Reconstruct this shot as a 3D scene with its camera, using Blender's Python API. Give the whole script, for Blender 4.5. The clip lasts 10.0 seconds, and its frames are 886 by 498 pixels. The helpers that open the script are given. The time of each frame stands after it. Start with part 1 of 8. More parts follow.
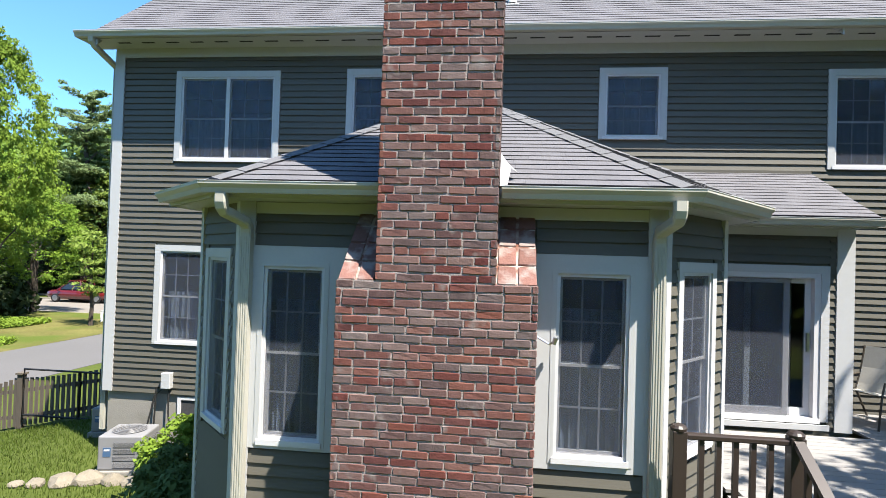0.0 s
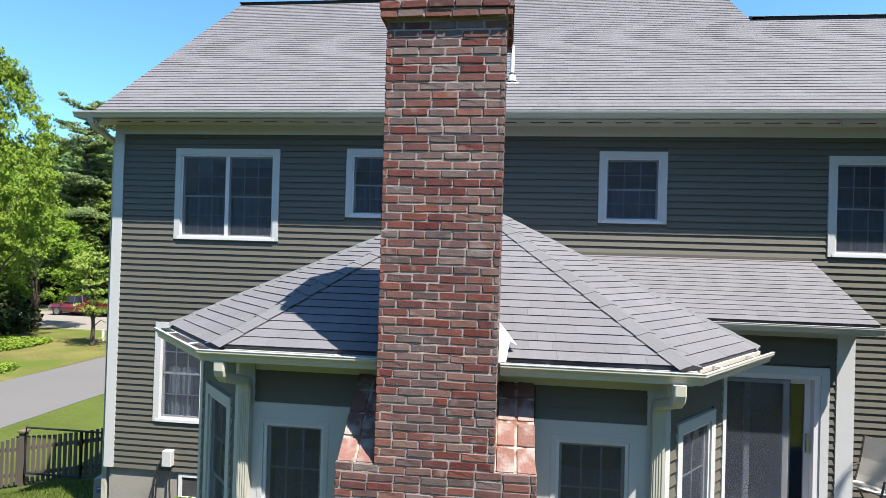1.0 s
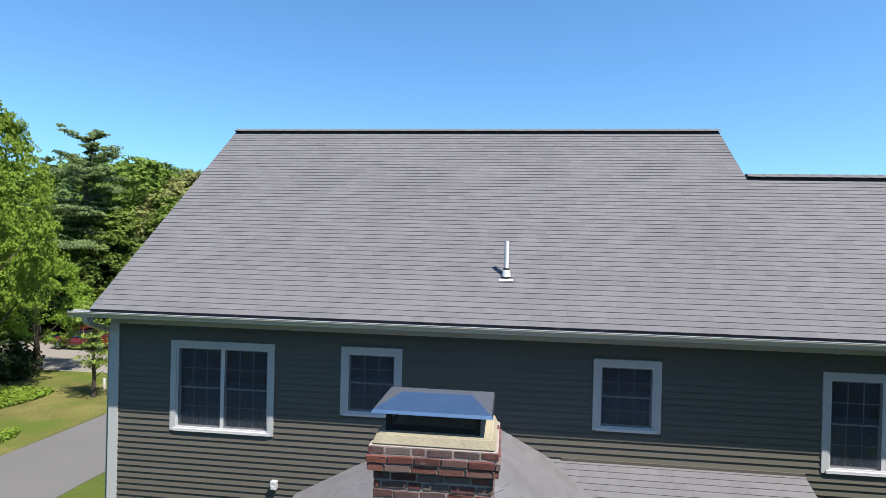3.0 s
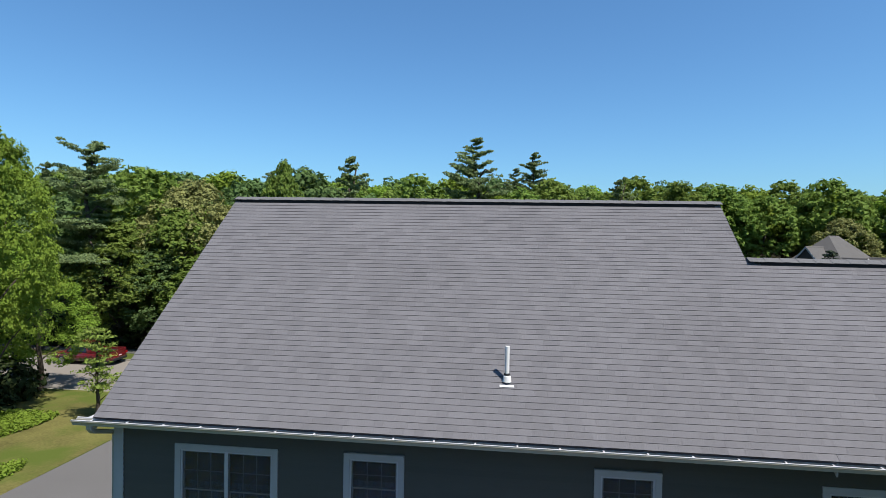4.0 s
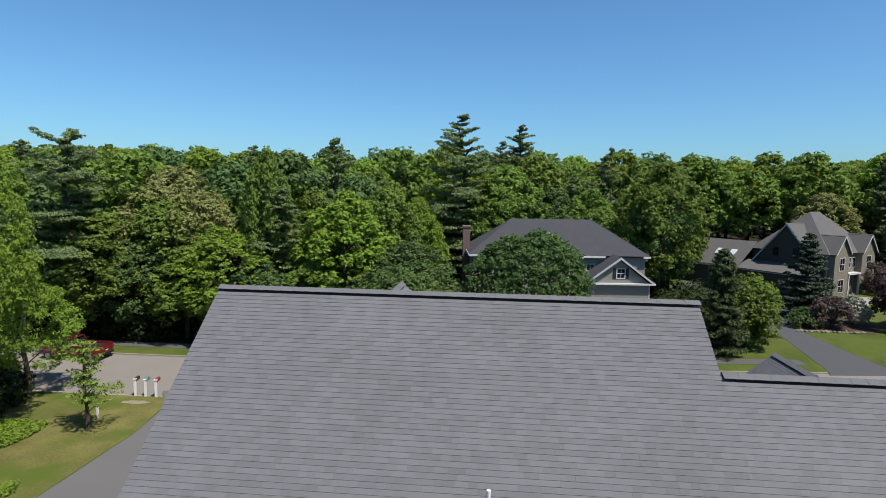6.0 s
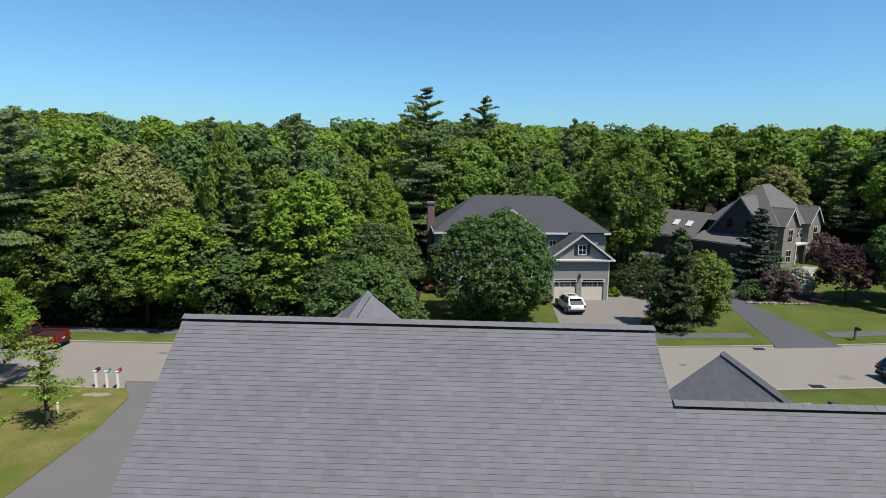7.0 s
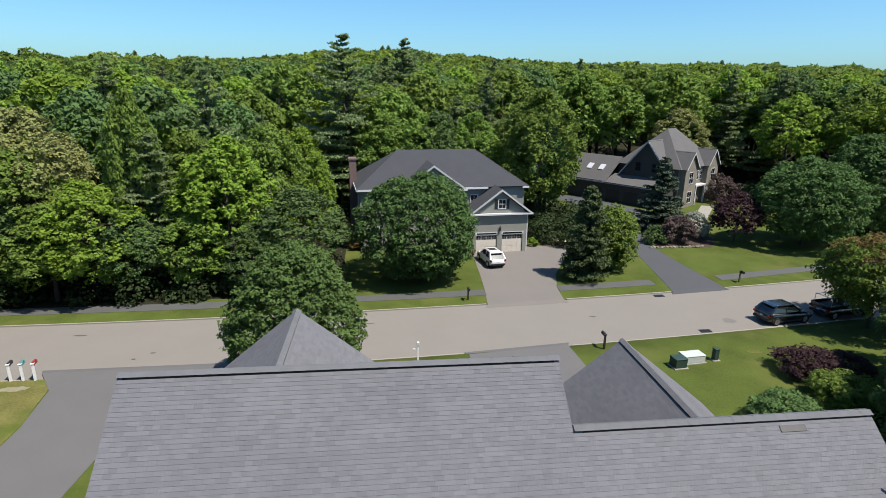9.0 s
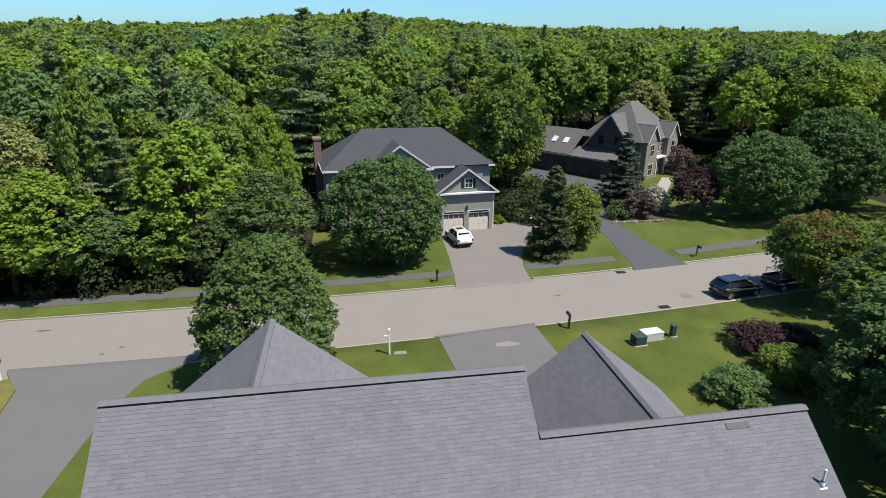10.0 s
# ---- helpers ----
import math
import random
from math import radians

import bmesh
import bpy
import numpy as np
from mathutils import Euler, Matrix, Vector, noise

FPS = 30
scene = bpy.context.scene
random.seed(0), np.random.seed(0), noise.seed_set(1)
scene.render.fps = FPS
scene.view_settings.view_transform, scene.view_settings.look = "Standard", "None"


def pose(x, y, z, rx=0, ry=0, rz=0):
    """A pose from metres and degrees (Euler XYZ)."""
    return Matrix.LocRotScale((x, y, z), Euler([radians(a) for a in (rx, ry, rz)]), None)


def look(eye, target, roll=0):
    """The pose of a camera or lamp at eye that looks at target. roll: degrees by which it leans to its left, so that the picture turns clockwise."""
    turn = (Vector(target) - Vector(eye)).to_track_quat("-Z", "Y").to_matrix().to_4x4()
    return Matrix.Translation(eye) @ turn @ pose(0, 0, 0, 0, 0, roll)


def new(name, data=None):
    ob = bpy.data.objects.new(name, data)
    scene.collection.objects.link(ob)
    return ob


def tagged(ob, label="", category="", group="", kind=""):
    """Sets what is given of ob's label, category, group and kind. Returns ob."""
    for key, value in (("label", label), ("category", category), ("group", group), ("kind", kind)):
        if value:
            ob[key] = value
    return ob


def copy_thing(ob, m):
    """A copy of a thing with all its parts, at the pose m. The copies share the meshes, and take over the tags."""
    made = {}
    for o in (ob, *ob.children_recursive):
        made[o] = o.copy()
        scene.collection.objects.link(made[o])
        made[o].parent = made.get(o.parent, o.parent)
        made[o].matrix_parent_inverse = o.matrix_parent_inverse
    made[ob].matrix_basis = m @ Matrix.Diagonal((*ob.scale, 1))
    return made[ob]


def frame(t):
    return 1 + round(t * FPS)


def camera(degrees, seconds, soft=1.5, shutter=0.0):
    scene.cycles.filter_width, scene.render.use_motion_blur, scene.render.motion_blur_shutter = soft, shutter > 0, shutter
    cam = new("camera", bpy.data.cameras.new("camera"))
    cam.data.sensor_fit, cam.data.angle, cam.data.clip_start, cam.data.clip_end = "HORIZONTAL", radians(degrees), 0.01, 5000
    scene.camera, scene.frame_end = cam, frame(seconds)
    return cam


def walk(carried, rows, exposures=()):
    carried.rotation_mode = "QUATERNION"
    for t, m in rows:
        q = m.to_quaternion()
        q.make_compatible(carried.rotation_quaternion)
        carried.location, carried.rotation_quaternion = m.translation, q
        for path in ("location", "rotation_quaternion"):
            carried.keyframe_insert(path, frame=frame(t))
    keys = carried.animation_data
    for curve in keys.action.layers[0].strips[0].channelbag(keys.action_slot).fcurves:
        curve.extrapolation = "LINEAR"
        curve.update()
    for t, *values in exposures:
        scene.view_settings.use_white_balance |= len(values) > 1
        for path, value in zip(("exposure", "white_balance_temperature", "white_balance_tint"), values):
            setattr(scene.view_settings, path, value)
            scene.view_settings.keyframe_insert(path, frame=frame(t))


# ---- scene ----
cam = camera(76.8, 10.0, 0.6)
PATH = [
    (0, (0.299, 0.805, 3.467), (0.075, 2.792, 3.501), 1.8),
    (0.5, (0.286, 0.791, 4.092), (0.061, 2.778, 4.119), 1.7),
    (1, (0.278, 0.781, 4.811), (0.051, 2.768, 4.832), 1.7),
    (1.5, (0.272, 0.804, 5.559), (0.045, 2.791, 5.58), 1.7),
    (2, (0.257, 0.825, 6.397), (0.031, 2.812, 6.406), 1.6),
    (2.5, (0.27, 0.805, 7.232), (0.043, 2.792, 7.229), 1.5),
    (3, (0.297, 0.768, 8.119), (0.067, 2.755, 8.113), 1.4),
    (4.5, (0.253, 0.791, 10.887), (0.02, 2.776, 10.816), 0.9),
    (5, (0.263, 0.898, 11.659), (0.032, 2.882, 11.558), 0.9),
    (6.5, (0.263, 0.9, 14.018), (0.137, 2.879, 13.757), 1.0),
    (7, (0.223, 0.907, 14.776), (0.17, 2.88, 14.452), 1.0),
    (7.5, (0.238, 0.833, 15.52), (0.254, 2.796, 15.136), 1.0),
    (8, (0.218, 0.759, 16.269), (0.301, 2.708, 15.825), 0.9),
    (8.5, (0.206, 0.638, 17.067), (0.36, 2.568, 16.565), 0.9),
    (9, (0.21, 0.564, 17.886), (0.427, 2.471, 17.325), 0.8),
    (9.5, (0.16, 0.487, 18.701), (0.436, 2.369, 18.082), 0.8),
    (10, (0.098, 0.465, 19.446), (0.427, 2.319, 18.774), 0.7),
]
EXPOSURES = [(0, 1.92), (1, 1.79), (2, 1.55), (3, 1.26), (4.5, 0.67), (5.5, 0.64), (7, 0.78), (8.5, 0.87), (10, 0.97)]
walk(cam, [(t, look(eye, target, roll)) for t, eye, target, roll in PATH], EXPOSURES)

# ---- light ----
SUN = Vector((0.43, -0.335, 1.0)).normalized()
world = bpy.data.worlds.new("sky")
world.use_nodes = True
scene.world = world
wn = world.node_tree
sky = wn.nodes.new("ShaderNodeTexSky")
sky.sky_type = "NISHITA"
sky.sun_disc = False
sky.sun_elevation = math.asin(SUN.z)
sky.sun_rotation = math.atan2(SUN.x, SUN.y)
sky.altitude = 50
sky.air_density = 1.0
sky.dust_density = 1.0
sky.ozone_density = 2.0
tint = wn.nodes.new("ShaderNodeMix")
tint.data_type, tint.blend_type = "RGBA", "MULTIPLY"
tint.inputs[0].default_value = 1.0
tint.inputs[7].default_value = (0.615, 0.98, 1.23, 1.0)
wn.links.new(sky.outputs[0], tint.inputs[6])
wn.links.new(tint.outputs[2], wn.nodes["Background"].inputs[0])
wn.nodes["Background"].inputs[1].default_value = 0.076
sun_data = bpy.data.lights.new("sun", "SUN")
sun_data.energy = 4.9
sun_data.angle = radians(0.53)
sun_data.color = (1.0, 0.93, 0.83)
sun = new("sun", sun_data)
sun.matrix_world = look(SUN * 60, (0, 0, 0))
tagged(sun, "bright early summer sun high in a clear sky", "sun", kind="structure")


# ---- materials ----
def mat(name, col, rough=0.7, metal=0.0, vary=0.15, scale=3.0, fine=40.0, bump=0.0, bscale=60.0, rnd=0.0, island=0.0,
        hue=0.0, sat=0.0, stretch=(1, 1, 1), spec=0.4, stain=None, stain_at=0.62):
    """Principled material: coarse and fine variation, an optional random tone per object or island, an optional stain."""
    m = bpy.data.materials.new(name)
    m.use_nodes = True
    nt = m.node_tree
    n, l = nt.nodes, nt.links
    b = n["Principled BSDF"]
    b.inputs["Roughness"].default_value = rough
    b.inputs["Metallic"].default_value = metal
    b.inputs["Specular IOR Level"].default_value = spec
    geo = n.new("ShaderNodeNewGeometry")
    mp = n.new("ShaderNodeMapping")
    mp.inputs["Scale"].default_value = stretch
    l.new(geo.outputs["Position"], mp.inputs["Vector"])

    def noise_tex(sc, detail):
        t = n.new("ShaderNodeTexNoise")
        t.inputs["Scale"].default_value = sc
        t.inputs["Detail"].default_value = detail
        l.new(mp.outputs[0], t.inputs["Vector"])
        return t

    def math_node(op, a, c):
        t = n.new("ShaderNodeMath")
        t.operation = op
        for k, v in enumerate((a, c)):
            if isinstance(v, (int, float)):
                t.inputs[k].default_value = v
            else:
                l.new(v, t.inputs[k])
        return t.outputs[0]

    big, small = noise_tex(scale, 3.0), noise_tex(fine, 4.0)
    v = math_node("MULTIPLY", math_node("SUBTRACT", big.outputs[0], 0.5), 2.0 * vary)
    v = math_node("ADD", v, math_node("MULTIPLY", math_node("SUBTRACT", small.outputs[0], 0.5), 1.6 * vary))
    if rnd:
        oi = n.new("ShaderNodeObjectInfo")
        v = math_node("ADD", v, math_node("MULTIPLY", math_node("SUBTRACT", oi.outputs["Random"], 0.5), 2.0 * rnd))
    if island:
        v = math_node("ADD", v, math_node("MULTIPLY", math_node("SUBTRACT", geo.outputs["Random Per Island"], 0.5), 2.0 * island))
    hsv = n.new("ShaderNodeHueSaturation")
    hsv.inputs["Color"].default_value = col
    l.new(math_node("ADD", v, 1.0), hsv.inputs["Value"])
    if hue:
        src = n.new("ShaderNodeObjectInfo").outputs["Random"] if rnd else big.outputs[0]
        l.new(math_node("ADD", 0.5, math_node("MULTIPLY", math_node("SUBTRACT", src, 0.5), 2.0 * hue)), hsv.inputs["Hue"])
    if sat:
        fr = math_node("FRACT", math_node("MULTIPLY", n.new("ShaderNodeObjectInfo").outputs["Random"], 17.3), 0.0)
        l.new(math_node("ADD", 1.0 - sat, math_node("MULTIPLY", fr, 1.6 * sat)), hsv.inputs["Saturation"])
    out = hsv.outputs[0]
    if stain:
        st = noise_tex(scale * 0.6, 6.0)
        ramp = n.new("ShaderNodeValToRGB")
        ramp.color_ramp.elements[0].position, ramp.color_ramp.elements[1].position = stain_at - 0.06, stain_at + 0.08
        l.new(st.outputs[0], ramp.inputs[0])
        mix = n.new("ShaderNodeMix")
        mix.data_type = "RGBA"
        l.new(ramp.outputs[0], mix.inputs[0])
        l.new(out, mix.inputs[6])
        mix.inputs[7].default_value = stain
        out = mix.outputs[2]
    l.new(out, b.inputs["Base Color"])
    if bump:
        bt = noise_tex(bscale, 5.0)
        bn = n.new("ShaderNodeBump")
        bn.inputs["Strength"].default_value = bump
        bn.inputs["Distance"].default_value = 0.01
        l.new(bt.outputs[0], bn.inputs["Height"])
        l.new(bn.outputs[0], b.inputs["Normal"])
    return m


def leaf_mat(name, col, vary=0.16, back=0.32, rnd=0.14, hue=0.010):
    """Foliage: diffuse and translucent, toned by tree, by leaf and by patches."""
    m = mat(name, col, rough=0.7, vary=vary, scale=0.5, fine=3.0, rnd=rnd, island=0.10, hue=hue, spec=0.1)
    nt = m.node_tree
    n, l = nt.nodes, nt.links
    b = n["Principled BSDF"]
    src = b.inputs["Base Color"].links[0].from_socket
    tr = n.new("ShaderNodeBsdfTranslucent")
    l.new(src, tr.inputs[0])
    mix = n.new("ShaderNodeMixShader")
    mix.inputs[0].default_value = back
    l.new(b.outputs[0], mix.inputs[1])
    l.new(tr.outputs[0], mix.inputs[2])
    l.new(mix.outputs[0], n["Material Output"].inputs[0])
    return m


def screen_mat():
    """Insect screen: fine dark mesh that lets about half the light through."""
    m = bpy.data.materials.new("insect_screen")
    m.use_nodes = True
    n, l = m.node_tree.nodes, m.node_tree.links
    b = n["Principled BSDF"]
    b.inputs["Base Color"].default_value = (0.050, 0.060, 0.085, 1)
    b.inputs["Roughness"].default_value = 0.6
    t, mix = n.new("ShaderNodeBsdfTransparent"), n.new("ShaderNodeMixShader")
    mix.inputs[0].default_value = 0.30
    l.new(t.outputs[0], mix.inputs[1])
    l.new(b.outputs[0], mix.inputs[2])
    l.new(mix.outputs[0], n["Material Output"].inputs[0])
    return m


def glass_mat(name, tint=(0.75, 0.8, 0.82, 1), ior=1.5, clear=1.0):
    m = bpy.data.materials.new(name)
    m.use_nodes = True
    n, l = m.node_tree.nodes, m.node_tree.links
    n.remove(n["Principled BSDF"])
    t, g, f, mix = (n.new(k) for k in ("ShaderNodeBsdfTransparent", "ShaderNodeBsdfGlossy", "ShaderNodeFresnel", "ShaderNodeMixShader"))
    t.inputs[0].default_value = tint
    g.inputs["Roughness"].default_value = 0.02
    f.inputs[0].default_value = ior
    l.new(f.outputs[0], mix.inputs[0])
    l.new(t.outputs[0], mix.inputs[1])
    l.new(g.outputs[0], mix.inputs[2])
    l.new(mix.outputs[0], n["Material Output"].inputs[0])
    return m


M_SIDING = mat("clapboard_paint", (0.074, 0.069, 0.056, 1), 0.6, vary=0.10, scale=1.5, fine=25, rnd=0.035, bump=0.1, stretch=(0.3, 1, 4))
M_TRIM = mat("trim_paint", (0.362, 0.368, 0.374, 1), 0.5, vary=0.05, scale=2, fine=30)
M_WHITE = mat("white_vinyl", (0.459, 0.459, 0.475, 1), 0.35, vary=0.03, scale=4)
M_GUTTER = mat("gutter_aluminium", (0.345, 0.335, 0.290, 1), 0.4, vary=0.06, scale=2, fine=20)
M_ROOF = mat("asphalt_shingle", (0.110, 0.1085, 0.119, 1), 0.95, vary=0.12, scale=0.7, fine=45, rnd=0.06, island=0.08, bump=0.6, bscale=180, spec=0.15)
M_RIDGE = mat("ridge_cap_shingle", (0.104, 0.105, 0.112, 1), 0.95, vary=0.12, scale=2, fine=60, rnd=0.025, bump=0.6, bscale=180, spec=0.15)
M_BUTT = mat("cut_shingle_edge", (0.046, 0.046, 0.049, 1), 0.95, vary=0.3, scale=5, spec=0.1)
M_VENT = mat("black_vent_mesh", (0.007, 0.007, 0.008, 1), 0.8)
M_BRICK = mat("red_brick", (0.108, 0.054, 0.049, 1), 0.95, vary=0.36, scale=11, fine=80, rnd=0.30, hue=0.010, sat=0.55, bump=0.4, bscale=60, stain=(0.17, 0.145, 0.138, 1), stain_at=0.67, spec=0.15)
M_MORTAR = mat("mortar", (0.235, 0.200, 0.188, 1), 0.95, vary=0.35, scale=8, fine=80, bump=0.6, bscale=120)
M_MORTARWASH = mat("mortar_smear", (0.285, 0.239, 0.205, 1), 0.95, vary=0.3, scale=14, fine=80, bump=0.6, bscale=90, stain=(0.126, 0.051, 0.034, 1), stain_at=0.5)
M_CROWN = mat("cement_crown", (0.235, 0.210, 0.150, 1), 0.9, vary=0.2, scale=6, fine=60, bump=0.5, bscale=60, stain=(0.091, 0.074, 0.051, 1), stain_at=0.62)
M_STEEL = mat("stainless_steel", (0.44, 0.46, 0.49, 1), 0.28, metal=1.0, vary=0.10, scale=5, bump=0.25, bscale=9)
M_DARKMETAL = mat("dark_metal", (0.023, 0.023, 0.024, 1), 0.5, metal=0.6, vary=0.2)
M_WIRE = mat("weathered_wire", (0.16, 0.17, 0.18, 1), 0.5, metal=0.5, vary=0.2)
M_LEAD = mat("metal_flashing", (0.514, 0.514, 0.522, 1), 0.45, metal=0.3, vary=0.1, scale=9)
M_PVC = mat("white_pvc", (0.569, 0.569, 0.569, 1), 0.5, vary=0.06, scale=9)
M_RUBBER = mat("black_rubber", (0.009, 0.009, 0.009, 1), 0.7)
M_CONCRETE = mat("concrete", (0.205, 0.193, 0.171, 1), 0.9, vary=0.15, scale=1.6, fine=30, bump=0.4, bscale=50, stain=(0.142, 0.131, 0.108, 1), stain_at=0.63)
M_DECK = mat("deck_board", (0.188, 0.182, 0.177, 1), 0.8, vary=0.08, scale=2, fine=30, rnd=0.06, stretch=(1, 6, 1))
M_RAIL = mat("rail_paint", (0.026, 0.018, 0.015, 1), 0.45, vary=0.15, scale=4)
M_FENCE = mat("weathered_fence", (0.080, 0.066, 0.051, 1), 0.85, vary=0.25, scale=4, fine=40, rnd=0.15, stretch=(3, 3, 0.5))
# Leaf litter, its colour taken near black to carry the trees' shade.
M_SHADED_LITTER = mat("shade_darkened_litter", (0.017, 0.017, 0.009, 1), 0.95, vary=0.4, scale=0.6, fine=8, spec=0.1)
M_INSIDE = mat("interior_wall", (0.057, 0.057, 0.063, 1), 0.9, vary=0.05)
M_CURTAIN = mat("curtain_cloth", (0.285, 0.316, 0.380, 1), 0.9, vary=0.08, scale=6)
M_GLASS = glass_mat("window_glass", (0.70, 0.76, 0.82, 1), 1.55)
M_SCREEN = screen_mat()
M_LAWN = mat("lawn", (0.052, 0.069, 0.014, 1), 0.95, vary=0.45, scale=0.35, fine=7, bump=0.5, bscale=25, stain=(0.072, 0.080, 0.020, 1), stain_at=0.58, spec=0.1)
M_ROAD = mat("street_asphalt", (0.155, 0.142, 0.128, 1), 0.95, vary=0.06, scale=0.35, fine=25, bump=0.3, bscale=90, spec=0.2)
M_DRIVE = mat("driveway_asphalt", (0.094, 0.091, 0.091, 1), 0.95, vary=0.09, scale=0.4, fine=25, bump=0.3, bscale=90, spec=0.2)
M_DRIVE2 = mat("dark_driveway_asphalt", (0.048, 0.050, 0.055, 1), 0.95, vary=0.08, scale=0.4, fine=25, bump=0.3, bscale=90)
M_DRIVE3 = mat("pale_driveway_asphalt", (0.123, 0.111, 0.102, 1), 0.95, vary=0.08, scale=0.4, fine=25, bump=0.3, bscale=90)
M_WALK = mat("footpath_asphalt", (0.060, 0.061, 0.059, 1), 0.95, vary=0.12, scale=0.7, fine=25)
M_KERB = mat("granite_kerb", (0.205, 0.188, 0.159, 1), 0.85, vary=0.12, scale=2, fine=40)
M_MEADOW = mat("rough_grass", (0.098, 0.092, 0.030, 1), 0.95, vary=0.55, scale=0.5, fine=7, bump=0.7, bscale=25, stain=(0.060, 0.080, 0.015, 1), stain_at=0.54, spec=0.1)
M_MULCH = mat("bark_mulch", (0.042, 0.026, 0.017, 1), 0.95, vary=0.3, scale=4, fine=40, bump=0.8, bscale=40)
M_ROCK = mat("pale_fieldstone", (0.154, 0.134, 0.102, 1), 0.9, vary=0.25, scale=3, fine=30, rnd=0.15, bump=0.6, bscale=30)
M_BARK = mat("bark", (0.048, 0.037, 0.028, 1), 0.95, vary=0.3, scale=3, fine=20, bump=0.8, bscale=20, stretch=(3, 3, 0.6))
M_LEAF = leaf_mat("maple_leaf", (0.128, 0.190, 0.037, 1), back=0.4)
M_LEAF_B = leaf_mat("bright_leaf", (0.154, 0.230, 0.031, 1), back=0.4)
M_LEAF_D = leaf_mat("dark_leaf", (0.086, 0.140, 0.046, 1), back=0.36)
M_LEAF_O = leaf_mat("bronze_leaf", (0.198, 0.212, 0.074, 1), hue=0.002, rnd=0.05)
M_LEAF_T = leaf_mat("orange_tipped_leaf", (0.098, 0.140, 0.026, 1), hue=0.03, vary=0.2, back=0.4)
M_LEAF_P = leaf_mat("purple_leaf", (0.050, 0.027, 0.029, 1))
M_LEAF_F = leaf_mat("flowering_leaf", (0.099, 0.074, 0.066, 1))
M_NEEDLE = leaf_mat("pine_needle", (0.142, 0.186, 0.078, 1), back=0.4, hue=0.008)
M_NEEDLE_B = leaf_mat("blue_spruce_needle", (0.054, 0.074, 0.048, 1), back=0.15)


# ---- mesh tools ----
def link_mesh(name, me, material, parent=None, label=""):
    ob = new(name, me)
    if material and not me.materials:
        me.materials.append(material)
    if parent:
        ob.parent = parent
    if label:
        ob["label"] = label
    return ob


def part(name, bm, material, parent=None, label="", smooth=False):
    """One bmesh as one mesh object under a thing or under a part."""
    me = bpy.data.meshes.new(name)
    bm.to_mesh(me)
    bm.free()
    if smooth:
        me.polygons.foreach_set("use_smooth", [True] * len(me.polygons))
    return link_mesh(name, me, material, parent, label)


def raw(name, verts, faces, material, parent=None, label="", smooth=False):
    me = bpy.data.meshes.new(name)
    me.from_pydata([tuple(v) for v in verts], [], faces)
    if smooth:
        me.polygons.foreach_set("use_smooth", [True] * len(me.polygons))
    return link_mesh(name, me, material, parent, label)


def box(bm, x0, x1, y0, y1, z0, z1, m=None):
    """An axis-aligned block, optionally moved by m."""
    v = [bm.verts.new(m @ Vector(c) if m else c) for c in
         ((x0, y0, z0), (x1, y0, z0), (x1, y1, z0), (x0, y1, z0), (x0, y0, z1), (x1, y0, z1), (x1, y1, z1), (x0, y1, z1))]
    for f in ((3, 2, 1, 0), (4, 5, 6, 7), (0, 1, 5, 4), (1, 2, 6, 5), (2, 3, 7, 6), (3, 0, 4, 7)):
        bm.faces.new([v[i] for i in f])
    return v


def blocks(name, material, parent, *boxes, label="", m=None, bevel=0.0):
    bm = bmesh.new()
    for b in boxes:
        box(bm, *b, m)
    if bevel:
        bmesh.ops.bevel(bm, geom=bm.edges[:], offset=bevel, segments=2, affect="EDGES", profile=0.5)
    return part(name, bm, material, parent, label)


def prism(bm, pts, z0, z1):
    """An upright prism over a counter-clockwise outline."""
    lo = [bm.verts.new((x, y, z0)) for x, y in pts]
    hi = [bm.verts.new((x, y, z1)) for x, y in pts]
    bm.faces.new(hi)
    bm.faces.new(lo[::-1])
    for i in range(len(pts)):
        j = (i + 1) % len(pts)
        bm.faces.new((lo[i], lo[j], hi[j], hi[i]))


def tube(bm, pts, radius, sides=8, taper=None, cap=True):
    """A round bar along points; radius may be one number or one a point."""
    rings = []
    pts = [Vector(p) for p in pts]
    for i, p in enumerate(pts):
        d = (pts[min(i + 1, len(pts) - 1)] - pts[max(i - 1, 0)]).normalized()
        a = d.orthogonal().normalized()
        if abs(d.z) < 0.9:
            a = d.cross(Vector((0, 0, 1))).normalized()
        b = d.cross(a)
        r = radius[i] if isinstance(radius, (list, tuple)) else radius
        rings.append([bm.verts.new(p + (a * math.cos(t) + b * math.sin(t)) * r) for t in (2 * math.pi * k / sides for k in range(sides))])
    for r0, r1 in zip(rings, rings[1:]):
        for k in range(sides):
            bm.faces.new((r0[k], r0[(k + 1) % sides], r1[(k + 1) % sides], r1[k]))
    if cap:
        bm.faces.new(rings[0][::-1])
        bm.faces.new(rings[-1])


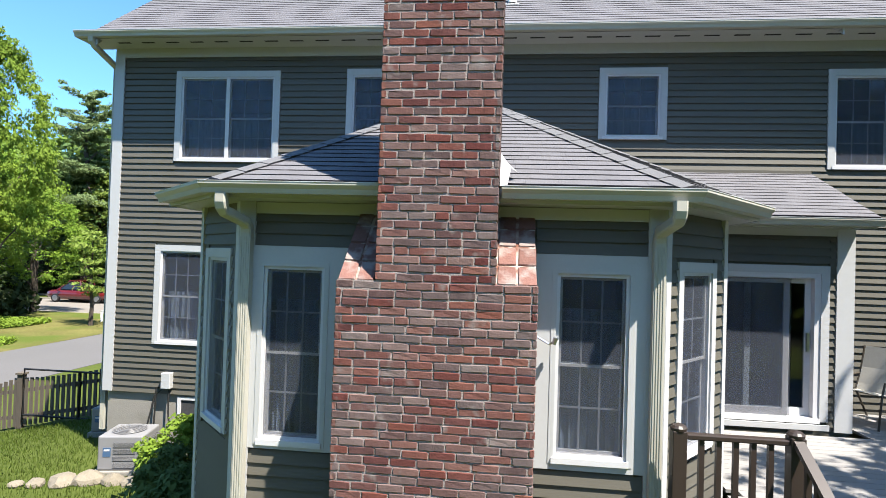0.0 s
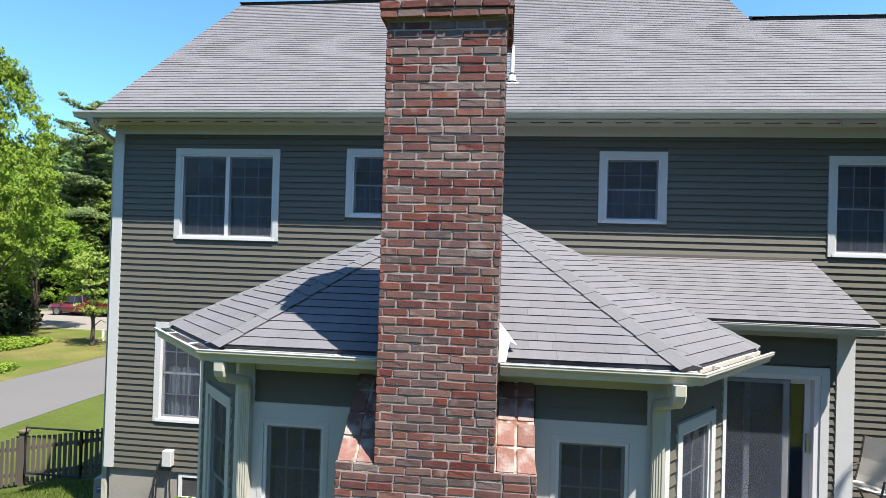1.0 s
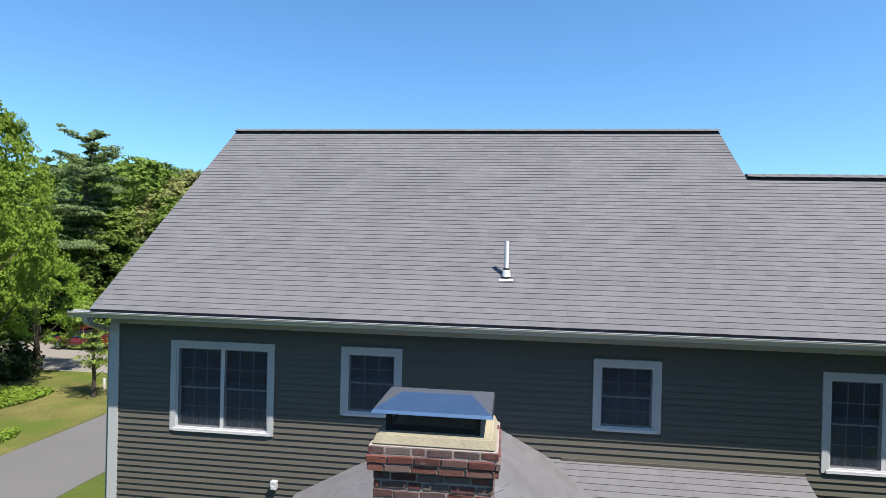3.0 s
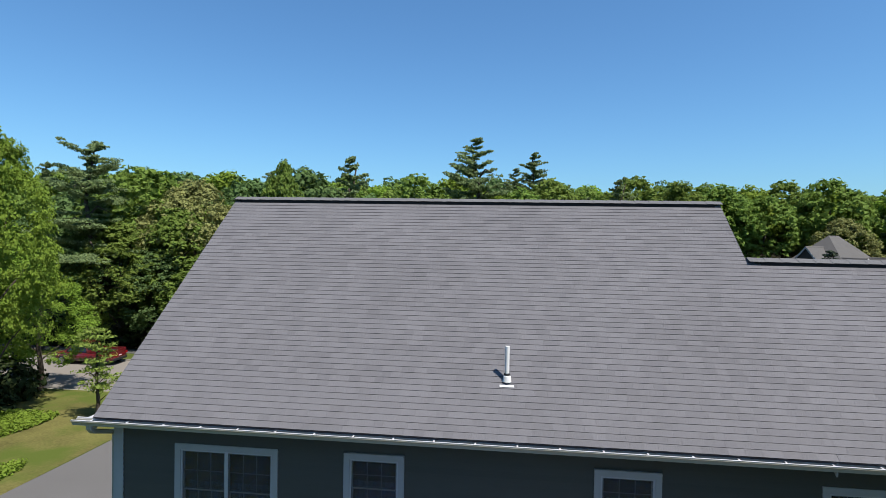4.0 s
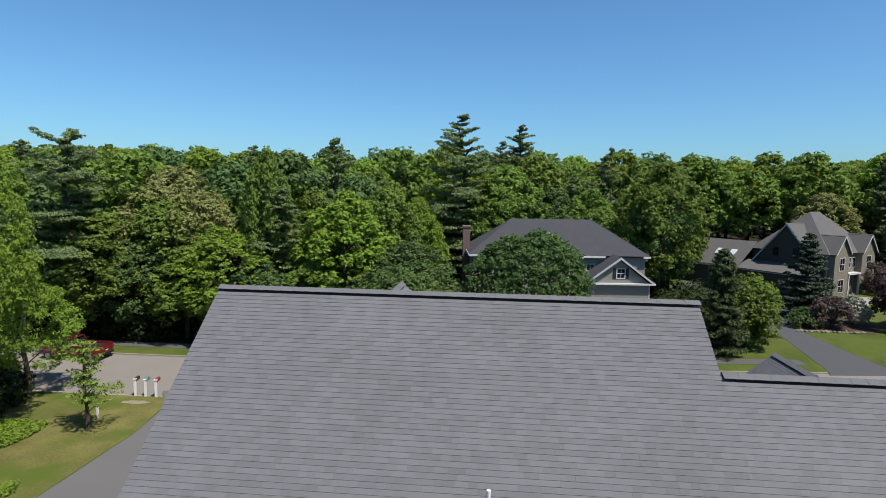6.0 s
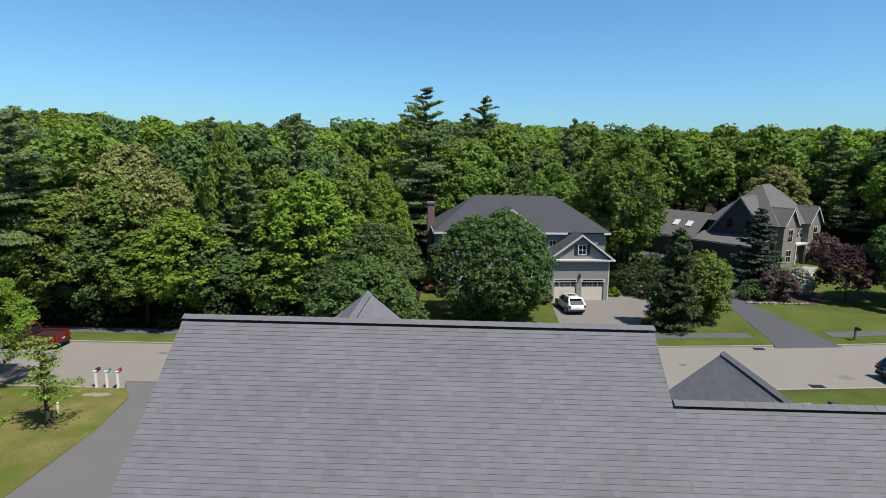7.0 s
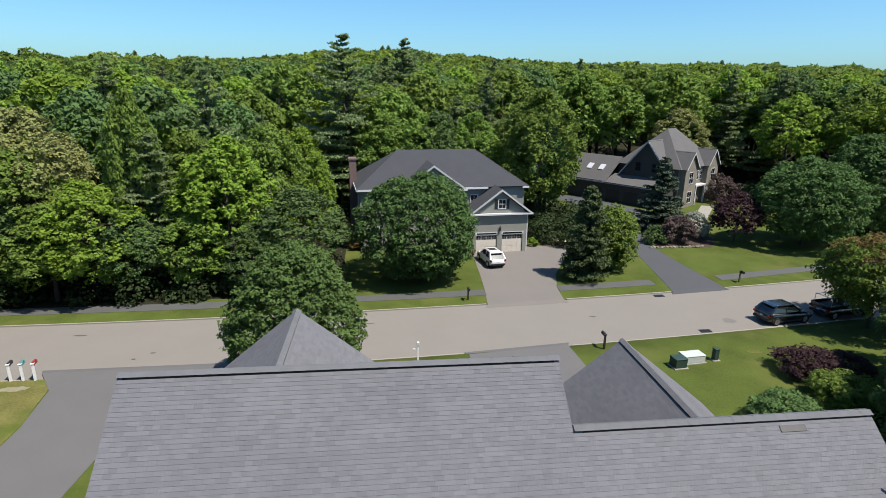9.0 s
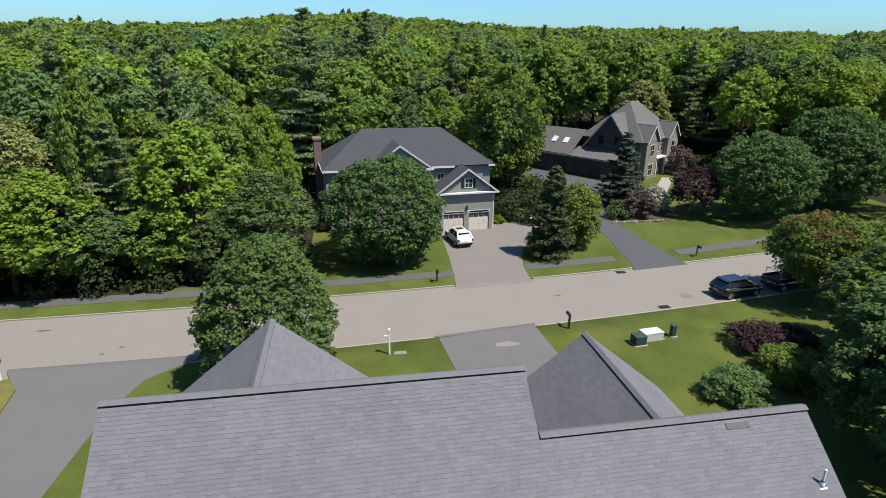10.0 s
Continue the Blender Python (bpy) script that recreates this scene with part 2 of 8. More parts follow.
def sweep(bm, outline, path):
    """Sweeps a closed outline of (out, up) along a plan path of (x, y, z), mitred; out is to the right of the way."""
    n = len(path)
    rings = []
    for i, (x, y, z) in enumerate(path):
        dirs = []
        if i > 0:
            dirs.append(Vector((x - path[i - 1][0], y - path[i - 1][1])).normalized())
        if i < n - 1:
            dirs.append(Vector((path[i + 1][0] - x, path[i + 1][1] - y)).normalized())
        nr = [Vector((d.y, -d.x)) for d in dirs]
        if len(nr) == 2:
            mit = (nr[0] + nr[1]).normalized()
            mit = mit / max(0.2, mit.dot(nr[0]))
        else:
            mit = nr[0]
        rings.append([bm.verts.new((x + mit.x * o, y + mit.y * o, z + u)) for o, u in outline])
    k = len(outline)
    for r0, r1 in zip(rings, rings[1:]):
        for j in range(k):
            bm.faces.new((r0[j], r0[(j + 1) % k], r1[(j + 1) % k], r1[j]))
    bm.faces.new(rings[0][::-1])
    bm.faces.new(rings[-1])


def thing(name, label, category, at=(0, 0, 0), rz=0.0, group="", kind=""):
    e = new(name)
    e.empty_display_size = 0.3
    e.matrix_basis = pose(*at, 0, 0, rz)
    return tagged(e, label, category, group, kind)


def smooth01(a, b, v):
    t = min(1.0, max(0.0, (v - a) / (b - a)))
    return t * t * (3 - 2 * t)


# ---- ground, street, drives ----
def far_kerb(x):
    return 46.2 + 0.062 * x + 0.0009 * x * x


def near_kerb(x):
    return far_kerb(x) - 9.1


def ground_z(x, y):
    """Lawn level: the back yard stands higher than the street; a wooded rise far off."""
    d = math.hypot(max(-6.5 - x, 0, x - 14), max(y - 11, 0))
    z = 0.06 - 1.06 * smooth01(0, 7.0, d)
    r = math.hypot(x, y)
    if r > 90:
        az = math.atan2(x, y)
        z += 15.0 * smooth01(112, 330, r) + (13 - 15 * math.exp(-((az + 0.50) / 0.22) ** 2) + 15 * math.exp(-((az - 0.02) / 0.2) ** 2) - 8 * smooth01(0.6, 0.75, az)) * smooth01(300, 700, r) + 2 * math.exp(-((az + 0.64) / 0.17) ** 2) * smooth01(130, 300, r)
    if -140 < x < 140 and near_kerb(x) - 0.05 < y < far_kerb(x) + 0.05:
        z = -1.35
    return z


def open_lot(x, y):
    """Open ground: the street, lots, lawns and houses."""
    if y < far_kerb(max(-140, min(140, x))) + 6.5 and y > -12 and abs(x) < 150:
        return True
    if -6 < x < 22 and y < 80:
        return True
    if 18 < x < 78 and y < 62 + 0.35 * (x - 18):
        return True
    return (26 < x < 68 and y < 106) or (20 < x < 34 and y < 104)


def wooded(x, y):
    # Unseen ground behind the yard is included, to keep green bounce off the wall.
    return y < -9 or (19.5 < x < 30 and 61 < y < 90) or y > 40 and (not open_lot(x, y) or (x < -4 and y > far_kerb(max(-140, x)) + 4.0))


def ground_sheet():
    xs = sorted({*np.arange(-140, 141, 2.5), *np.arange(-30, 16, 1.0), *np.arange(-2400, -139, 113), *np.arange(140, 2500, 118)})
    ys = sorted({*np.arange(-60, 141, 2.5), *np.arange(5, 30, 1.0), *np.arange(30, 56, 1.25), *np.arange(-1600, -59, 110), *np.arange(140, 3000, 143)})
    verts, faces = [], []
    for y in ys:
        for x in xs:
            yy = y
            if abs(x) < 140:
                for k in (near_kerb(x), far_kerb(x)):
                    out = 1 if k == far_kerb(x) else -1
                    if 0 <= (y - k) * out < 1.26:
                        yy = k + out * 0.125
                    elif -1.26 < (y - k) * out < 0:
                        yy = k - out * 0.03
            verts.append((x, yy, ground_z(x, yy)))
    w = len(xs)
    for j in range(len(ys) - 1):
        for i in range(w - 1):
            a = j * w + i
            faces.append((a, a + 1, a + 1 + w, a + w))
    g = raw("ground", verts, faces, M_LAWN, smooth=True)
    g.data.materials.append(M_SHADED_LITTER)
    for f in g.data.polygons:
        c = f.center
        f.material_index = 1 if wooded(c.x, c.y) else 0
    tagged(g, "green lawn and rough grass sloping gently to the street", "ground", kind="structure")


def strip(name, label, category, xs, lo, hi, z, material, thick=0.12):
    """A paved band between two edge lines over x."""
    verts, faces = [], []
    for x in xs:
        for f in (lo, hi):
            y = f(x)
            for dz in (0, -thick):
                verts.append((x, y, z + dz))
    for i in range(len(xs) - 1):
        a, b = 4 * i, 4 * i + 4
        faces += [(a, b, b + 2, a + 2), (a + 1, a + 3, b + 3, b + 1), (a, a + 1, b + 1, b), (a + 2, b + 2, b + 3, a + 3)]
    faces += [(0, 2, 3, 1), (len(verts) - 4, len(verts) - 3, len(verts) - 1, len(verts) - 2)]
    return tagged(raw(name, verts, faces, material), label, category, kind="structure")


def drive(name, label, left, right, z, material, lip=0):
    """A driveway between two plan polylines with as many points each; lip: its end that slopes down to the street."""
    verts, faces = [], []
    rows = [(a, b, z) for a, b in zip(left, right)]
    if lip < 0:
        rows.insert(0, ((left[0][0] - 0.3, left[0][1] - 0.6), (right[0][0] + 0.3, right[0][1] - 0.6), -1.094))
    elif lip > 0:
        rows.append(((left[-1][0] - 0.3, left[-1][1] + 0.6), (right[-1][0] + 0.3, right[-1][1] + 0.6), -1.094))
    for a, b, zz in rows:
        for x, y in (a, b):
            verts += [(x, y, zz), (x, y, zz - 0.25)]
    for i in range(len(rows) - 1):
        a, b = 4 * i, 4 * i + 4
        faces += [(a, a + 2, b + 2, b), (a, b, b + 1, a + 1), (a + 2, a + 3, b + 3, b + 2)]
    faces += [(0, 1, 3, 2), (len(verts) - 4, len(verts) - 2, len(verts) - 1, len(verts) - 3)]
    return tagged(raw(name, verts, faces, material), label, "driveway", kind="structure")


ground_sheet()
XS = list(np.arange(-140, 141, 4.0))
strip("road", "pale worn asphalt street between kerbs", "road", XS, near_kerb, far_kerb, -1.10, M_ROAD)


def kerb_line(name, xs, f, side):
    bm = bmesh.new()
    o = (0.0, 0.14) if side > 0 else (-0.14, 0.0)
    sweep(bm, [(-o[0], 0.0), (-o[1], 0.0), (-o[1], -0.3), (-o[0], -0.3)], [(x, f(x), -0.985) for x in xs])
    bmesh.ops.recalc_face_normals(bm, faces=bm.faces)
    return tagged(part(name, bm, M_KERB), "low pale granite kerb along the street", "kerb", kind="structure")


kerb_line("kerb_far_west", list(np.arange(-140, 9.0, 2.2)) + [9.5], far_kerb, 1)
kerb_line("kerb_far_middle", list(np.arange(17.2, 28.1, 1.8)), far_kerb, 1)
kerb_line("kerb_far_east", list(np.arange(34.0, 140, 2.2)), far_kerb, 1)
kerb_line("kerb_near_west", list(np.arange(-140, -22.5, 2.2)), near_kerb, -1)
kerb_line("kerb_near_middle", list(np.arange(-12, 6.5, 1.8)), near_kerb, -1)
kerb_line("kerb_near_east", list(np.arange(14.5, 140, 2.2)), near_kerb, -1)
strip("pavement_west", "grey asphalt footpath in the shade of the wood", "footpath", list(np.arange(-140, 9.4, 3)) + [9.95], lambda x: far_kerb(x) + 2.2, lambda x: far_kerb(x) + 3.7, -0.975, M_WALK)
strip("pavement_middle", "grey asphalt footpath between two driveways", "footpath", list(np.arange(17.25, 28.5, 1.7)), lambda x: far_kerb(x) + 2.1, lambda x: far_kerb(x) + 3.6, -0.975, M_WALK)
strip("pavement_east", "grey asphalt footpath across a front lawn", "footpath", list(np.arange(35.0, 110, 2.5)), lambda x: far_kerb(x) + 2.0 + 0.05 * (x - 35), lambda x: far_kerb(x) + 3.5 + 0.05 * (x - 35), -0.975, M_WALK)
# own driveway beside the house, own front driveway, the two drives across the street
drive("driveway_side", "grey asphalt driveway curving to the street", [(-20.3, 12), (-20.4, 20), (-20.3, 25), (-20.3, 30.5), (-20.9, 34.5), (-22.6, 36.9)], [(-15.2, 12), (-15.2, 20), (-15.0, 24.6), (-14.4, 31.5), (-13.4, 34.6), (-10.5, 37.0)], -0.98, M_DRIVE, 1)
drive("driveway_front", "grey asphalt driveway in front of the garage", [(7.6, 19), (7.2, 28), (6.4, 37.2)], [(16, 19), (14.8, 28), (14.2, 38.2)], -0.98, M_DRIVE, 1)
drive("driveway_neighbour", "pale grey asphalt driveway before a double garage", [(9.6, 46.8), (10.0, 50.5), (10.3, 54.6), (10.6, 60), (11.0, 64.5)], [(16.9, 47.5), (17.2, 50.5), (18.3, 54.6), (22.0, 61.8), (26.0, 66)], -0.98, M_DRIVE3, -1)
drive("driveway_east", "dark new asphalt driveway", [(28.2, 48.8), (29.6, 57), (31.0, 65.5), (33.0, 74), (32.6, 84), (31.0, 98)], [(34.0, 49.6), (33.6, 57), (33.6, 64.5), (37.0, 73), (43.6, 82.6), (36.0, 97.5)], -0.98, M_DRIVE2, -1)


# ---- windows, walls, roofs ----
def wall_panel(name, u0, u1, z0, z1, openings, thick, m, material, parent=None):
    """An upright wall in its own plane (u along, v into the house), with openings through it."""
    us = sorted({u0, u1, *[o[0] for o in openings], *[o[1] for o in openings]})
    zs = sorted({z0, z1, *[o[2] for o in openings], *[o[3] for o in openings]})
    bm = bmesh.new()
    for a, b in zip(us, us[1:]):
        for c, d in zip(zs, zs[1:]):
            um, zm = (a + b) / 2, (c + d) / 2
            if u0 < um < u1 and z0 < zm < z1 and not any(o[0] < um < o[1] and o[2] < zm < o[3] for o in openings):
                box(bm, a, b, 0, thick, c, d, m)
    return part(name, bm, material, parent)


BOARD = 0.101


def clapboards(parent, u0, u1, z0, z1, gaps, m, material, cover=None):
    """Lapped boards, each its own piece, cut at the gaps (u0, u1, z0, z1)."""
    made = {}
    z = z0
    while z < z1 - 0.02:
        zt = min(z + BOARD, z1)
        cuts = [(u0, u1)]
        for g0, g1, h0, h1 in gaps:
            if h0 < z + 0.7 * BOARD and h1 > z + 0.3 * BOARD:
                cuts = [seg for a, b in cuts for seg in ((a, min(b, g0)), (max(a, g1), b)) if seg[1] - seg[0] > 0.02]
        for a, b in cuts:
            # long runs are jointed at a staggered place
            joints = [a, b]
            if b - a > 3.4:
                joints.insert(1, a + (b - a) * (0.35 + 0.3 * ((z * 7.31) % 1)))
            for p, q in zip(joints, joints[1:]):
                key = (round(q - p, 3), round(zt - z, 3))
                if key not in made:
                    w, h = key
                    v = [(0, -0.029, 0), (w, -0.029, 0), (w, -0.007, h + 0.004), (0, -0.007, h + 0.004), (0, 0.0, 0), (w, 0.0, 0), (w, 0, h + 0.004), (0, 0, h + 0.004)]
                    me = bpy.data.meshes.new("clapboard")
                    me.from_pydata(v, [], [(0, 1, 2, 3), (1, 0, 4, 5), (3, 2, 6, 7), (0, 3, 7, 4), (2, 1, 5, 6)])
                    me.materials.append(material)
                    made[key] = me
                ob = new("clapboard", made[key])
                ob.parent = parent
                ob.matrix_basis = m @ Matrix.Translation((p + 0.001, 0, z))
        z += BOARD


def window(name, label, u0, u1, z0, z1, m, units=1, casing=0.10, grid=(3, 2), parent=None, sill=True, lower_grid=True, drape=0.55, screened=True, trim=None, depth=0.09):
    """A double-hung window by its outer casing; u along the wall, v into the house."""
    w = new(name)
    w["label"] = label
    w.parent = parent
    trim = trim or M_TRIM
    c = casing
    blocks("casing", trim, w, (u0, u0 + c, -0.038, 0.05, z0, z1), (u1 - c, u1, -0.038, 0.05, z0, z1), (u0 + c, u1 - c, -0.038, 0.05, z1 - c, z1), m=m)
    if sill:
        blocks("window_sill", M_WHITE, w, (u0 + c * 0.6, u1 - c * 0.6, -0.05, 0.06, z0 + 0.0, z0 + 0.045), m=m)
    a0, a1, b0, b1 = u0 + c, u1 - c, z0 + 0.045, z1 - c
    f = 0.026
    blocks("window_frame", M_WHITE, w, (a0, a0 + f, -0.02, depth, b0, b1), (a1 - f, a1, -0.02, depth, b0, b1), (a0 + f, a1 - f, -0.02, depth, b1 - f, b1), (a0 + f, a1 - f, -0.02, depth, b0, b0 + f), m=m)
    span = (a1 - a0 - 2 * f) / units
    mid = (b0 + b1) / 2
    for k in range(units):
        p, q = a0 + f + k * span, a0 + f + (k + 1) * span
        if k:
            blocks("mullion", M_WHITE, w, (p - 0.03, p + 0.03, -0.012, depth - 0.005, b0 + f, b1 - f), m=m)
        for lo, hi, v in ((b0 + f, mid + 0.015, 0.035), (mid - 0.015, b1 - f, 0.01)):
            r = 0.022
            p2, q2 = p + (0.03 if k else 0), q - (0.03 if k < units - 1 else 0)
            sash = blocks("sash", M_WHITE, w, (p2, p2 + r, v, v + 0.025, lo, hi), (q2 - r, q2, v, v + 0.025, lo, hi), (p2 + r, q2 - r, v, v + 0.025, hi - r, hi), (p2 + r, q2 - r, v, v + 0.025, lo, lo + r), m=m)
            pane = blocks("pane", M_GLASS, sash, (p2 + r, q2 - r, v + 0.008, v + 0.012, lo + r, hi - r), m=m)
            pane.visible_shadow = False
            if grid and (lower_grid or v < 0.02):
                gx, gz = grid
                bars = []
                for i in range(1, gx):
                    x = p2 + r + (q2 - p2 - 2 * r) * i / gx
                    bars.append((x - 0.007, x + 0.007, v + 0.001, v + 0.007, lo + r, hi - r))
                for i in range(1, gz):
                    z = lo + r + (hi - lo - 2 * r) * i / gz
                    bars.append((p2 + r, q2 - r, v + 0.002, v + 0.0065, z - 0.007, z + 0.007))
                blocks("muntin", M_GRILLE, sash, *bars, m=m)
    if screened:
        blocks("insect_screen", M_SCREEN, w, (a0 + f + 0.001, a1 - f - 0.001, -0.006, -0.004, b0 + f + 0.001, b1 - f - 0.001), m=m)
    for k in range(units):
        p, q = a0 + f + k * span, a0 + f + (k + 1) * span
        bm = bmesh.new()
        rows = []
        n = 22
        for i in range(n + 1):
            t = i / n
            vv = depth + 0.10 + 0.018 * math.sin(i * 2.2 + k)
            rows.append([bm.verts.new(m @ Vector((p + (q - p) * t, vv, zz))) for zz in (b0, b0 + (b1 - b0) * drape)])
        for r0, r1 in zip(rows, rows[1:]):
            bm.faces.new((r0[0], r1[0], r1[1], r0[1]))
        part("curtain", bm, M_CURTAIN, w)
    return w


M_GRILLE = mat("white_grille", (0.20, 0.215, 0.25, 1), 0.5, vary=0.04)


def gutter_run(name, label, path, parent=None):
    """A K-style gutter with a rolled lip, along the eave; the way has the house on its left."""
    bm = bmesh.new()
    sweep(bm, [(0.0, 0.0), (0.008, 0.0), (0.008, -0.074), (0.078, -0.074), (0.088, -0.040), (0.112, -0.010), (0.112, 0.006), (0.124, 0.006), (0.124, -0.014), (0.098, -0.045), (0.086, -0.083), (0.0, -0.083)], path)
    g = part(name, bm, M_GUTTER, parent, label)
    bm = bmesh.new()
    sweep(bm, [(0.107, 0.006), (0.128, 0.006), (0.128, 0.010), (0.107, 0.010)], path)
    part("lip", bm, M_WHITE, g)
    bm = bmesh.new()
    sweep(bm, [(0.012, -0.030), (0.100, -0.028), (0.080, -0.07), (0.012, -0.07)], path)
    part("debris", bm, M_MULCH, g, "dark leaf debris in the gutter")
    # hanger straps
    for (x0, y0, z0), (x1, y1, z1) in zip(path, path[1:]):
        d = Vector((x1 - x0, y1 - y0, 0))
        n = max(1, int(d.length / 0.62))
        rot = math.degrees(math.atan2(d.y, d.x))
        for i in range(n):
            t = (i + 0.5) / n
            blocks("hanger", M_WHITE, g, (-0.012, 0.012, -0.118, -0.002, -0.006, 0.0), m=pose(x0 + d.x * t, y0 + d.y * t, z0 + (z1 - z0) * t, 0, 0, rot))
    return g


def roof_face(name, corners, parent, material, thick=0.05):
    """One sloping sheet below the shingles: corners eave-left, eave-right, top-right, top-left."""
    c = [Vector(p) for p in corners]
    n = (c[1] - c[0]).cross(c[-1] - c[0]).normalized()
    verts = [p - n * 0.006 for p in c] + [p - n * thick for p in c]
    k = len(c)
    faces = [tuple(range(k)), tuple(range(2 * k - 1, k - 1, -1))] + [(i, k + i, k + (i + 1) % k, (i + 1) % k) for i in range(k)]
    return raw(name, verts, faces, material, parent)


def shingle_face(corners, parent, material, course=0.143, width=1.0, seed=0, single=lambda c: True, limit=10 ** 6):
    """Courses of strip shingles over a sloping face, each strip its own piece, cut to the face's left and right edges.
    single(course number) picks the courses whose strips are parts; the others are joined into one."""
    rng = random.Random(seed)
    c = [Vector(p) for p in corners]
    u = (c[1] - c[0]).normalized()
    top = c[2] if len(c) == 3 else (c[2] + c[3]) / 2
    nrm = u.cross(top - c[0]).normalized()
    s = nrm.cross(u)
    org = c[0]
    loc = [((p - org).dot(u), (p - org).dot(s)) for p in c]
    height = max(v for _, v in loc)

    def edge(v):
        xs = []
        for (x0, y0), (x1, y1) in zip(loc, loc[1:] + loc[:1]):
            if (y0 <= v < y1) or (y1 <= v < y0):
                xs.append(x0 + (x1 - x0) * (v - y0) / (y1 - y0))
        return (min(xs), max(xs)) if len(xs) > 1 else None

    base = Matrix((u, s, nrm)).transposed().to_4x4()
    base.translation = org
    jv, jf, made, count = [], [], {}, 0
    n = int(math.ceil(height / course))
    for k in range(n):
        v0, v1 = k * course, min((k + 1) * course, height - 1e-4)
        e0, e1 = edge(v0 + 1e-5), edge(v1)
        if not e0 or not e1:
            continue
        lo, hi = min(e0[0], e1[0]), max(e0[1], e1[1])
        x = lo - rng.random() * width
        while x < hi:
            w = width * rng.choice((0.17, 0.21, 0.25, 0.29, 0.34))
            a, b = x + 0.0006, x + w - 0.0006
            x += w
            q = []
            for xx, vv, (l0, l1) in ((a, v0, e0), (b, v0, e0), (b, v1, e1), (a, v1, e1)):
                q.append((min(max(xx, l0), l1), vv))
            if q[1][0] - q[0][0] < 0.004 and q[2][0] - q[3][0] < 0.004:
                continue
            jit = rng.uniform(-0.001, 0.001)
            t0, t1 = 0.0115 + rng.uniform(-0.0012, 0.0012), 0.003
            v = [(q[0][0], v0 + jit, t0), (q[1][0], v0 + jit, t0), (q[2][0], v1 + 0.006, t1), (q[3][0], v1 + 0.006, t1), (q[0][0], v0 + jit, -0.004), (q[1][0], v0 + jit, -0.004), (q[2][0], v1, -0.004), (q[3][0], v1, -0.004)]
            f = [(0, 1, 2, 3), (0, 4, 5, 1), (1, 5, 6, 2), (3, 7, 4, 0)]
            if single(k) and count < limit:
                count += 1
                me = bpy.data.meshes.new("shingle")
                me.from_pydata([(p[0] - v[0][0], p[1] - v[0][1], p[2]) for p in v], [], f)
                me.materials.append(material)
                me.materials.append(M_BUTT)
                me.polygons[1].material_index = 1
                ob = new("shingle", me)
                ob.parent = parent
                ob.matrix_basis = base @ Matrix.Translation((v[0][0], v[0][1], 0))
            else:
                o = len(jv)
                jv += [tuple(base @ Vector(p)) for p in v]
                jf += [tuple(i + o for i in ff) for ff in f]
    if jv:
        so = tagged(raw("shingle_rest", jv, jf, material, parent), kind="stuff")
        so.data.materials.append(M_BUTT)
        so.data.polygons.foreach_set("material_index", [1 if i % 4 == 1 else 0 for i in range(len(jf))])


def ridge_caps(parent, p, q, material, piece=0.30, wide=0.15, vent=False, name="ridge_cap", fall=0.62):
    """Overlapping cap shingles along a ridge or hip from p down or along to q, bent over it."""
    p, q = Vector(p), Vector(q)
    d = q - p
    n = max(1, int(d.length / piece))
    d.normalize()
    side = d.cross(Vector((0, 0, 1))).normalized()
    up = side.cross(d)
    base = Matrix((d, side, up)).transposed().to_4x4()
    L = (q - p).length / n
    drop = wide * fall
    lift = 0.02 if vent else 0.0
    v = [(0, -wide, -drop + 0.012 + lift), (0, 0, 0.020 + lift), (0, wide, -drop + 0.012 + lift), (L + 0.03, -wide, -drop + 0.005 + lift), (L + 0.03, 0, 0.013 + lift), (L + 0.03, wide, -drop + 0.005 + lift),
         (0, -wide, -drop - 0.004 + lift), (0, wide, -drop - 0.004 + lift)]
    me = bpy.data.meshes.new(name)
    me.from_pydata(v, [], [(0, 1, 4, 3), (1, 2, 5, 4), (0, 6, 7, 2, 1)])
    me.materials.append(material)
    for i in range(n):
        ob = new(name, me)
        ob.parent = parent
        mm = base.copy()
        mm.translation = p + d * (L * i)
        ob.matrix_basis = mm


# ---- the main house ----
WALL_Y, EAVE_Y, EAVE_Z = 9.58, 9.08, 6.98
PITCH = 0.81
RIDGE_Y, RIDGE_Z = 13.88, 6.98 + 0.81 * (13.88 - 9.08)
RIDGE2_Y, RIDGE2_Z = 12.40, 6.98 + 0.81 * (12.40 - 9.08)
XL, XM, XR = -6.35, 4.86, 13.1
house = thing("house", "two-storey grey-brown clapboard house with grey shingle roofs", "house")
SOUTH = Matrix.Translation((0, WALL_Y, 0))
south_windows = [
    ("window_upper_double", "white double window in the upper storey", -5.26, -3.45, 4.95, 6.46, 2),
    ("window_upper_small", "small white sash window in the upper storey", -2.33, -1.33, 5.37, 6.48, 1),
    ("window_upper_small", "small white sash window in the upper storey", 1.65, 2.66, 5.37, 6.47, 1),
    ("window_upper_tall", "white sash window in the upper storey", 4.94, 6.65, 4.95, 6.43, 2),
    ("window_lower_double", "white double window in the lower storey", -5.52, -3.86, 1.90, 3.55, 2),
]
gaps = [(w[2], w[3], w[4], w[5]) for w in south_windows]
wall_s = wall_panel("wall_south", XL, XR, 1.08, 6.9, [(g[0] + 0.08, g[1] - 0.08, g[2] + 0.03, g[3] - 0.08) for g in gaps] + [(-2.4, 2.0, 1.3, 3.5)], 0.16, SOUTH, M_SIDING, house)
for nm, lb, a, b, c, d, k in south_windows:
    window(nm, lb, a, b, c, d, SOUTH, units=k, grid=(3, 2), parent=house)
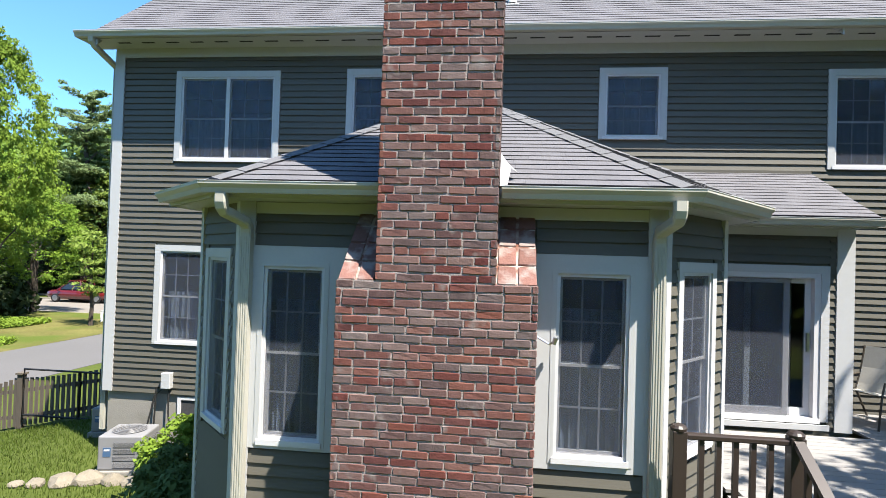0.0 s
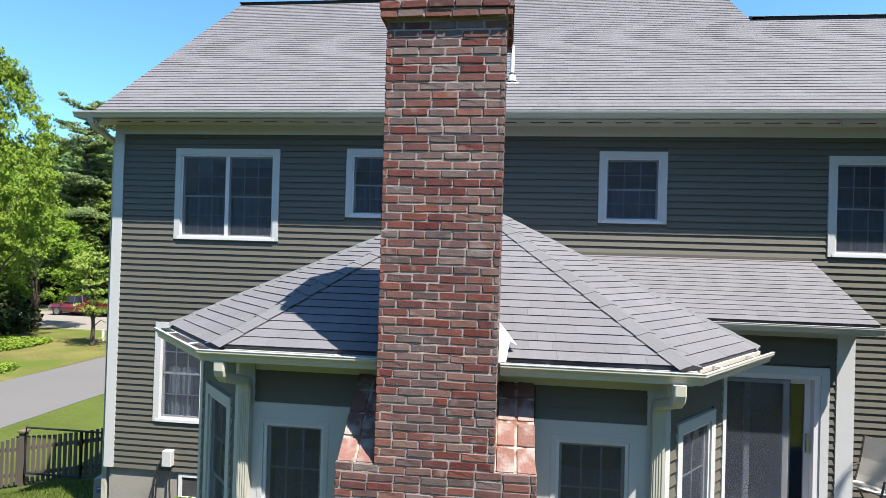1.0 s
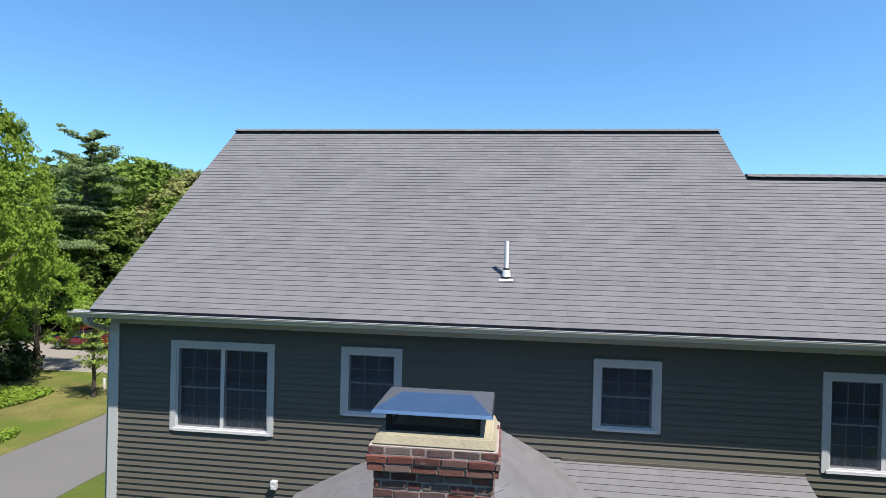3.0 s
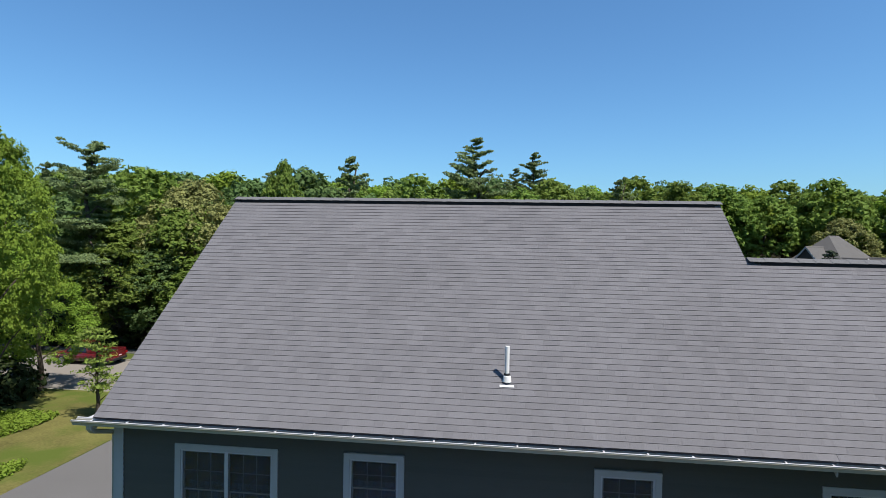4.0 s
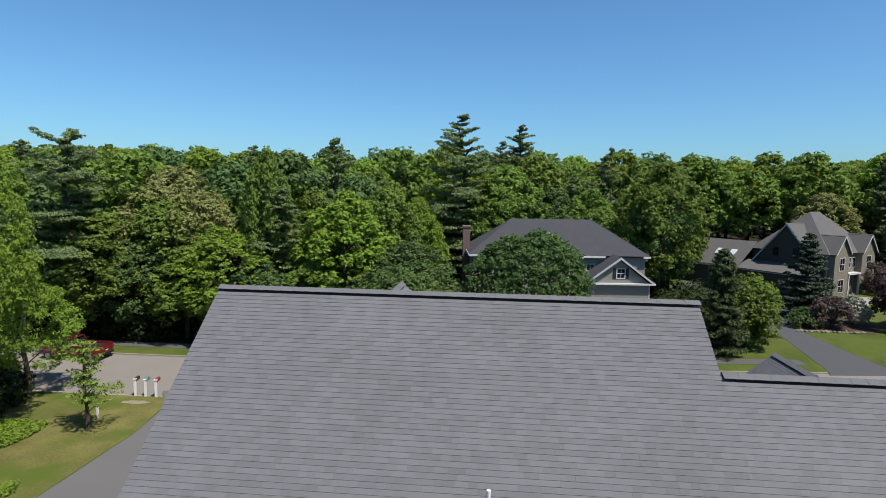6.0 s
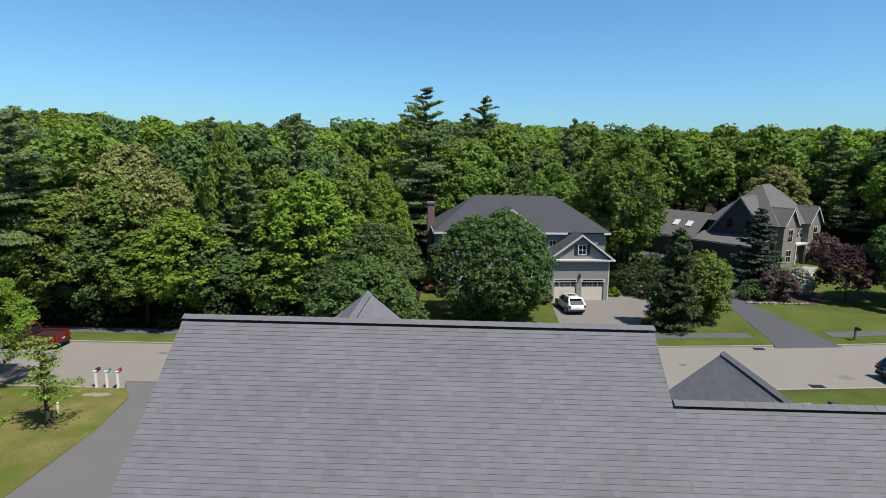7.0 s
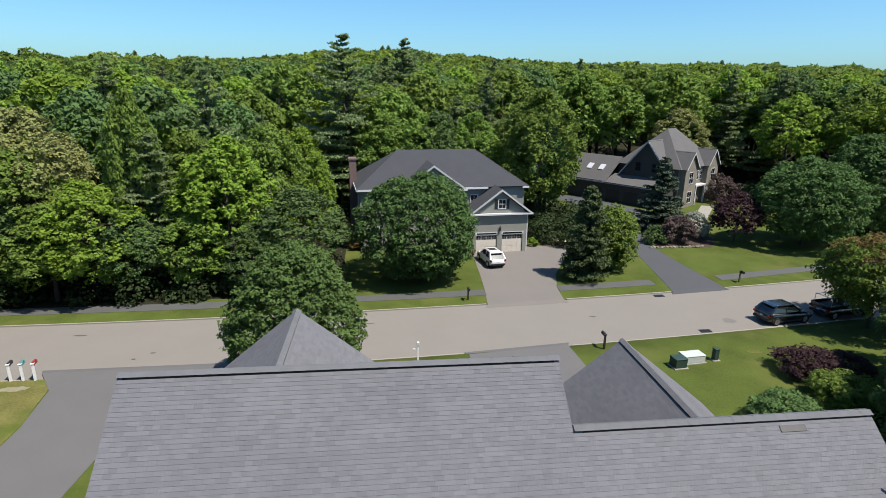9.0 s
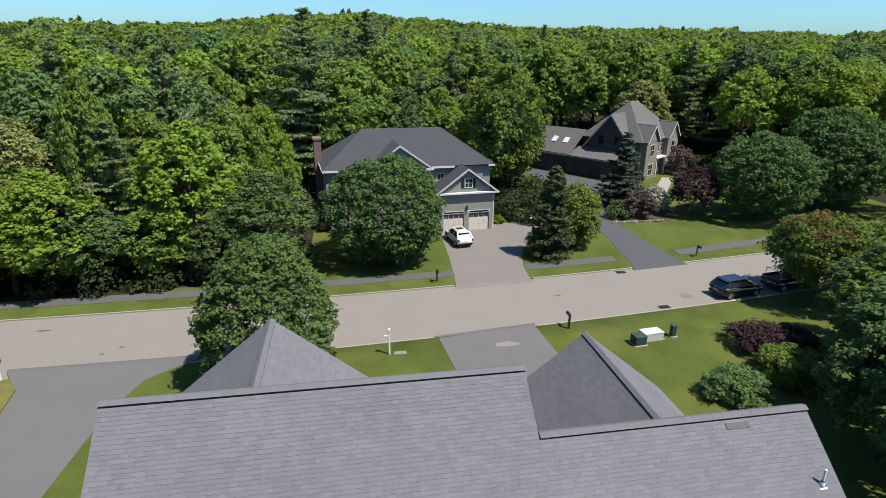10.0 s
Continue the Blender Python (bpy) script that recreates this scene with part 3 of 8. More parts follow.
# other outer walls, plain
blocks("wall_west", M_SIDING, house, (XL, XL + 0.16, WALL_Y + 0.16, 18.2, 1.08, 6.9))
bm = bmesh.new()
gv = [bm.verts.new(p) for p in ((XL + 0.01, 9.6, 6.9), (XL + 0.01, 18.2, 6.9), (XL + 0.01, RIDGE_Y, RIDGE_Z - 0.12))]
gw = [bm.verts.new(v.co + Vector((0.14, 0, 0))) for v in gv]
bm.faces.new(gv[::-1]), bm.faces.new(gw)
for i in range(3):
    bm.faces.new((gv[i], gv[(i + 1) % 3], gw[(i + 1) % 3], gw[i]))
part("gable_west", bm, M_SIDING, house)
bm = bmesh.new()
gv = [bm.verts.new(p) for p in ((XM - 0.16, 9.6, 6.9), (XM - 0.16, 18.2, 6.9), (XM - 0.16, RIDGE_Y, RIDGE_Z - 0.12))]
gw = [bm.verts.new(v.co + Vector((0.14, 0, 0))) for v in gv]
bm.faces.new(gv[::-1]), bm.faces.new(gw)
for i in range(3):
    bm.faces.new((gv[i], gv[(i + 1) % 3], gw[(i + 1) % 3], gw[i]))
part("gable_east", bm, M_SIDING, house)
blocks("wall_east", M_SIDING, house, (XR - 0.36, XR - 0.2, WALL_Y + 0.16, 15.2, 0.2, 6.9))
blocks("wall_north", M_SIDING, house, (XL + 0.16, XM, 18.04, 18.2, -1.0, 6.9), (XM, XR - 0.36, 15.04, 15.2, -1.0, 6.9))
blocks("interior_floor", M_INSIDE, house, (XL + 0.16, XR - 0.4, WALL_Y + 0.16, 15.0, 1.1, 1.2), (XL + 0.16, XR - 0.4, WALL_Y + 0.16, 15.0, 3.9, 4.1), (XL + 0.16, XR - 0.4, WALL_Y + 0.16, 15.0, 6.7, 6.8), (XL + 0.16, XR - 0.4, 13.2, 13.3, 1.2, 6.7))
blocks("foundation", M_CONCRETE, house, (XL + 0.05, XR - 0.25, WALL_Y + 0.02, 18.1, -1.2, 1.08))
# corner boards, frieze, soffit, fascia
blocks("corner_board", M_TRIM, house, (XL - 0.02, XL + 0.15, WALL_Y - 0.04, WALL_Y, 1.08, 6.70), (XL - 0.02, XL, WALL_Y, WALL_Y + 0.15, 1.08, 6.70))
blocks("frieze_board", M_TRIM, house, (XL - 0.02, XR - 0.2, WALL_Y - 0.03, WALL_Y, 6.70, 6.852))
bm = bmesh.new()
box(bm, XL - 0.35, XR + 0.1, EAVE_Y + 0.03, WALL_Y - 0.001, 6.852, 6.878)
part("soffit", bm, M_TRIM, house)
for i in range(44):
    blocks("soffit_vent", M_VENT, house, (XL + 0.2 + 0.42 * i, XL + 0.42 + 0.42 * i, EAVE_Y + 0.2, EAVE_Y + 0.24, 6.848, 6.852))
blocks("fascia", M_TRIM, house, (XL - 0.35, XR + 0.1, EAVE_Y + 0.03, EAVE_Y + 0.055, 6.85, 6.96))
clapboards(wall_s, XL + 0.15, 6.9, 1.08, 6.70, [(g[0] - 0.004, g[1] + 0.004, g[2] + 0.0, g[3]) for g in gaps] + [(-2.72, 2.30, 0, 4.05), (2.30, 4.64, 0, 4.3)], SOUTH, M_SIDING)
# roof
roof = part("roof", bmesh.new(), M_ROOF, house)
XE0, XE1 = XL - 0.04, XM + 0.04
roof_face("deck_south", [(XE0, EAVE_Y, EAVE_Z), (XE1, EAVE_Y, EAVE_Z), (XE1, RIDGE_Y, RIDGE_Z), (XE0, RIDGE_Y, RIDGE_Z)], roof, M_ROOF)
roof_face("deck_south_low", [(XE1, EAVE_Y, EAVE_Z), (XR, EAVE_Y, EAVE_Z), (XR, RIDGE2_Y, RIDGE2_Z), (XE1, RIDGE2_Y, RIDGE2_Z)], roof, M_ROOF)
NE = 2 * RIDGE_Y - EAVE_Y
roof_face("deck_north", [(XE1, NE, EAVE_Z), (XE0, NE, EAVE_Z), (XE0, RIDGE_Y, RIDGE_Z), (XE1, RIDGE_Y, RIDGE_Z)], roof, M_ROOF)
NE2 = 2 * RIDGE2_Y - EAVE_Y
roof_face("deck_north_low", [(XR, NE2, EAVE_Z), (XE1, NE2, EAVE_Z), (XE1, RIDGE2_Y, RIDGE2_Z), (XR, RIDGE2_Y, RIDGE2_Z)], roof, M_ROOF)
gutter_run("gutter", "almond aluminium gutter", [(XL - 0.36, EAVE_Y + 0.03, EAVE_Z - 0.04), (XR + 0.12, EAVE_Y + 0.03, EAVE_Z - 0.04)], house)
# rake boards
for xx in (XE0, XE1 - 0.03, XR - 0.03):
    ry, rz = (RIDGE2_Y, RIDGE2_Z) if xx > 6 else (RIDGE_Y, RIDGE_Z)
    v = [(xx, EAVE_Y + 0.02, EAVE_Z - 0.02), (xx, ry, rz - 0.02), (xx, ry, rz - 0.22), (xx, EAVE_Y + 0.02, EAVE_Z - 0.22)]
    v += [(a + 0.025, b, c) for a, b, c in v]
    raw("rake_board", v, [(0, 1, 2, 3), (7, 6, 5, 4), (0, 4, 5, 1), (1, 5, 6, 2), (2, 6, 7, 3), (3, 7, 4, 0)], M_TRIM, house)


def rvent(parent, x0, x1, y, z):
    blocks("ridge_vent", M_VENT, parent, (x0 + 0.04, x1 - 0.04, y - 0.135, y + 0.135, z - 0.22, z - 0.075))


rvent(roof, XE0 + 0.1, XE1 - 0.1, RIDGE_Y, RIDGE_Z + 0.05)
rvent(roof, XE1 + 0.2, XR - 0.1, RIDGE2_Y, RIDGE2_Z + 0.05)
# front gable wings seen beyond the ridge
FG_X, FG_Z, FG_Y = -2.82, 10.2, 19.4
h = 4.1
roof_face("wing_west_slope", [(FG_X - h, FG_Y, FG_Z - PITCH * h), (FG_X - h, 13.6, FG_Z - PITCH * h), (FG_X, 13.6, FG_Z), (FG_X, FG_Y, FG_Z)], roof, M_ROOF)
roof_face("wing_east_slope", [(FG_X + h, 13.6, FG_Z - PITCH * h), (FG_X + h, FG_Y, FG_Z - PITCH * h), (FG_X, FG_Y, FG_Z), (FG_X, 13.6, FG_Z)], roof, M_ROOF)
blocks("wing_wall", M_SIDING, house, (FG_X - h + 0.35, FG_X + h - 0.35, 18.2, 19.1, -1.0, 6.6))
raw("wing_gable", [(FG_X - h + 0.3, 19.1, 6.5), (FG_X + h - 0.3, 19.1, 6.5), (FG_X, 19.1, FG_Z - 0.1), (FG_X - h + 0.3, 18.95, 6.5), (FG_X + h - 0.3, 18.95, 6.5), (FG_X, 18.95, FG_Z - 0.1)], [(0, 2, 1), (3, 4, 5), (0, 3, 5, 2), (1, 2, 5, 4), (0, 1, 4, 3)], M_SIDING, house)
GG_X, GG_Z, GG_Y = 10.05, 7.9, 20.8
h2 = 3.9
roof_face("garage_wing_west_slope", [(GG_X - h2, GG_Y, GG_Z - PITCH * h2), (GG_X - h2, 13.0, GG_Z - PITCH * h2), (GG_X, 13.0, GG_Z), (GG_X, GG_Y, GG_Z)], roof, M_ROOF)
roof_face("garage_wing_east_slope", [(GG_X + h2, 13.0, GG_Z - PITCH * h2), (GG_X + h2, GG_Y, GG_Z - PITCH * h2), (GG_X, GG_Y, GG_Z), (GG_X, 13.0, GG_Z)], roof, M_ROOF)
blocks("garage_wing_wall", M_SIDING, house, (GG_X - h2 + 0.35, GG_X + h2 - 0.35, 15.2, GG_Y - 0.4, -1.0, 4.75))
raw("garage_wing_gable", [(GG_X - h2 + 0.3, GG_Y - 0.4, 4.752), (GG_X + h2 - 0.3, GG_Y - 0.4, 4.752), (GG_X, GG_Y - 0.4, GG_Z - 0.1), (GG_X - h2 + 0.3, GG_Y - 0.55, 4.752), (GG_X + h2 - 0.3, GG_Y - 0.55, 4.752), (GG_X, GG_Y - 0.55, GG_Z - 0.1)], [(0, 2, 1), (3, 4, 5), (0, 3, 5, 2), (1, 2, 5, 4), (0, 1, 4, 3)], M_SIDING, house)

# ---- bay room and breakfast extension ----
BX, BY = -0.2, 5.33
HF, HS, BYS = 1.72, 2.52, 6.13
bay = thing("bay_room", "eight-sided clapboard sun room with white windows and a hipped shingle roof", "sun room")
BASE_Z, TOP_Z = 0.2, 3.92
FRONT = Matrix.Translation((BX, BY, 0))
ang = math.hypot(HS - HF, BYS - BY)
LEFT = Matrix.Translation((BX - HS, BYS, 0)) @ Matrix.Rotation(math.atan2(BY - BYS, HS - HF), 4, "Z")
HSR, BYR = 2.53, 6.30
angr = math.hypot(HSR - HF, BYR - BY)
RIGHT = Matrix.Translation((BX + HF, BY, 0)) @ Matrix.Rotation(math.atan2(BYR - BY, HSR - HF), 4, "Z")
fw = [(-1.55, -0.945, 1.87, 3.40), (0.87, 1.51, 1.89, 3.42)]
fpan = [(-1.62, -0.70, 1.84, 3.53), (0.74, 1.62, 1.84, 3.53)]
wf = wall_panel("wall_front", -HF, HF, BASE_Z, TOP_Z, [(a + 0.03, b - 0.03, c + 0.04, d - 0.03) for a, b, c, d in fw], 0.14, FRONT, M_SIDING, bay)
wl = wall_panel("wall_left", 0, ang, BASE_Z, TOP_Z, [(0.27, ang - 0.27, 1.95, 3.38)], 0.14, LEFT, M_SIDING, bay)
wr = wall_panel("wall_right", 0, angr, BASE_Z, TOP_Z, [(0.29, 0.93, 1.95, 3.38)], 0.14, RIGHT, M_SIDING, bay)
blocks("wall_side_west", M_SIDING, bay, (BX - HS, BX - HS + 0.14, BYS, WALL_Y - 0.02, BASE_Z, TOP_Z))
blocks("wall_side_east", M_SIDING, bay, (BX + HSR - 0.14, BX + HSR, BYR, 8.38, BASE_Z, TOP_Z))
for a, b, c, d in fw:
    window("window_front", "tall white sash window of the sun room", a, b, c, d, FRONT, 1, casing=0.04, grid=(3, 2), parent=bay, drape=0.8)
for (a, b, c, d), (e, f_, g_, h_) in zip(fw, fpan):
    blocks("trim_panel", M_TRIM, bay, (e, a, -0.033, 0.0, g_, h_), (b, f_, -0.033, 0.0, g_, h_), (a, b, -0.033, 0.0, d, h_), (a, b, -0.033, 0.0, g_, c), m=FRONT)
for mm, a0, a1 in ((LEFT, 0.2, ang - 0.2), (RIGHT, 0.22, 1.0)):
    window("window_angled", "narrow white sash window in the angled wall", a0, a1, 1.88, 3.50, mm, 1, casing=0.09, grid=(2, 2), parent=bay)
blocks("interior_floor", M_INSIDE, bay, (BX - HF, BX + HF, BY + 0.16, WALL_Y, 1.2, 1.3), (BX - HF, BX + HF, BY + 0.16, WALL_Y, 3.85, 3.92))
# trim: corner boards and plain panel round the windows
for mm, us in ((FRONT, (-HF, HF - 0.12)), ):
    for u in us:
        blocks("corner_board", M_TRIM, bay, (u - (0.02 if u < 0 else 0), u + (0.12 if u < 0 else 0.14), -0.036, 0.0, BASE_Z, TOP_Z - 0.02), m=mm)
for mm, aw in ((LEFT, ang), (RIGHT, angr)):
    for u in (0.0, aw - 0.08):
        blocks("corner_board", M_TRIM, bay, (u, u + 0.08, -0.034, 0.0, BASE_Z, TOP_Z - 0.02), m=mm)
blocks("frieze_board", M_TRIM, bay, (-HF + 0.121, HF - 0.121, -0.03, 0.0, 3.80, 3.895), m=FRONT)
clapboards(wf, -HF + 0.12, HF - 0.12, BASE_Z, 3.80, fpan + [(-0.70, 0.74, 0, 3.9)], FRONT, M_SIDING)
for w_, mm, aw, a0, a1 in ((wl, LEFT, ang, 0.2, ang - 0.2), (wr, RIGHT, angr, 0.22, 1.0)):
    clapboards(w_, 0.08, aw - 0.08, BASE_Z, 3.85, [(a0, a1, 1.88, 3.50)], mm, M_SIDING)
OV = 0.31
G_Z = 4.04
tA = OV * math.tan(radians(22.5))
eave = [(BX - HS - OV, WALL_Y), (BX - HS - OV, BYS - tA), (BX - HF - tA, BY - OV), (BX + HF + tA, BY - 0.27), (2.62, 6.25), (2.62, WALL_Y)]
AP = Vector((BX, 7.85, 5.53))
bay_roof = part("roof", bmesh.new(), M_ROOF, bay)
ridge_end = Vector((BX, WALL_Y, 5.53))
faces_ = []
for i in range(5):
    (x0, y0), (x1, y1) = eave[i], eave[i + 1]
    p, q = Vector((x0, y0, G_Z)), Vector((x1, y1, G_Z))
    if i == 0:
        c = [p, q, AP, ridge_end]
    elif i == 4:
        c = [p, q, ridge_end, AP]
    else:
        c = [p, q, AP]
    faces_.append(c)
    roof_face("roof_deck", c, bay_roof, M_ROOF)
bm = bmesh.new()
prism(bm, [(x * 0.985 + BX * 0.015, y + 0.02) for x, y in eave][:], 3.90, 3.93)
part("soffit", bm, M_TRIM, bay)
bm = bmesh.new()
sweep(bm, [(-0.02, -0.03), (0.0, -0.03), (0.0, -0.14), (-0.02, -0.14)], [(x, y, G_Z) for x, y in eave])
bmesh.ops.recalc_face_normals(bm, faces=bm.faces)
part("fascia", bm, M_TRIM, bay)
CH0, CH1 = -0.63, 0.235
gutter_run("gutter", "almond aluminium gutter with a white lip", [(eave[1][0], eave[1][1] - 0.02, G_Z - 0.03), (*eave[2], G_Z - 0.03), (CH0 - 0.02, eave[2][1], G_Z - 0.03)], bay)
gutter_run("gutter", "almond aluminium gutter with a white lip", [(CH1 + 0.02, eave[3][1], G_Z - 0.03), (*eave[3], G_Z - 0.03), (eave[4][0], eave[4][1], G_Z - 0.03)], bay)

EXT_Y, EXT_X1 = 8.39, 4.64
ext = thing("breakfast_extension", "small lean-to extension with a white sliding door", "extension")
EXT = Matrix.Translation((0, EXT_Y, 0))
we = wall_panel("wall_front", 2.34, EXT_X1, BASE_Z, 4.0, [(2.75, 4.27, 1.56, 3.42)], 0.14, EXT, M_SIDING, ext)
blocks("wall_side", M_SIDING, ext, (EXT_X1 - 0.14, EXT_X1, EXT_Y + 0.14, WALL_Y - 0.02, BASE_Z, 4.0))
blocks("corner_board", M_TRIM, ext, (EXT_X1 - 0.19, EXT_X1 + 0.02, EXT_Y - 0.036, EXT_Y, 1.44, 4.0), (EXT_X1, EXT_X1 + 0.02, EXT_Y, EXT_Y + 0.15, 1.44, 4.0))
blocks("frieze_board", M_TRIM, ext, (2.34, EXT_X1 - 0.19, EXT_Y - 0.028, EXT_Y, 3.90, 4.0))
clapboards(we, 4.37, EXT_X1 - 0.19, 1.5, 3.9, [], EXT, M_SIDING)
clapboards(we, 2.34, 4.37, 3.55, 3.9, [], EXT, M_SIDING)
EE_Y, EE_Z, ET_Z = 8.02, 4.12, 4.885
ext_roof = part("roof", bmesh.new(), M_ROOF, ext)
ext_face = [(1.0, EE_Y, EE_Z), (4.74, EE_Y, EE_Z), (4.72, WALL_Y - 0.01, ET_Z), (1.0, WALL_Y - 0.01, ET_Z)]
roof_face("roof_deck", ext_face, ext_roof, M_ROOF)
blocks("soffit", M_TRIM, ext, (2.4, 4.70, EE_Y + 0.03, EXT_Y, 4.001, 4.03))
blocks("fascia", M_TRIM, ext, (2.4, 4.72, EE_Y + 0.02, EE_Y + 0.045, 3.985, 4.10))
gutter_run("gutter", "almond aluminium gutter with a white lip", [(2.55, EE_Y + 0.02, EE_Z - 0.03), (4.75, EE_Y + 0.02, EE_Z - 0.03)], ext)



# ---- trees ----
def kites(rng, pts, nrm, size, tri=False, thin=0.85):
    """Folded leaf-spray quads, or plain three-cornered ones, at points, facing roughly along nrm."""
    n = len(pts)
    d = nrm + rng.normal(0, 0.48, (n, 3))
    d /= np.linalg.norm(d, axis=1, keepdims=True)
    a = np.cross(d, rng.normal(0, 1, (n, 3)))
    a /= np.linalg.norm(a, axis=1, keepdims=True) + 1e-9
    b = np.cross(d, a)
    s = (size * rng.uniform(0.6, 1.35, n))[:, None]
    if tri:
        return np.stack([pts + a * s * 1.1, pts - a * s * 0.6 + b * s * thin, pts - a * s * 0.5 - b * s * thin], 1)
    fold = d * s * rng.uniform(-0.25, 0.35, n)[:, None]
    return np.stack([pts + a * s, pts + b * s * 0.62 + fold, pts - a * s * 0.9, pts - b * s * 0.62 + fold], 1)


def crown_points(rng, lobes, per, jitter=0.20, under=0.15):
    """Points and outward directions on lobes that each carry several small domed sprays with dark gaps between them."""
    pts, nrm = [], []
    for c, r, out in lobes:
        k = max(4, int(per * r * r))
        subs = max(4, int(12 * rng.uniform(0.7, 1.3)))
        v = rng.normal(0, 1, (subs * 3, 3))
        v /= np.linalg.norm(v, axis=1, keepdims=True)
        v = v[(v @ out) + 0.25 * v[:, 2] > -0.2][:subs]
        for d in v:
            sc = c + d * r * rng.uniform(0.72, 1.0)
            sr = r * rng.uniform(0.28, 0.48)
            m = max(3, int(k / len(v)))
            u = rng.normal(0, 1, (m, 3)) + d * 0.5
            u /= np.linalg.norm(u, axis=1, keepdims=True)
            u[:, 2] = np.where((u[:, 2] < 0) & (rng.random(m) > under), -u[:, 2], u[:, 2])
            pts.append(sc + u * np.array([sr, sr, sr * 0.75]) * (1 + rng.normal(0, jitter, m))[:, None])
            nrm.append(u * 0.75 + d * 0.3 + np.array([0, 0, 0.35]))
    return np.concatenate(pts), np.concatenate(nrm)


def crown_lobes(rng, height, radius, base, count, top=0.5, lobe=(0.2, 0.34), ball=0.0):
    """Lobe centres over an egg-shaped crown of uneven outline."""
    out = []
    ch = height - base
    bumps = rng.normal(0, 1, (6, 3))
    for i in range(count):
        zt = rng.random() ** 0.85
        ang = i * 2.399 + rng.normal(0, 0.35)
        prof = math.sin(math.pi * min(0.98, 0.12 + 0.88 * zt) ** (0.75 + top * 0.5)) ** 0.75
        if ball:
            zt = (i * 0.7548777) % 1.0
            ang = i * 0.5698403 * 2 * math.pi
            d = np.array([math.cos(ang), math.sin(ang), 0.0])
            prof = (1 - abs(2 * zt ** ball - 1) ** 2.4) ** 0.5
        rr = radius * prof * ((0.80 + 0.12 * rng.random() if i % 4 else 0.45) if ball else (0.64 + 0.27 * rng.random() ** 0.5))
        d = np.array([math.cos(ang), math.sin(ang), 0.0])
        un = 1 + 0.12 * math.tanh(float((bumps @ np.array([d[0], d[1], zt * 2 - 1])).sum()) * 0.5)
        c = np.array([d[0] * rr * un, d[1] * rr * un, base + ch * (0.08 + 0.84 * zt)])
        o = np.array([d[0] * prof, d[1] * prof, 0.35 + 0.9 * zt])
        out.append((c, radius * rng.uniform(*lobe), o / np.linalg.norm(o)))
    return out


def quads_mesh(name, arr, material):
    n, c = arr.shape[:2]
    me = bpy.data.meshes.new(name)
    me.vertices.add(n * c)
    me.vertices.foreach_set("co", arr.reshape(-1).astype(np.float32))
    me.loops.add(n * c)
    me.loops.foreach_set("vertex_index", np.arange(n * c, dtype=np.int32))
    me.polygons.add(n)
    me.polygons.foreach_set("loop_start", np.arange(0, n * c, c, dtype=np.int32))
    me.update(calc_edges=True)
    me.materials.append(material)
    return me


def trunk_mesh(rng, height, base, r0, limbs, radius, conifer=False):
    bm = bmesh.new()
    bend = [(float(rng.normal(0, 0.06)) * height * 0.1 * k, float(rng.normal(0, 0.06)) * height * 0.1 * k) for k in range(5)]
    top = height * (0.97 if conifer else 0.75)
    pts = [Vector((bend[k][0], bend[k][1], -0.3 + (top + 0.3) * k / 4)) for k in range(5)]
    tube(bm, pts, [r0 * 1.25, r0 * 0.9, r0 * 0.7, r0 * 0.45, r0 * 0.15], 8)
    for k in range(limbs):
        t = 0.25 + 0.6 * k / max(1, limbs)
        i = min(3, int(t * 4))
        p = pts[i].lerp(pts[i + 1], t * 4 - i)
        a = k * 2.4
        L = radius * (0.75 - 0.35 * t)
        q = p + Vector((math.cos(a) * L * 0.5, math.sin(a) * L * 0.5, L * 0.45))
        e = p + Vector((math.cos(a + 0.2) * L, math.sin(a + 0.2) * L, L * (0.15 if conifer else 0.85)))
        tube(bm, [p, q, e], [r0 * 0.32, r0 * 0.2, r0 * 0.06], 5)
    me = bpy.data.meshes.new("trunk")
    bm.to_mesh(me)
    bm.free()
    me.materials.append(M_BARK)
    return me


def leafy(seed, height, radius, base, material, leaves=3000, size=0.27, lobes=46, top=0.5, lobe=(0.2, 0.34), under=0.25, ball=0.0, tri=True, inner=0.10):
    rng = np.random.default_rng(seed)
    lb = crown_lobes(rng, height, radius, base, lobes, top, lobe, ball)
    per = leaves / sum(r * r for _, r, _ in lb)
    p, n = crown_points(rng, lb, per, under=under)
    q = kites(rng, p, n, size, tri)
    if inner:
        # larger sprays inside the crown close it to the sky and floor behind
        k = max(40, int(leaves * inner))
        pick = rng.integers(0, len(lb), k)
        cen, rad = np.array([c for c, _, _ in lb])[pick], np.array([r for _, r, _ in lb])[pick]
        v = rng.normal(0, 1, (k, 3))
        v /= np.linalg.norm(v, axis=1, keepdims=True)
        q = np.concatenate([q, kites(rng, cen + v * (rad * rng.uniform(0.1, 0.6, k))[:, None], v + np.array([0, 0, 0.4]), size * 1.35, tri)])
    return trunk_mesh(rng, height, base, 0.032 * height * 0.6, 7, radius), quads_mesh("crown", q, material)


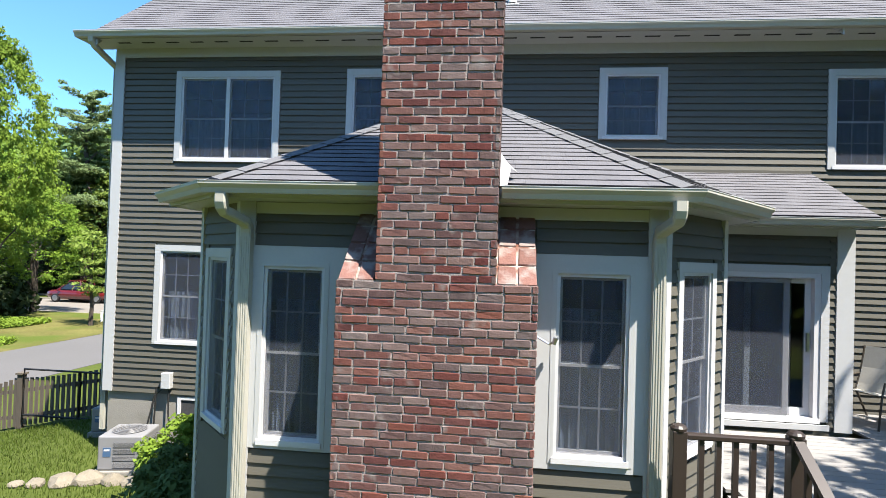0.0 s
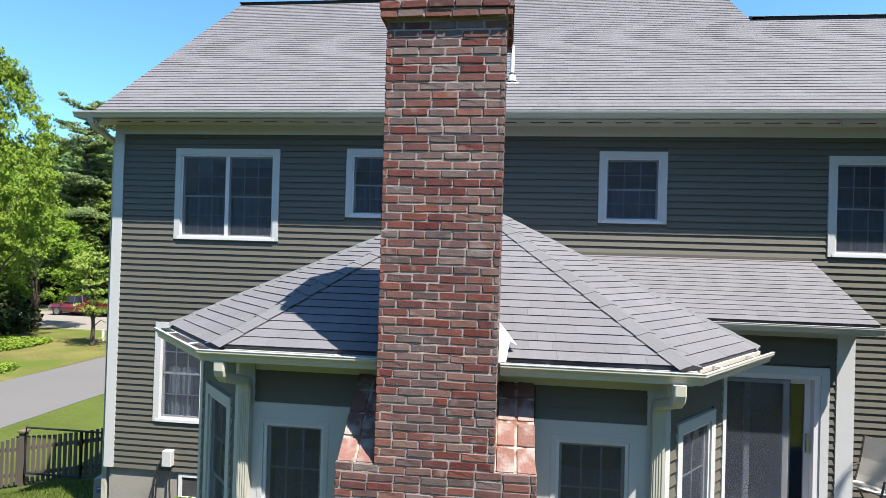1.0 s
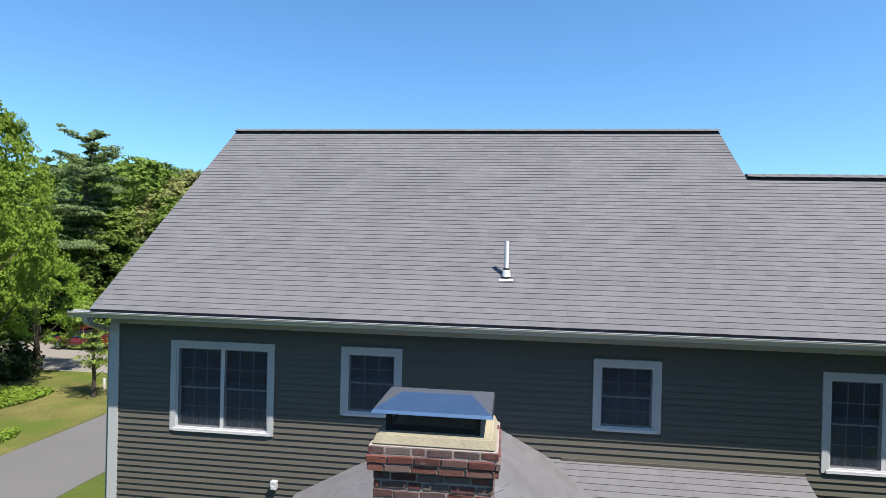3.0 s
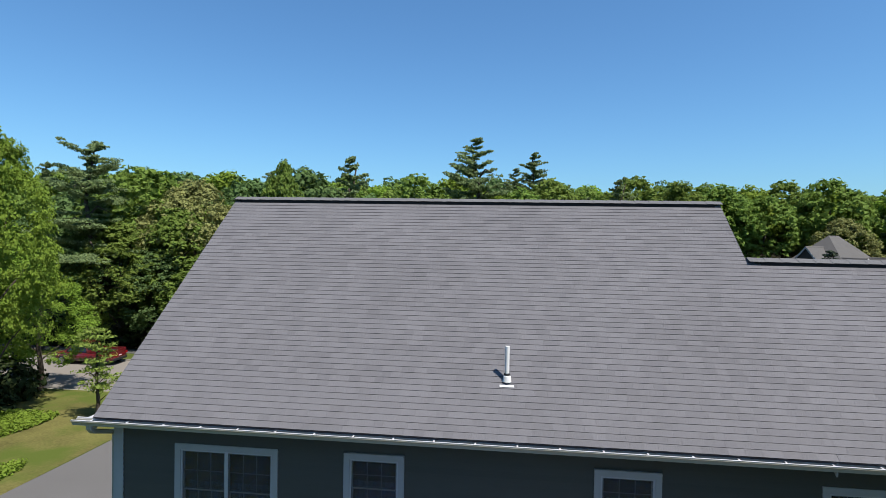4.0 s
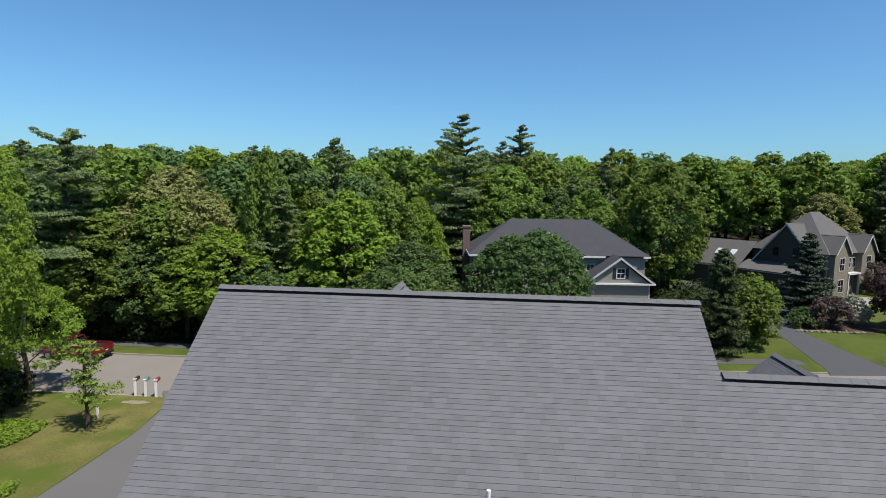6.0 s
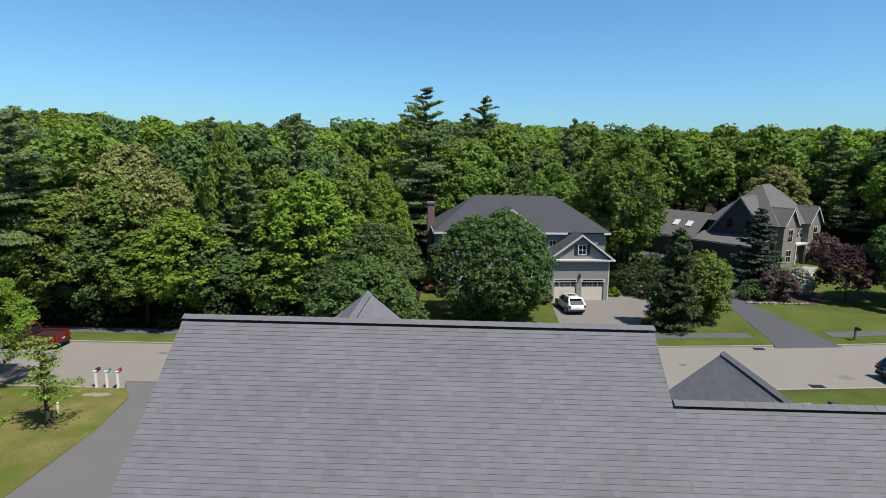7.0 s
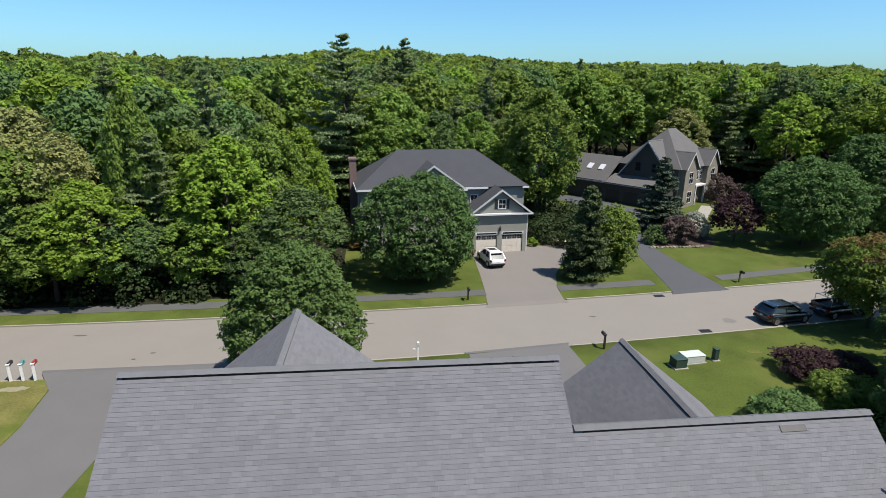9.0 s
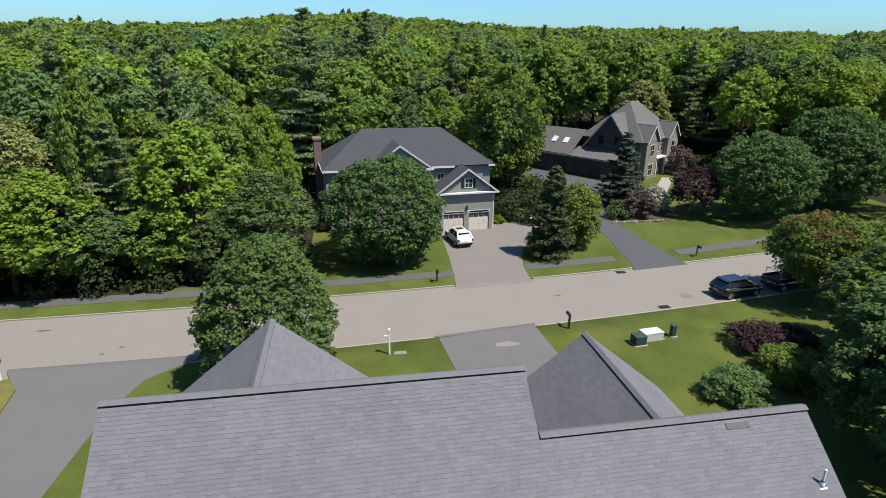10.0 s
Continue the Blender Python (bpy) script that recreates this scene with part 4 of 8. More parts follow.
def pine(seed, height, radius, base, material, whorls=16, size=0.34, dense=1.0, flat=0.12, spread=0.9, ragged=0.35):
    """A conifer: boughs of uneven length in loose tiers, each carrying flat tufts of needle sprays."""
    rng = np.random.default_rng(seed)
    P, N = [], []
    n_b = whorls * 5
    for w in range(n_b):
        t = (w // 5 + rng.random() * 0.8) / whorls
        z = base + (height - base) * min(0.985, t ** 0.92)
        L = (radius * (1 - t) ** spread + 0.15) * rng.uniform(1 - 1.6 * ragged, 1 + 0.5 * ragged)
        a = w * 2.399 + rng.normal(0, 0.5)
        d = np.array([math.cos(a), math.sin(a)])
        e = np.array([-d[1], d[0]])
        rise = rng.uniform(0.08, 0.4) if t > 0.45 else rng.uniform(-0.14, 0.2)
        tufts = max(2, int(2 + 3.2 * L))
        for q in range(tufts):
            s = (q + 0.6 + 0.5 * rng.random()) / tufts
            side = rng.normal(0, 0.16) * L * (0.4 + s)
            tr = 0.20 + 0.085 * L * rng.uniform(0.6, 1.3)
            c = np.array([d[0] * s * L + e[0] * side, d[1] * s * L + e[1] * side, z + s * L * rise + 0.08 * L * s ** 3])
            m = int(22 * dense * (0.5 + tr))
            u = rng.normal(0, 1, (m, 3))
            u /= np.linalg.norm(u, axis=1, keepdims=True)
            P.append(c + u * np.array([tr * 1.25, tr * 1.25, tr * (0.22 + flat)]) * rng.uniform(0.5, 1.05, (m, 1)))
            up = u * 0.6
            up[:, 2] = np.abs(up[:, 2]) + 0.3
            N.append(up)
    p, n = np.concatenate(P), np.concatenate(N)
    return trunk_mesh(rng, height, base, 0.020 * height, 10, radius * 0.8, True), quads_mesh("crown", kites(rng, p, n, size * 1.15, True, 0.5), material)


def plant(name, label, category, tpl, x, y, s=1.0, rz=0.0, group="", wide=1.0, sink=0.0):
    """Puts one tree of a template's meshes on the ground, with its trunk and crown as parts."""
    t = new(name)
    t.matrix_basis = pose(x, y, ground_z(x, y) - sink, 0, 0, rz) @ Matrix.Diagonal((s * wide, s * wide, s, 1))
    tagged(t, label, category, group)
    if tpl[0]:
        link_mesh("trunk", tpl[0], None, t)
    link_mesh("crown", tpl[1], None, t)
    return t


DENSE = {}
T_MAPLE = [leafy(11 + k, 14, 4.6, 5.0, M_LEAF, leaves=4300, size=0.23, lobes=84, lobe=(0.13, 0.23)) for k in range(3)]
DENSE["maple"] = [leafy(16 + k, 14, 4.6, 1.6, M_LEAF, leaves=12000, size=0.156, lobes=150, lobe=(0.11, 0.20)) for k in range(3)]
T_BRIGHT = [leafy(31 + k, 13.5, 4.4, 5.0, M_LEAF_B, leaves=4300, size=0.23, lobes=84, lobe=(0.13, 0.23)) for k in range(2)]
DENSE["bright"] = [leafy(36 + k, 13.5, 4.4, 1.2, M_LEAF_B, leaves=12000, size=0.156, lobes=150, lobe=(0.11, 0.20)) for k in range(3)]
T_DARK = [leafy(41 + k, 15, 4.8, 5.0, M_LEAF_D, leaves=4300, size=0.23, lobes=84, lobe=(0.13, 0.23)) for k in range(2)]
DENSE["dark"] = [leafy(46 + k, 15, 4.8, 1.4, M_LEAF_D, leaves=12000, size=0.156, lobes=150, lobe=(0.11, 0.20)) for k in range(3)]
T_BRONZE = [leafy(51, 14, 4.8, 3.5, M_LEAF_O, leaves=15000, size=0.13, lobes=150, lobe=(0.11, 0.20))]
T_NEARBY = [leafy(56 + k, 14, 4.6, 2.0, M_LEAF_B, leaves=28000, size=0.088, lobes=170, lobe=(0.10, 0.19)) for k in range(2)]
T_WHITE = [pine(65, 19, 5.0, 7.5, M_NEEDLE, whorls=9, size=0.12, dense=3.4, flat=0.10, spread=0.45, ragged=0.5)]
T_PINE = [pine(61 + k, 20, 5.0, 3.0, M_NEEDLE, whorls=16, size=0.23, dense=0.85, flat=0.04, spread=0.72, ragged=0.42) for k in range(3)]
T_TALL = [pine(66 + k, 22, 7.0, 2.0, M_NEEDLE, whorls=18, size=0.17, dense=1.5, flat=0.03, spread=0.62, ragged=0.30) for k in range(2)]
T_SPRUCE = pine(71, 9.5, 3.3, 0.4, M_NEEDLE_B, whorls=20, size=0.15, dense=1.6, spread=0.95, ragged=0.15)
LAB = {"maple": "leafy green maple at the edge of the wood", "bright": "bright green young maple in full leaf", "dark": "dark green oak in the wood", "bronze": "oak with bronze-green new leaves", "pine": "tall white pine with layered dark boughs", "near": "bright green leafy tree beside the driveway", "white_pine": "white pine with open spreading boughs above the maples", "tall_pine": "tall white pine standing above the wood"}
TPL = {"maple": T_MAPLE, "bright": T_BRIGHT, "dark": T_DARK, "bronze": T_BRONZE, "pine": T_PINE, "near": T_NEARBY, "white_pine": T_WHITE, "tall_pine": T_TALL}
TH = {"maple": 14, "bright": 13.5, "dark": 15, "bronze": 14, "pine": 20, "near": 14, "white_pine": 19, "tall_pine": 22}
TR = {"maple": 4.6, "bright": 4.4, "dark": 4.8, "bronze": 4.8, "pine": 4.6, "near": 4.6, "white_pine": 5.0, "tall_pine": 7.0}
PLACED = []


def tree(kind, x, y, top, radius=None, k=0, label=None, dense=False):
    """One tree whose crown reaches the height top (in world metres)."""
    h = top - ground_z(x, y)
    s = h / TH[kind]
    wide = (radius / (TR[kind] * s)) if radius else 1.0
    PLACED.append((x, y))
    return plant("pine_tree" if "pine" in kind else "tree", label or LAB[kind], "tree", (DENSE[kind] if dense and kind in DENSE else TPL[kind])[k % len((DENSE[kind] if dense and kind in DENSE else TPL[kind]))], x, y, s, (x * 37 + y * 61) % 360, "trees of the wood", wide)


# the wood's edge across the street
for a in (("bright", -14.5, 54.5, 13.6, 5.2, 0), ("dark", -7.6, 53.5, 8.9, 4.9, 0), ("bright", -25.5, 51.5, 10.0, 4.8, 1), ("pine", -20.3, 53.5, 13.5, 3.8, 0), ("maple", -22.4, 54.6, 17.6, 2.9, 0),
          ("bronze", -32.2, 56.0, 15.6, 5.8, 0), ("tall_pine", -4.8, 82.2, 24.4, 8.4, 0), ("tall_pine", 4.6, 104, 25.6, 7.0, 1), ("tall_pine", 1.2, 102, 22.5, 6.0, 0), ("maple", 22.6, 78, 18.0, 6.0, 2), ("maple", 21.6, 86, 16.0, 4.4, 1), ("maple", 24.0, 95, 15.5, 4.4, 0), ("maple", 25.6, 84.5, 15.6, 4.6, 2), ("maple", 14.0, 84, 14.5, 4.6, 2),
          ("maple", -32, 52.5, 12.6, 4.8, 1), ("dark", -40, 52, 13.0, 5.0, 1), 
          ("maple", -11.5, 61, 14.0, 4.6, 2), ("bright", -6.9, 63.5, 11.0, 2.4, 0), ("maple", -19, 60.5, 13.6, 4.4, 0), ("pine", -13, 66, 14.6, 3.6, 0),
          ("bright", -10.0, 75.5, 13.0, 3.6, 1), ("maple", 1.0, 80.5, 14.5, 4.8, 1), ("dark", 9.0, 85, 14.5, 5.0, 1), ("pine", 12, 88, 16.5, 4.0, 0), ("bronze", 57, 104, 14.5, 5.6, 0), ("dark", 73, 62, 11.0, 5.2, 0), ("dark", 23.6, 80, 15.0, 4.8, 1), ("maple", 29.0, 99, 17.5, 5.4, 0),
          # beside the own driveway
          ("near", -28.8, 29.2, 16.2, 3.4, 0), ("near", -33.6, 28.5, 15.6, 5.0, 1), ("near", -37.5, 35.0, 13.0, 4.8, 0), ("near", -31.4, 35.4, 7.7, 3.2, 1), ("maple", -36.6, 50.2, 11.0, 4.6, 0), ("dark", -42.5, 47.5, 12.0, 4.8, 2), ("dark", -33.0, 50.4, 8.6, 3.9, 2), ("maple", -28.6, 50.6, 8.0, 3.7, 0), ("dark", -22.2, 51.4, 7.2, 3.4, 1), ("maple", -17.0, 51.6, 6.6, 3.2, 2), ("dark", -11.6, 51.6, 6.0, 2.8, 0), ("pine", -42.1, 108, 19.8, 4.0, 1), ("pine", -39.1, 112, 20.9, 4.2, 2), ("pine", -34.3, 116, 21.5, 4.0, 0), ("near", -32.5, 22.0, 14.5, 4.6, 0), ("near", -38, 26, 16.5, 5.4, 1), ("white_pine", -38.4, 48.7, 18.2, 5.2, 0),
          # at the lot's east end; the two tallest, unseen, are added to cast shade
          ("dark", 31.5, 22.5, 9.0, 4.6, 0), ("dark", 27.5, 16.5, 9.5, 4.6, 1), ("maple", 36, 28, 8.2, 4.4, 0), ("dark", 23.5, 9.5, 9.0, 4.4, 0), ("maple", 47, 36, 9.0, 4.8, 1), ("dark", 39, 20, 11, 5.0, 1), ("dark", 32.0, 25.5, 7.5, 3.3, 2), ("dark", 36.5, 29.5, 8.0, 4.0, 1), ("dark", 27.4, 20.5, 7.5, 3.2, 2), ("dark", 33.5, 17.5, 15.0, 4.6, 0), ("dark", 37.5, 22.5, 14.0, 4.6, 1)):
    tree(*a, dense=True)
spreading = plant("tree", "small spreading tree with orange-tipped green leaves", "tree", leafy(52, 7.2, 4.3, 1.9, M_LEAF_T, leaves=17000, size=0.13, lobes=100, lobe=(0.18, 0.3), ball=0.8), 40.2, 39.2, 1.0, 0)
tips = link_mesh("new_growth", leafy(53, 7.7, 3.3, 4.9, leaf_mat("orange_leaf", (0.150, 0.104, 0.038, 1), back=0.4), leaves=2600, size=0.12, lobes=44, lobe=(0.14, 0.24))[1], None, spreading, "orange young leaves over the crown's top")
tips.location = (-0.8, 0.0, 0.0)


rng_w = random.Random(5)
cells = [(x, y) for x in range(-104, 130, 8) for y in range(50, 142, 8)]
kinds = ["maple"] * 7 + ["bright"] * 5 + ["dark"] * 4 + ["pine"] * 2
for cx, cy in cells:
    x, y = cx + rng_w.uniform(-3, 3), cy + rng_w.uniform(-3, 3)
    if open_lot(x, y) or not -0.83 < math.atan2(x, y) < 0.88 or any((x - a) ** 2 + (y - b) ** 2 < 17 for a, b in PLACED):
        continue
    kd = rng_w.choice(kinds)
    top = rng_w.uniform(14.5, 18.0) + (rng_w.uniform(1.5, 3.0) if kd == "pine" else 0) + 4.5 * smooth01(60, 120, y)
    tree(kd, x, y, top, None, rng_w.randrange(3))


def far_woods():
    """Woods past those: crowns of coarse sprays to the skyline, one mass a tone."""
    rng = np.random.default_rng(9)
    for name, material, share in (("far_woods_maple", M_LEAF, 0.52), ("far_woods_bright", M_LEAF_B, 0.23), ("far_woods_dark", M_LEAF_D, 0.2), ("far_woods_pine", M_NEEDLE, 0.05)):
        out = []
        for lo, hi, gap, count, size, rad in ((135, 230, 7.6, 280, 0.70, 4.6), (230, 420, 10.5, 210, 1.1, 6.2), (420, 900, 20, 120, 2.2, 11)):
            area = 0.5 * (hi * hi - lo * lo) * 2.2
            for _ in range(int(area / gap ** 2 * share)):
                r = math.sqrt(rng.uniform(lo * lo, hi * hi))
                a = rng.uniform(-1.1, 1.1)
                x, y = r * math.sin(a), r * math.cos(a)
                if y < 62 and abs(x) < 150:
                    continue
                h = rng.uniform(12.5, 16.5)
                v = rng.normal(0, 1, (count, 3))
                v /= np.linalg.norm(v, axis=1, keepdims=True)
                v[:, 2] = np.abs(v[:, 2]) - 0.25
                R = rad * rng.uniform(0.8, 1.15)
                if material is M_NEEDLE:
                    h += 1.5
                    tt = rng.random(count) ** 1.4
                    p = np.stack([v[:, 0] * R * 0.75 * (1 - tt), v[:, 1] * R * 0.75 * (1 - tt), h * (0.35 + 0.65 * tt)], 1)
                else:
                    w = np.sin(v * 3.1 + rng.uniform(0, 6, 3)).sum(1, keepdims=True)
                    p = v * (1 + 0.13 * w) * np.array([R, R, R * 0.9]) + np.array([0, 0, h - R * 0.8])
                p = p + np.array([x, y, ground_z(x, y)])
                out.append(kites(rng, p, v * 0.7 + np.array([0, 0, 0.4]), size, True))
        # unseen belt behind the yard and at the sides: window reflections, less sky light
        for _ in range(int(240 * share)):
            x, y = rng.uniform(-80, 80), rng.uniform(-55, -16)
            v = rng.normal(0, 1, (240, 3))
            v /= np.linalg.norm(v, axis=1, keepdims=True)
            p = v * np.array([4.6, 4.6, 5.6]) + np.array([x, y, ground_z(x, y) + 5.8])
            out.append(kites(rng, p, v, 0.75, True))
        me = quads_mesh(name, np.concatenate(out), material)
        tagged(new(name, me), "dense green wood reaching to the skyline", "wood", kind="stuff")


far_woods()

# single trees of the lots
T_ROUND = leafy(91, 10.6, 5.5, 0.5, leaf_mat("norway_maple_leaf", (0.064, 0.112, 0.033, 1), hue=0.004), leaves=36000, size=0.125, lobes=280, lobe=(0.10, 0.165), ball=0.9)
plant("maple_tree", "dense rounded green maple on a front lawn", "tree", T_ROUND, 4.0, 53.8, 1.07, 20, sink=0.5)
plant("maple_tree", "dense rounded green maple at a lawn's edge", "tree", T_ROUND, 53.2, 63.6, 1.05, 130, wide=1.08)
plant("maple_tree", "dense rounded green maple at a lawn's edge", "tree", T_ROUND, 64.5, 66.0, 1.32, 220, wide=0.98)
plant("maple_tree", "dense rounded green maple at a lawn's edge", "tree", T_ROUND, 71, 71.5, 1.12, 310, wide=1.1)
T_NEAR = leafy(92, 9.6, 4.0, 0.8, leaf_mat("pear_leaf", (0.076, 0.122, 0.034, 1), hue=0.004), leaves=42000, size=0.095, lobes=280, lobe=(0.10, 0.165), ball=0.5)
plant("pear_tree", "dense oval green pear tree beside the street", "tree", T_NEAR, -5.3, 34.0, 1.03, 70)
plant("spruce_tree", "blue-green spruce at a drive's edge", "tree", T_SPRUCE, 37.9, 71.4, 1.08, 0)
T_HEDGE = pine(93, 7.4, 2.5, 0.1, leaf_mat("yew_needle", (0.060, 0.080, 0.032, 1), back=0.2), whorls=22, size=0.14, dense=1.9, spread=0.75, ragged=0.12)
plant("yew_tree", "dark green upright evergreen between two driveways", "tree", T_HEDGE, 20.9, 52.9, 1.3, 0, wide=0.72)
plant("yew_tree", "light green trimmed evergreen between two driveways", "tree", leafy(94, 6, 2.5, 0.2, M_LEAF, leaves=14000, size=0.12, lobes=100, ball=0.85), 24.6, 56.2, 1.12, 40, wide=0.9)
T_PURPLE = leafy(95, 6.2, 3.2, 1.4, M_LEAF_P, leaves=7040, size=0.144, lobes=50, top=0.2)
plant("plum_tree", "small purple-leaved plum tree on a lawn", "tree", T_PURPLE, 45.3, 65.4, 0.98, 0)
plant("shrub", "pink flowering rhododendron in a bed", "shrub", leafy(96, 3.4, 2.1, 0.1, M_LEAF_F, leaves=4840, size=0.115, lobes=40), 37.6, 65.4, 0.98, 0)
plant("shrub", "white flowering shrub in a bed", "shrub", leafy(97, 3.2, 2.0, 0.1, leaf_mat("white_blossom", (0.296, 0.313, 0.250, 1)), leaves=4400, size=0.115, lobes=40), 41.0, 67.8, 1.0, 0)
plant("shrub", "low dark green clipped shrub", "shrub", leafy(98, 2.2, 2.0, 0.0, M_LEAF_D, leaves=3520, size=0.094, lobes=40, top=0.1), 34.9, 66.0, 0.9, 0)
plant("shrub", "pinkish round shrub beside a house front", "shrub", leafy(99, 4.4, 3.0, 0.1, M_LEAF_F, leaves=3960, size=0.144, lobes=40), 58.5, 91.5, 1.0, 0)
plant("shrub", "purple-leaved shrub on the front lawn", "shrub", leafy(100, 2.7, 2.3, 0.1, M_LEAF_P, leaves=5720, size=0.10, lobes=44), 29.4, 32.2, 0.62, 0, wide=1.45)
plant("shrub", "purple-leaved shrub on the front lawn", "shrub", leafy(101, 2.6, 2.0, 0.1, M_LEAF_P, leaves=4840, size=0.10, lobes=40), 32.1, 32.4, 0.52, 0, wide=1.5)
plant("shrub", "pale green bushy shrub on the front lawn", "shrub", leafy(102, 2.9, 2.4, 0.1, M_LEAF, leaves=9000, size=0.10, lobes=54), 28.4, 28.0, 0.72, 0, wide=1.2)
plant("shrub", "dark green shrub beside the house", "shrub", leafy(103, 2.4, 2.2, 0.0, M_LEAF_D, leaves=6200, size=0.10, lobes=44), 23.6, 27.0, 0.72, 0, wide=1.2)
T_YOUNG = pine(104, 5.2, 1.6, 1.6, leaf_mat("young_leaf", (0.182, 0.234, 0.051, 1), back=0.45), whorls=7, size=0.10, dense=0.7, flat=0.09, spread=0.6)
plant("sapling", "thin young tree with open layered boughs", "tree", T_YOUNG, -23.2, 30.4, 1.06, 0)


def undergrowth():
    """Low shrubs and saplings along the wood's edge, canopy shade put into their colour."""
    rng = np.random.default_rng(21)
    out = []
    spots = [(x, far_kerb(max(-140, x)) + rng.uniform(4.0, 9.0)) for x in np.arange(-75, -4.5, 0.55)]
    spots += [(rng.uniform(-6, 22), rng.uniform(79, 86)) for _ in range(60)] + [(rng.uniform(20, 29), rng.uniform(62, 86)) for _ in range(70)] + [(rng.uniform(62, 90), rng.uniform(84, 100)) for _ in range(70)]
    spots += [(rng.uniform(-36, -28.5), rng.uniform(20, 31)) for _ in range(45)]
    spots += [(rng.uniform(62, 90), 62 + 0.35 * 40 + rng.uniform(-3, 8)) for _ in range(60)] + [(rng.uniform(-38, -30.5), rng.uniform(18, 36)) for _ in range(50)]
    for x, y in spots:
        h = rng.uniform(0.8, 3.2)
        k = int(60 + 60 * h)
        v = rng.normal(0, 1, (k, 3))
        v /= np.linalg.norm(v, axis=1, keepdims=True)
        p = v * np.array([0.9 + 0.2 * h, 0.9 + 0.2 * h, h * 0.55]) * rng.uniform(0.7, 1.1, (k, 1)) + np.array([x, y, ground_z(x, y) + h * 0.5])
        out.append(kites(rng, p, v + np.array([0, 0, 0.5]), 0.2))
    tagged(new("undergrowth", quads_mesh("undergrowth", np.concatenate(out), leaf_mat("shade_toned_undergrowth", (0.030, 0.044, 0.016, 1)))), "undergrowth along the edge of the wood, darkened to stand for shade", "undergrowth", kind="stuff")


undergrowth()

T_SHADE = leafy(120, 11.5, 3.6, 4.6, M_LEAF, leaves=15000, size=0.13, lobes=60)
plant("tree", "leafy green tree beside the deck", "tree", T_SHADE, 9.6, 2.4, 1.0, 0)


def grass_blades():
    """Single blades over the near side lawn."""
    rng = np.random.default_rng(33)
    n = 26000
    x, y = rng.uniform(-10.5, -3.6, n), rng.uniform(5.6, 11.6, n)
    z = np.array([ground_z(a, b) for a, b in zip(x, y)])
    a = rng.uniform(0, 6.28, n)
    w, hgt = rng.uniform(0.004, 0.008, n), rng.uniform(0.03, 0.075, n)
    dx, dy = np.cos(a), np.sin(a)
    lean = rng.normal(0, 0.018, (n, 2))
    q = np.stack([np.stack([x - dx * w, y - dy * w, z - 0.01], 1), np.stack([x + dx * w, y + dy * w, z - 0.01], 1), np.stack([x + dx * w * 0.3 + lean[:, 0], y + dy * w * 0.3 + lean[:, 1], z + hgt], 1), np.stack([x - dx * w * 0.3 + lean[:, 0], y - dy * w * 0.3 + lean[:, 1], z + hgt], 1)], 1)
    tagged(new("grass", quads_mesh("grass", q, leaf_mat("grass_blade", (0.066, 0.094, 0.016, 1), hue=0.01))), "short green lawn grass beside the house", "grass", kind="stuff")


grass_blades()


def meadow():
    """Rough yellowish grass between the driveway and the trees."""
    verts, faces = [], []
    xs, ys = np.arange(-31, -19.9, 0.9), np.arange(18, 36.4, 0.9)
    for y in ys:
        for x in xs:
            xx = min(x, -20.38 - 0.6 * smooth01(30, 35, y) - 1.3 * smooth01(34.6, 37, y))
            verts.append((xx, y, ground_z(xx, y) + 0.012))
    w = len(xs)
    for j in range(len(ys) - 1):
        for i in range(w - 1):
            a = j * w + i
            faces.append((a, a + 1, a + 1 + w, a + w))
    tagged(raw("rough_grass", verts, faces, M_MEADOW, smooth=True), "rough yellowish grass beside the driveway", "grass", kind="structure")
    rng = np.random.default_rng(44)
    n = 26000
    x, y = rng.uniform(-30, -21.6, n), rng.uniform(19, 31, n)
    keep = (noise_field(x, y) > 0.0) & (x < -21.8 - 0.62 * (y - 24))
    x, y = x[keep], y[keep]
    z = np.array([ground_z(a, b) for a, b in zip(x, y)])
    hgt = rng.uniform(0.03, 0.26, len(x))
    v = np.stack([rng.normal(0, 0.4, len(x)), rng.normal(0, 0.4, len(x)), np.ones(len(x))], 1)
    tagged(new("weeds", quads_mesh("weeds", kites(rng, np.stack([x, y, z + hgt], 1), v, 0.09), M_LEAF_B)), "bright green weeds in rough grass", "weeds", kind="stuff")


def noise_field(x, y):
    return np.sin(x * 0.9 + 1.3) + np.sin(y * 0.6) + np.sin(x * 0.5 - y * 0.8) - 0.55 + 0.5 * (-24.5 - x)


meadow()


# ---- houses across the street ----
M_NSIDING = mat("grey_clapboard", (0.188, 0.190, 0.166, 1), 0.6, vary=0.06, scale=0.6, fine=10, stretch=(0.4, 0.4, 9))
M_NROOF = mat("slate_grey_shingle", (0.035, 0.036, 0.042, 1), 0.95, vary=0.14, scale=0.8, fine=12, bump=0.4, bscale=60)
M_HROOF = mat("grey_brown_shingle", (0.077, 0.074, 0.073, 1), 0.95, vary=0.14, scale=0.8, fine=12, bump=0.4, bscale=60)
M_HSIDING = mat("dark_taupe_clapboard", (0.048, 0.045, 0.042, 1), 0.6, vary=0.06, scale=0.6, fine=10, stretch=(0.4, 0.4, 9))
M_DOOR = mat("garage_door_paint", (0.47, 0.43, 0.375, 1), 0.5, vary=0.04)
M_HSTONE = mat("tan_stone_veneer", (0.155, 0.140, 0.112, 1), 0.9, vary=0.25, scale=3, fine=14, bump=0.5, bscale=20)
M_HDOOR = mat("dark_brown_garage_door", (0.028, 0.026, 0.025, 1), 0.5, vary=0.1)
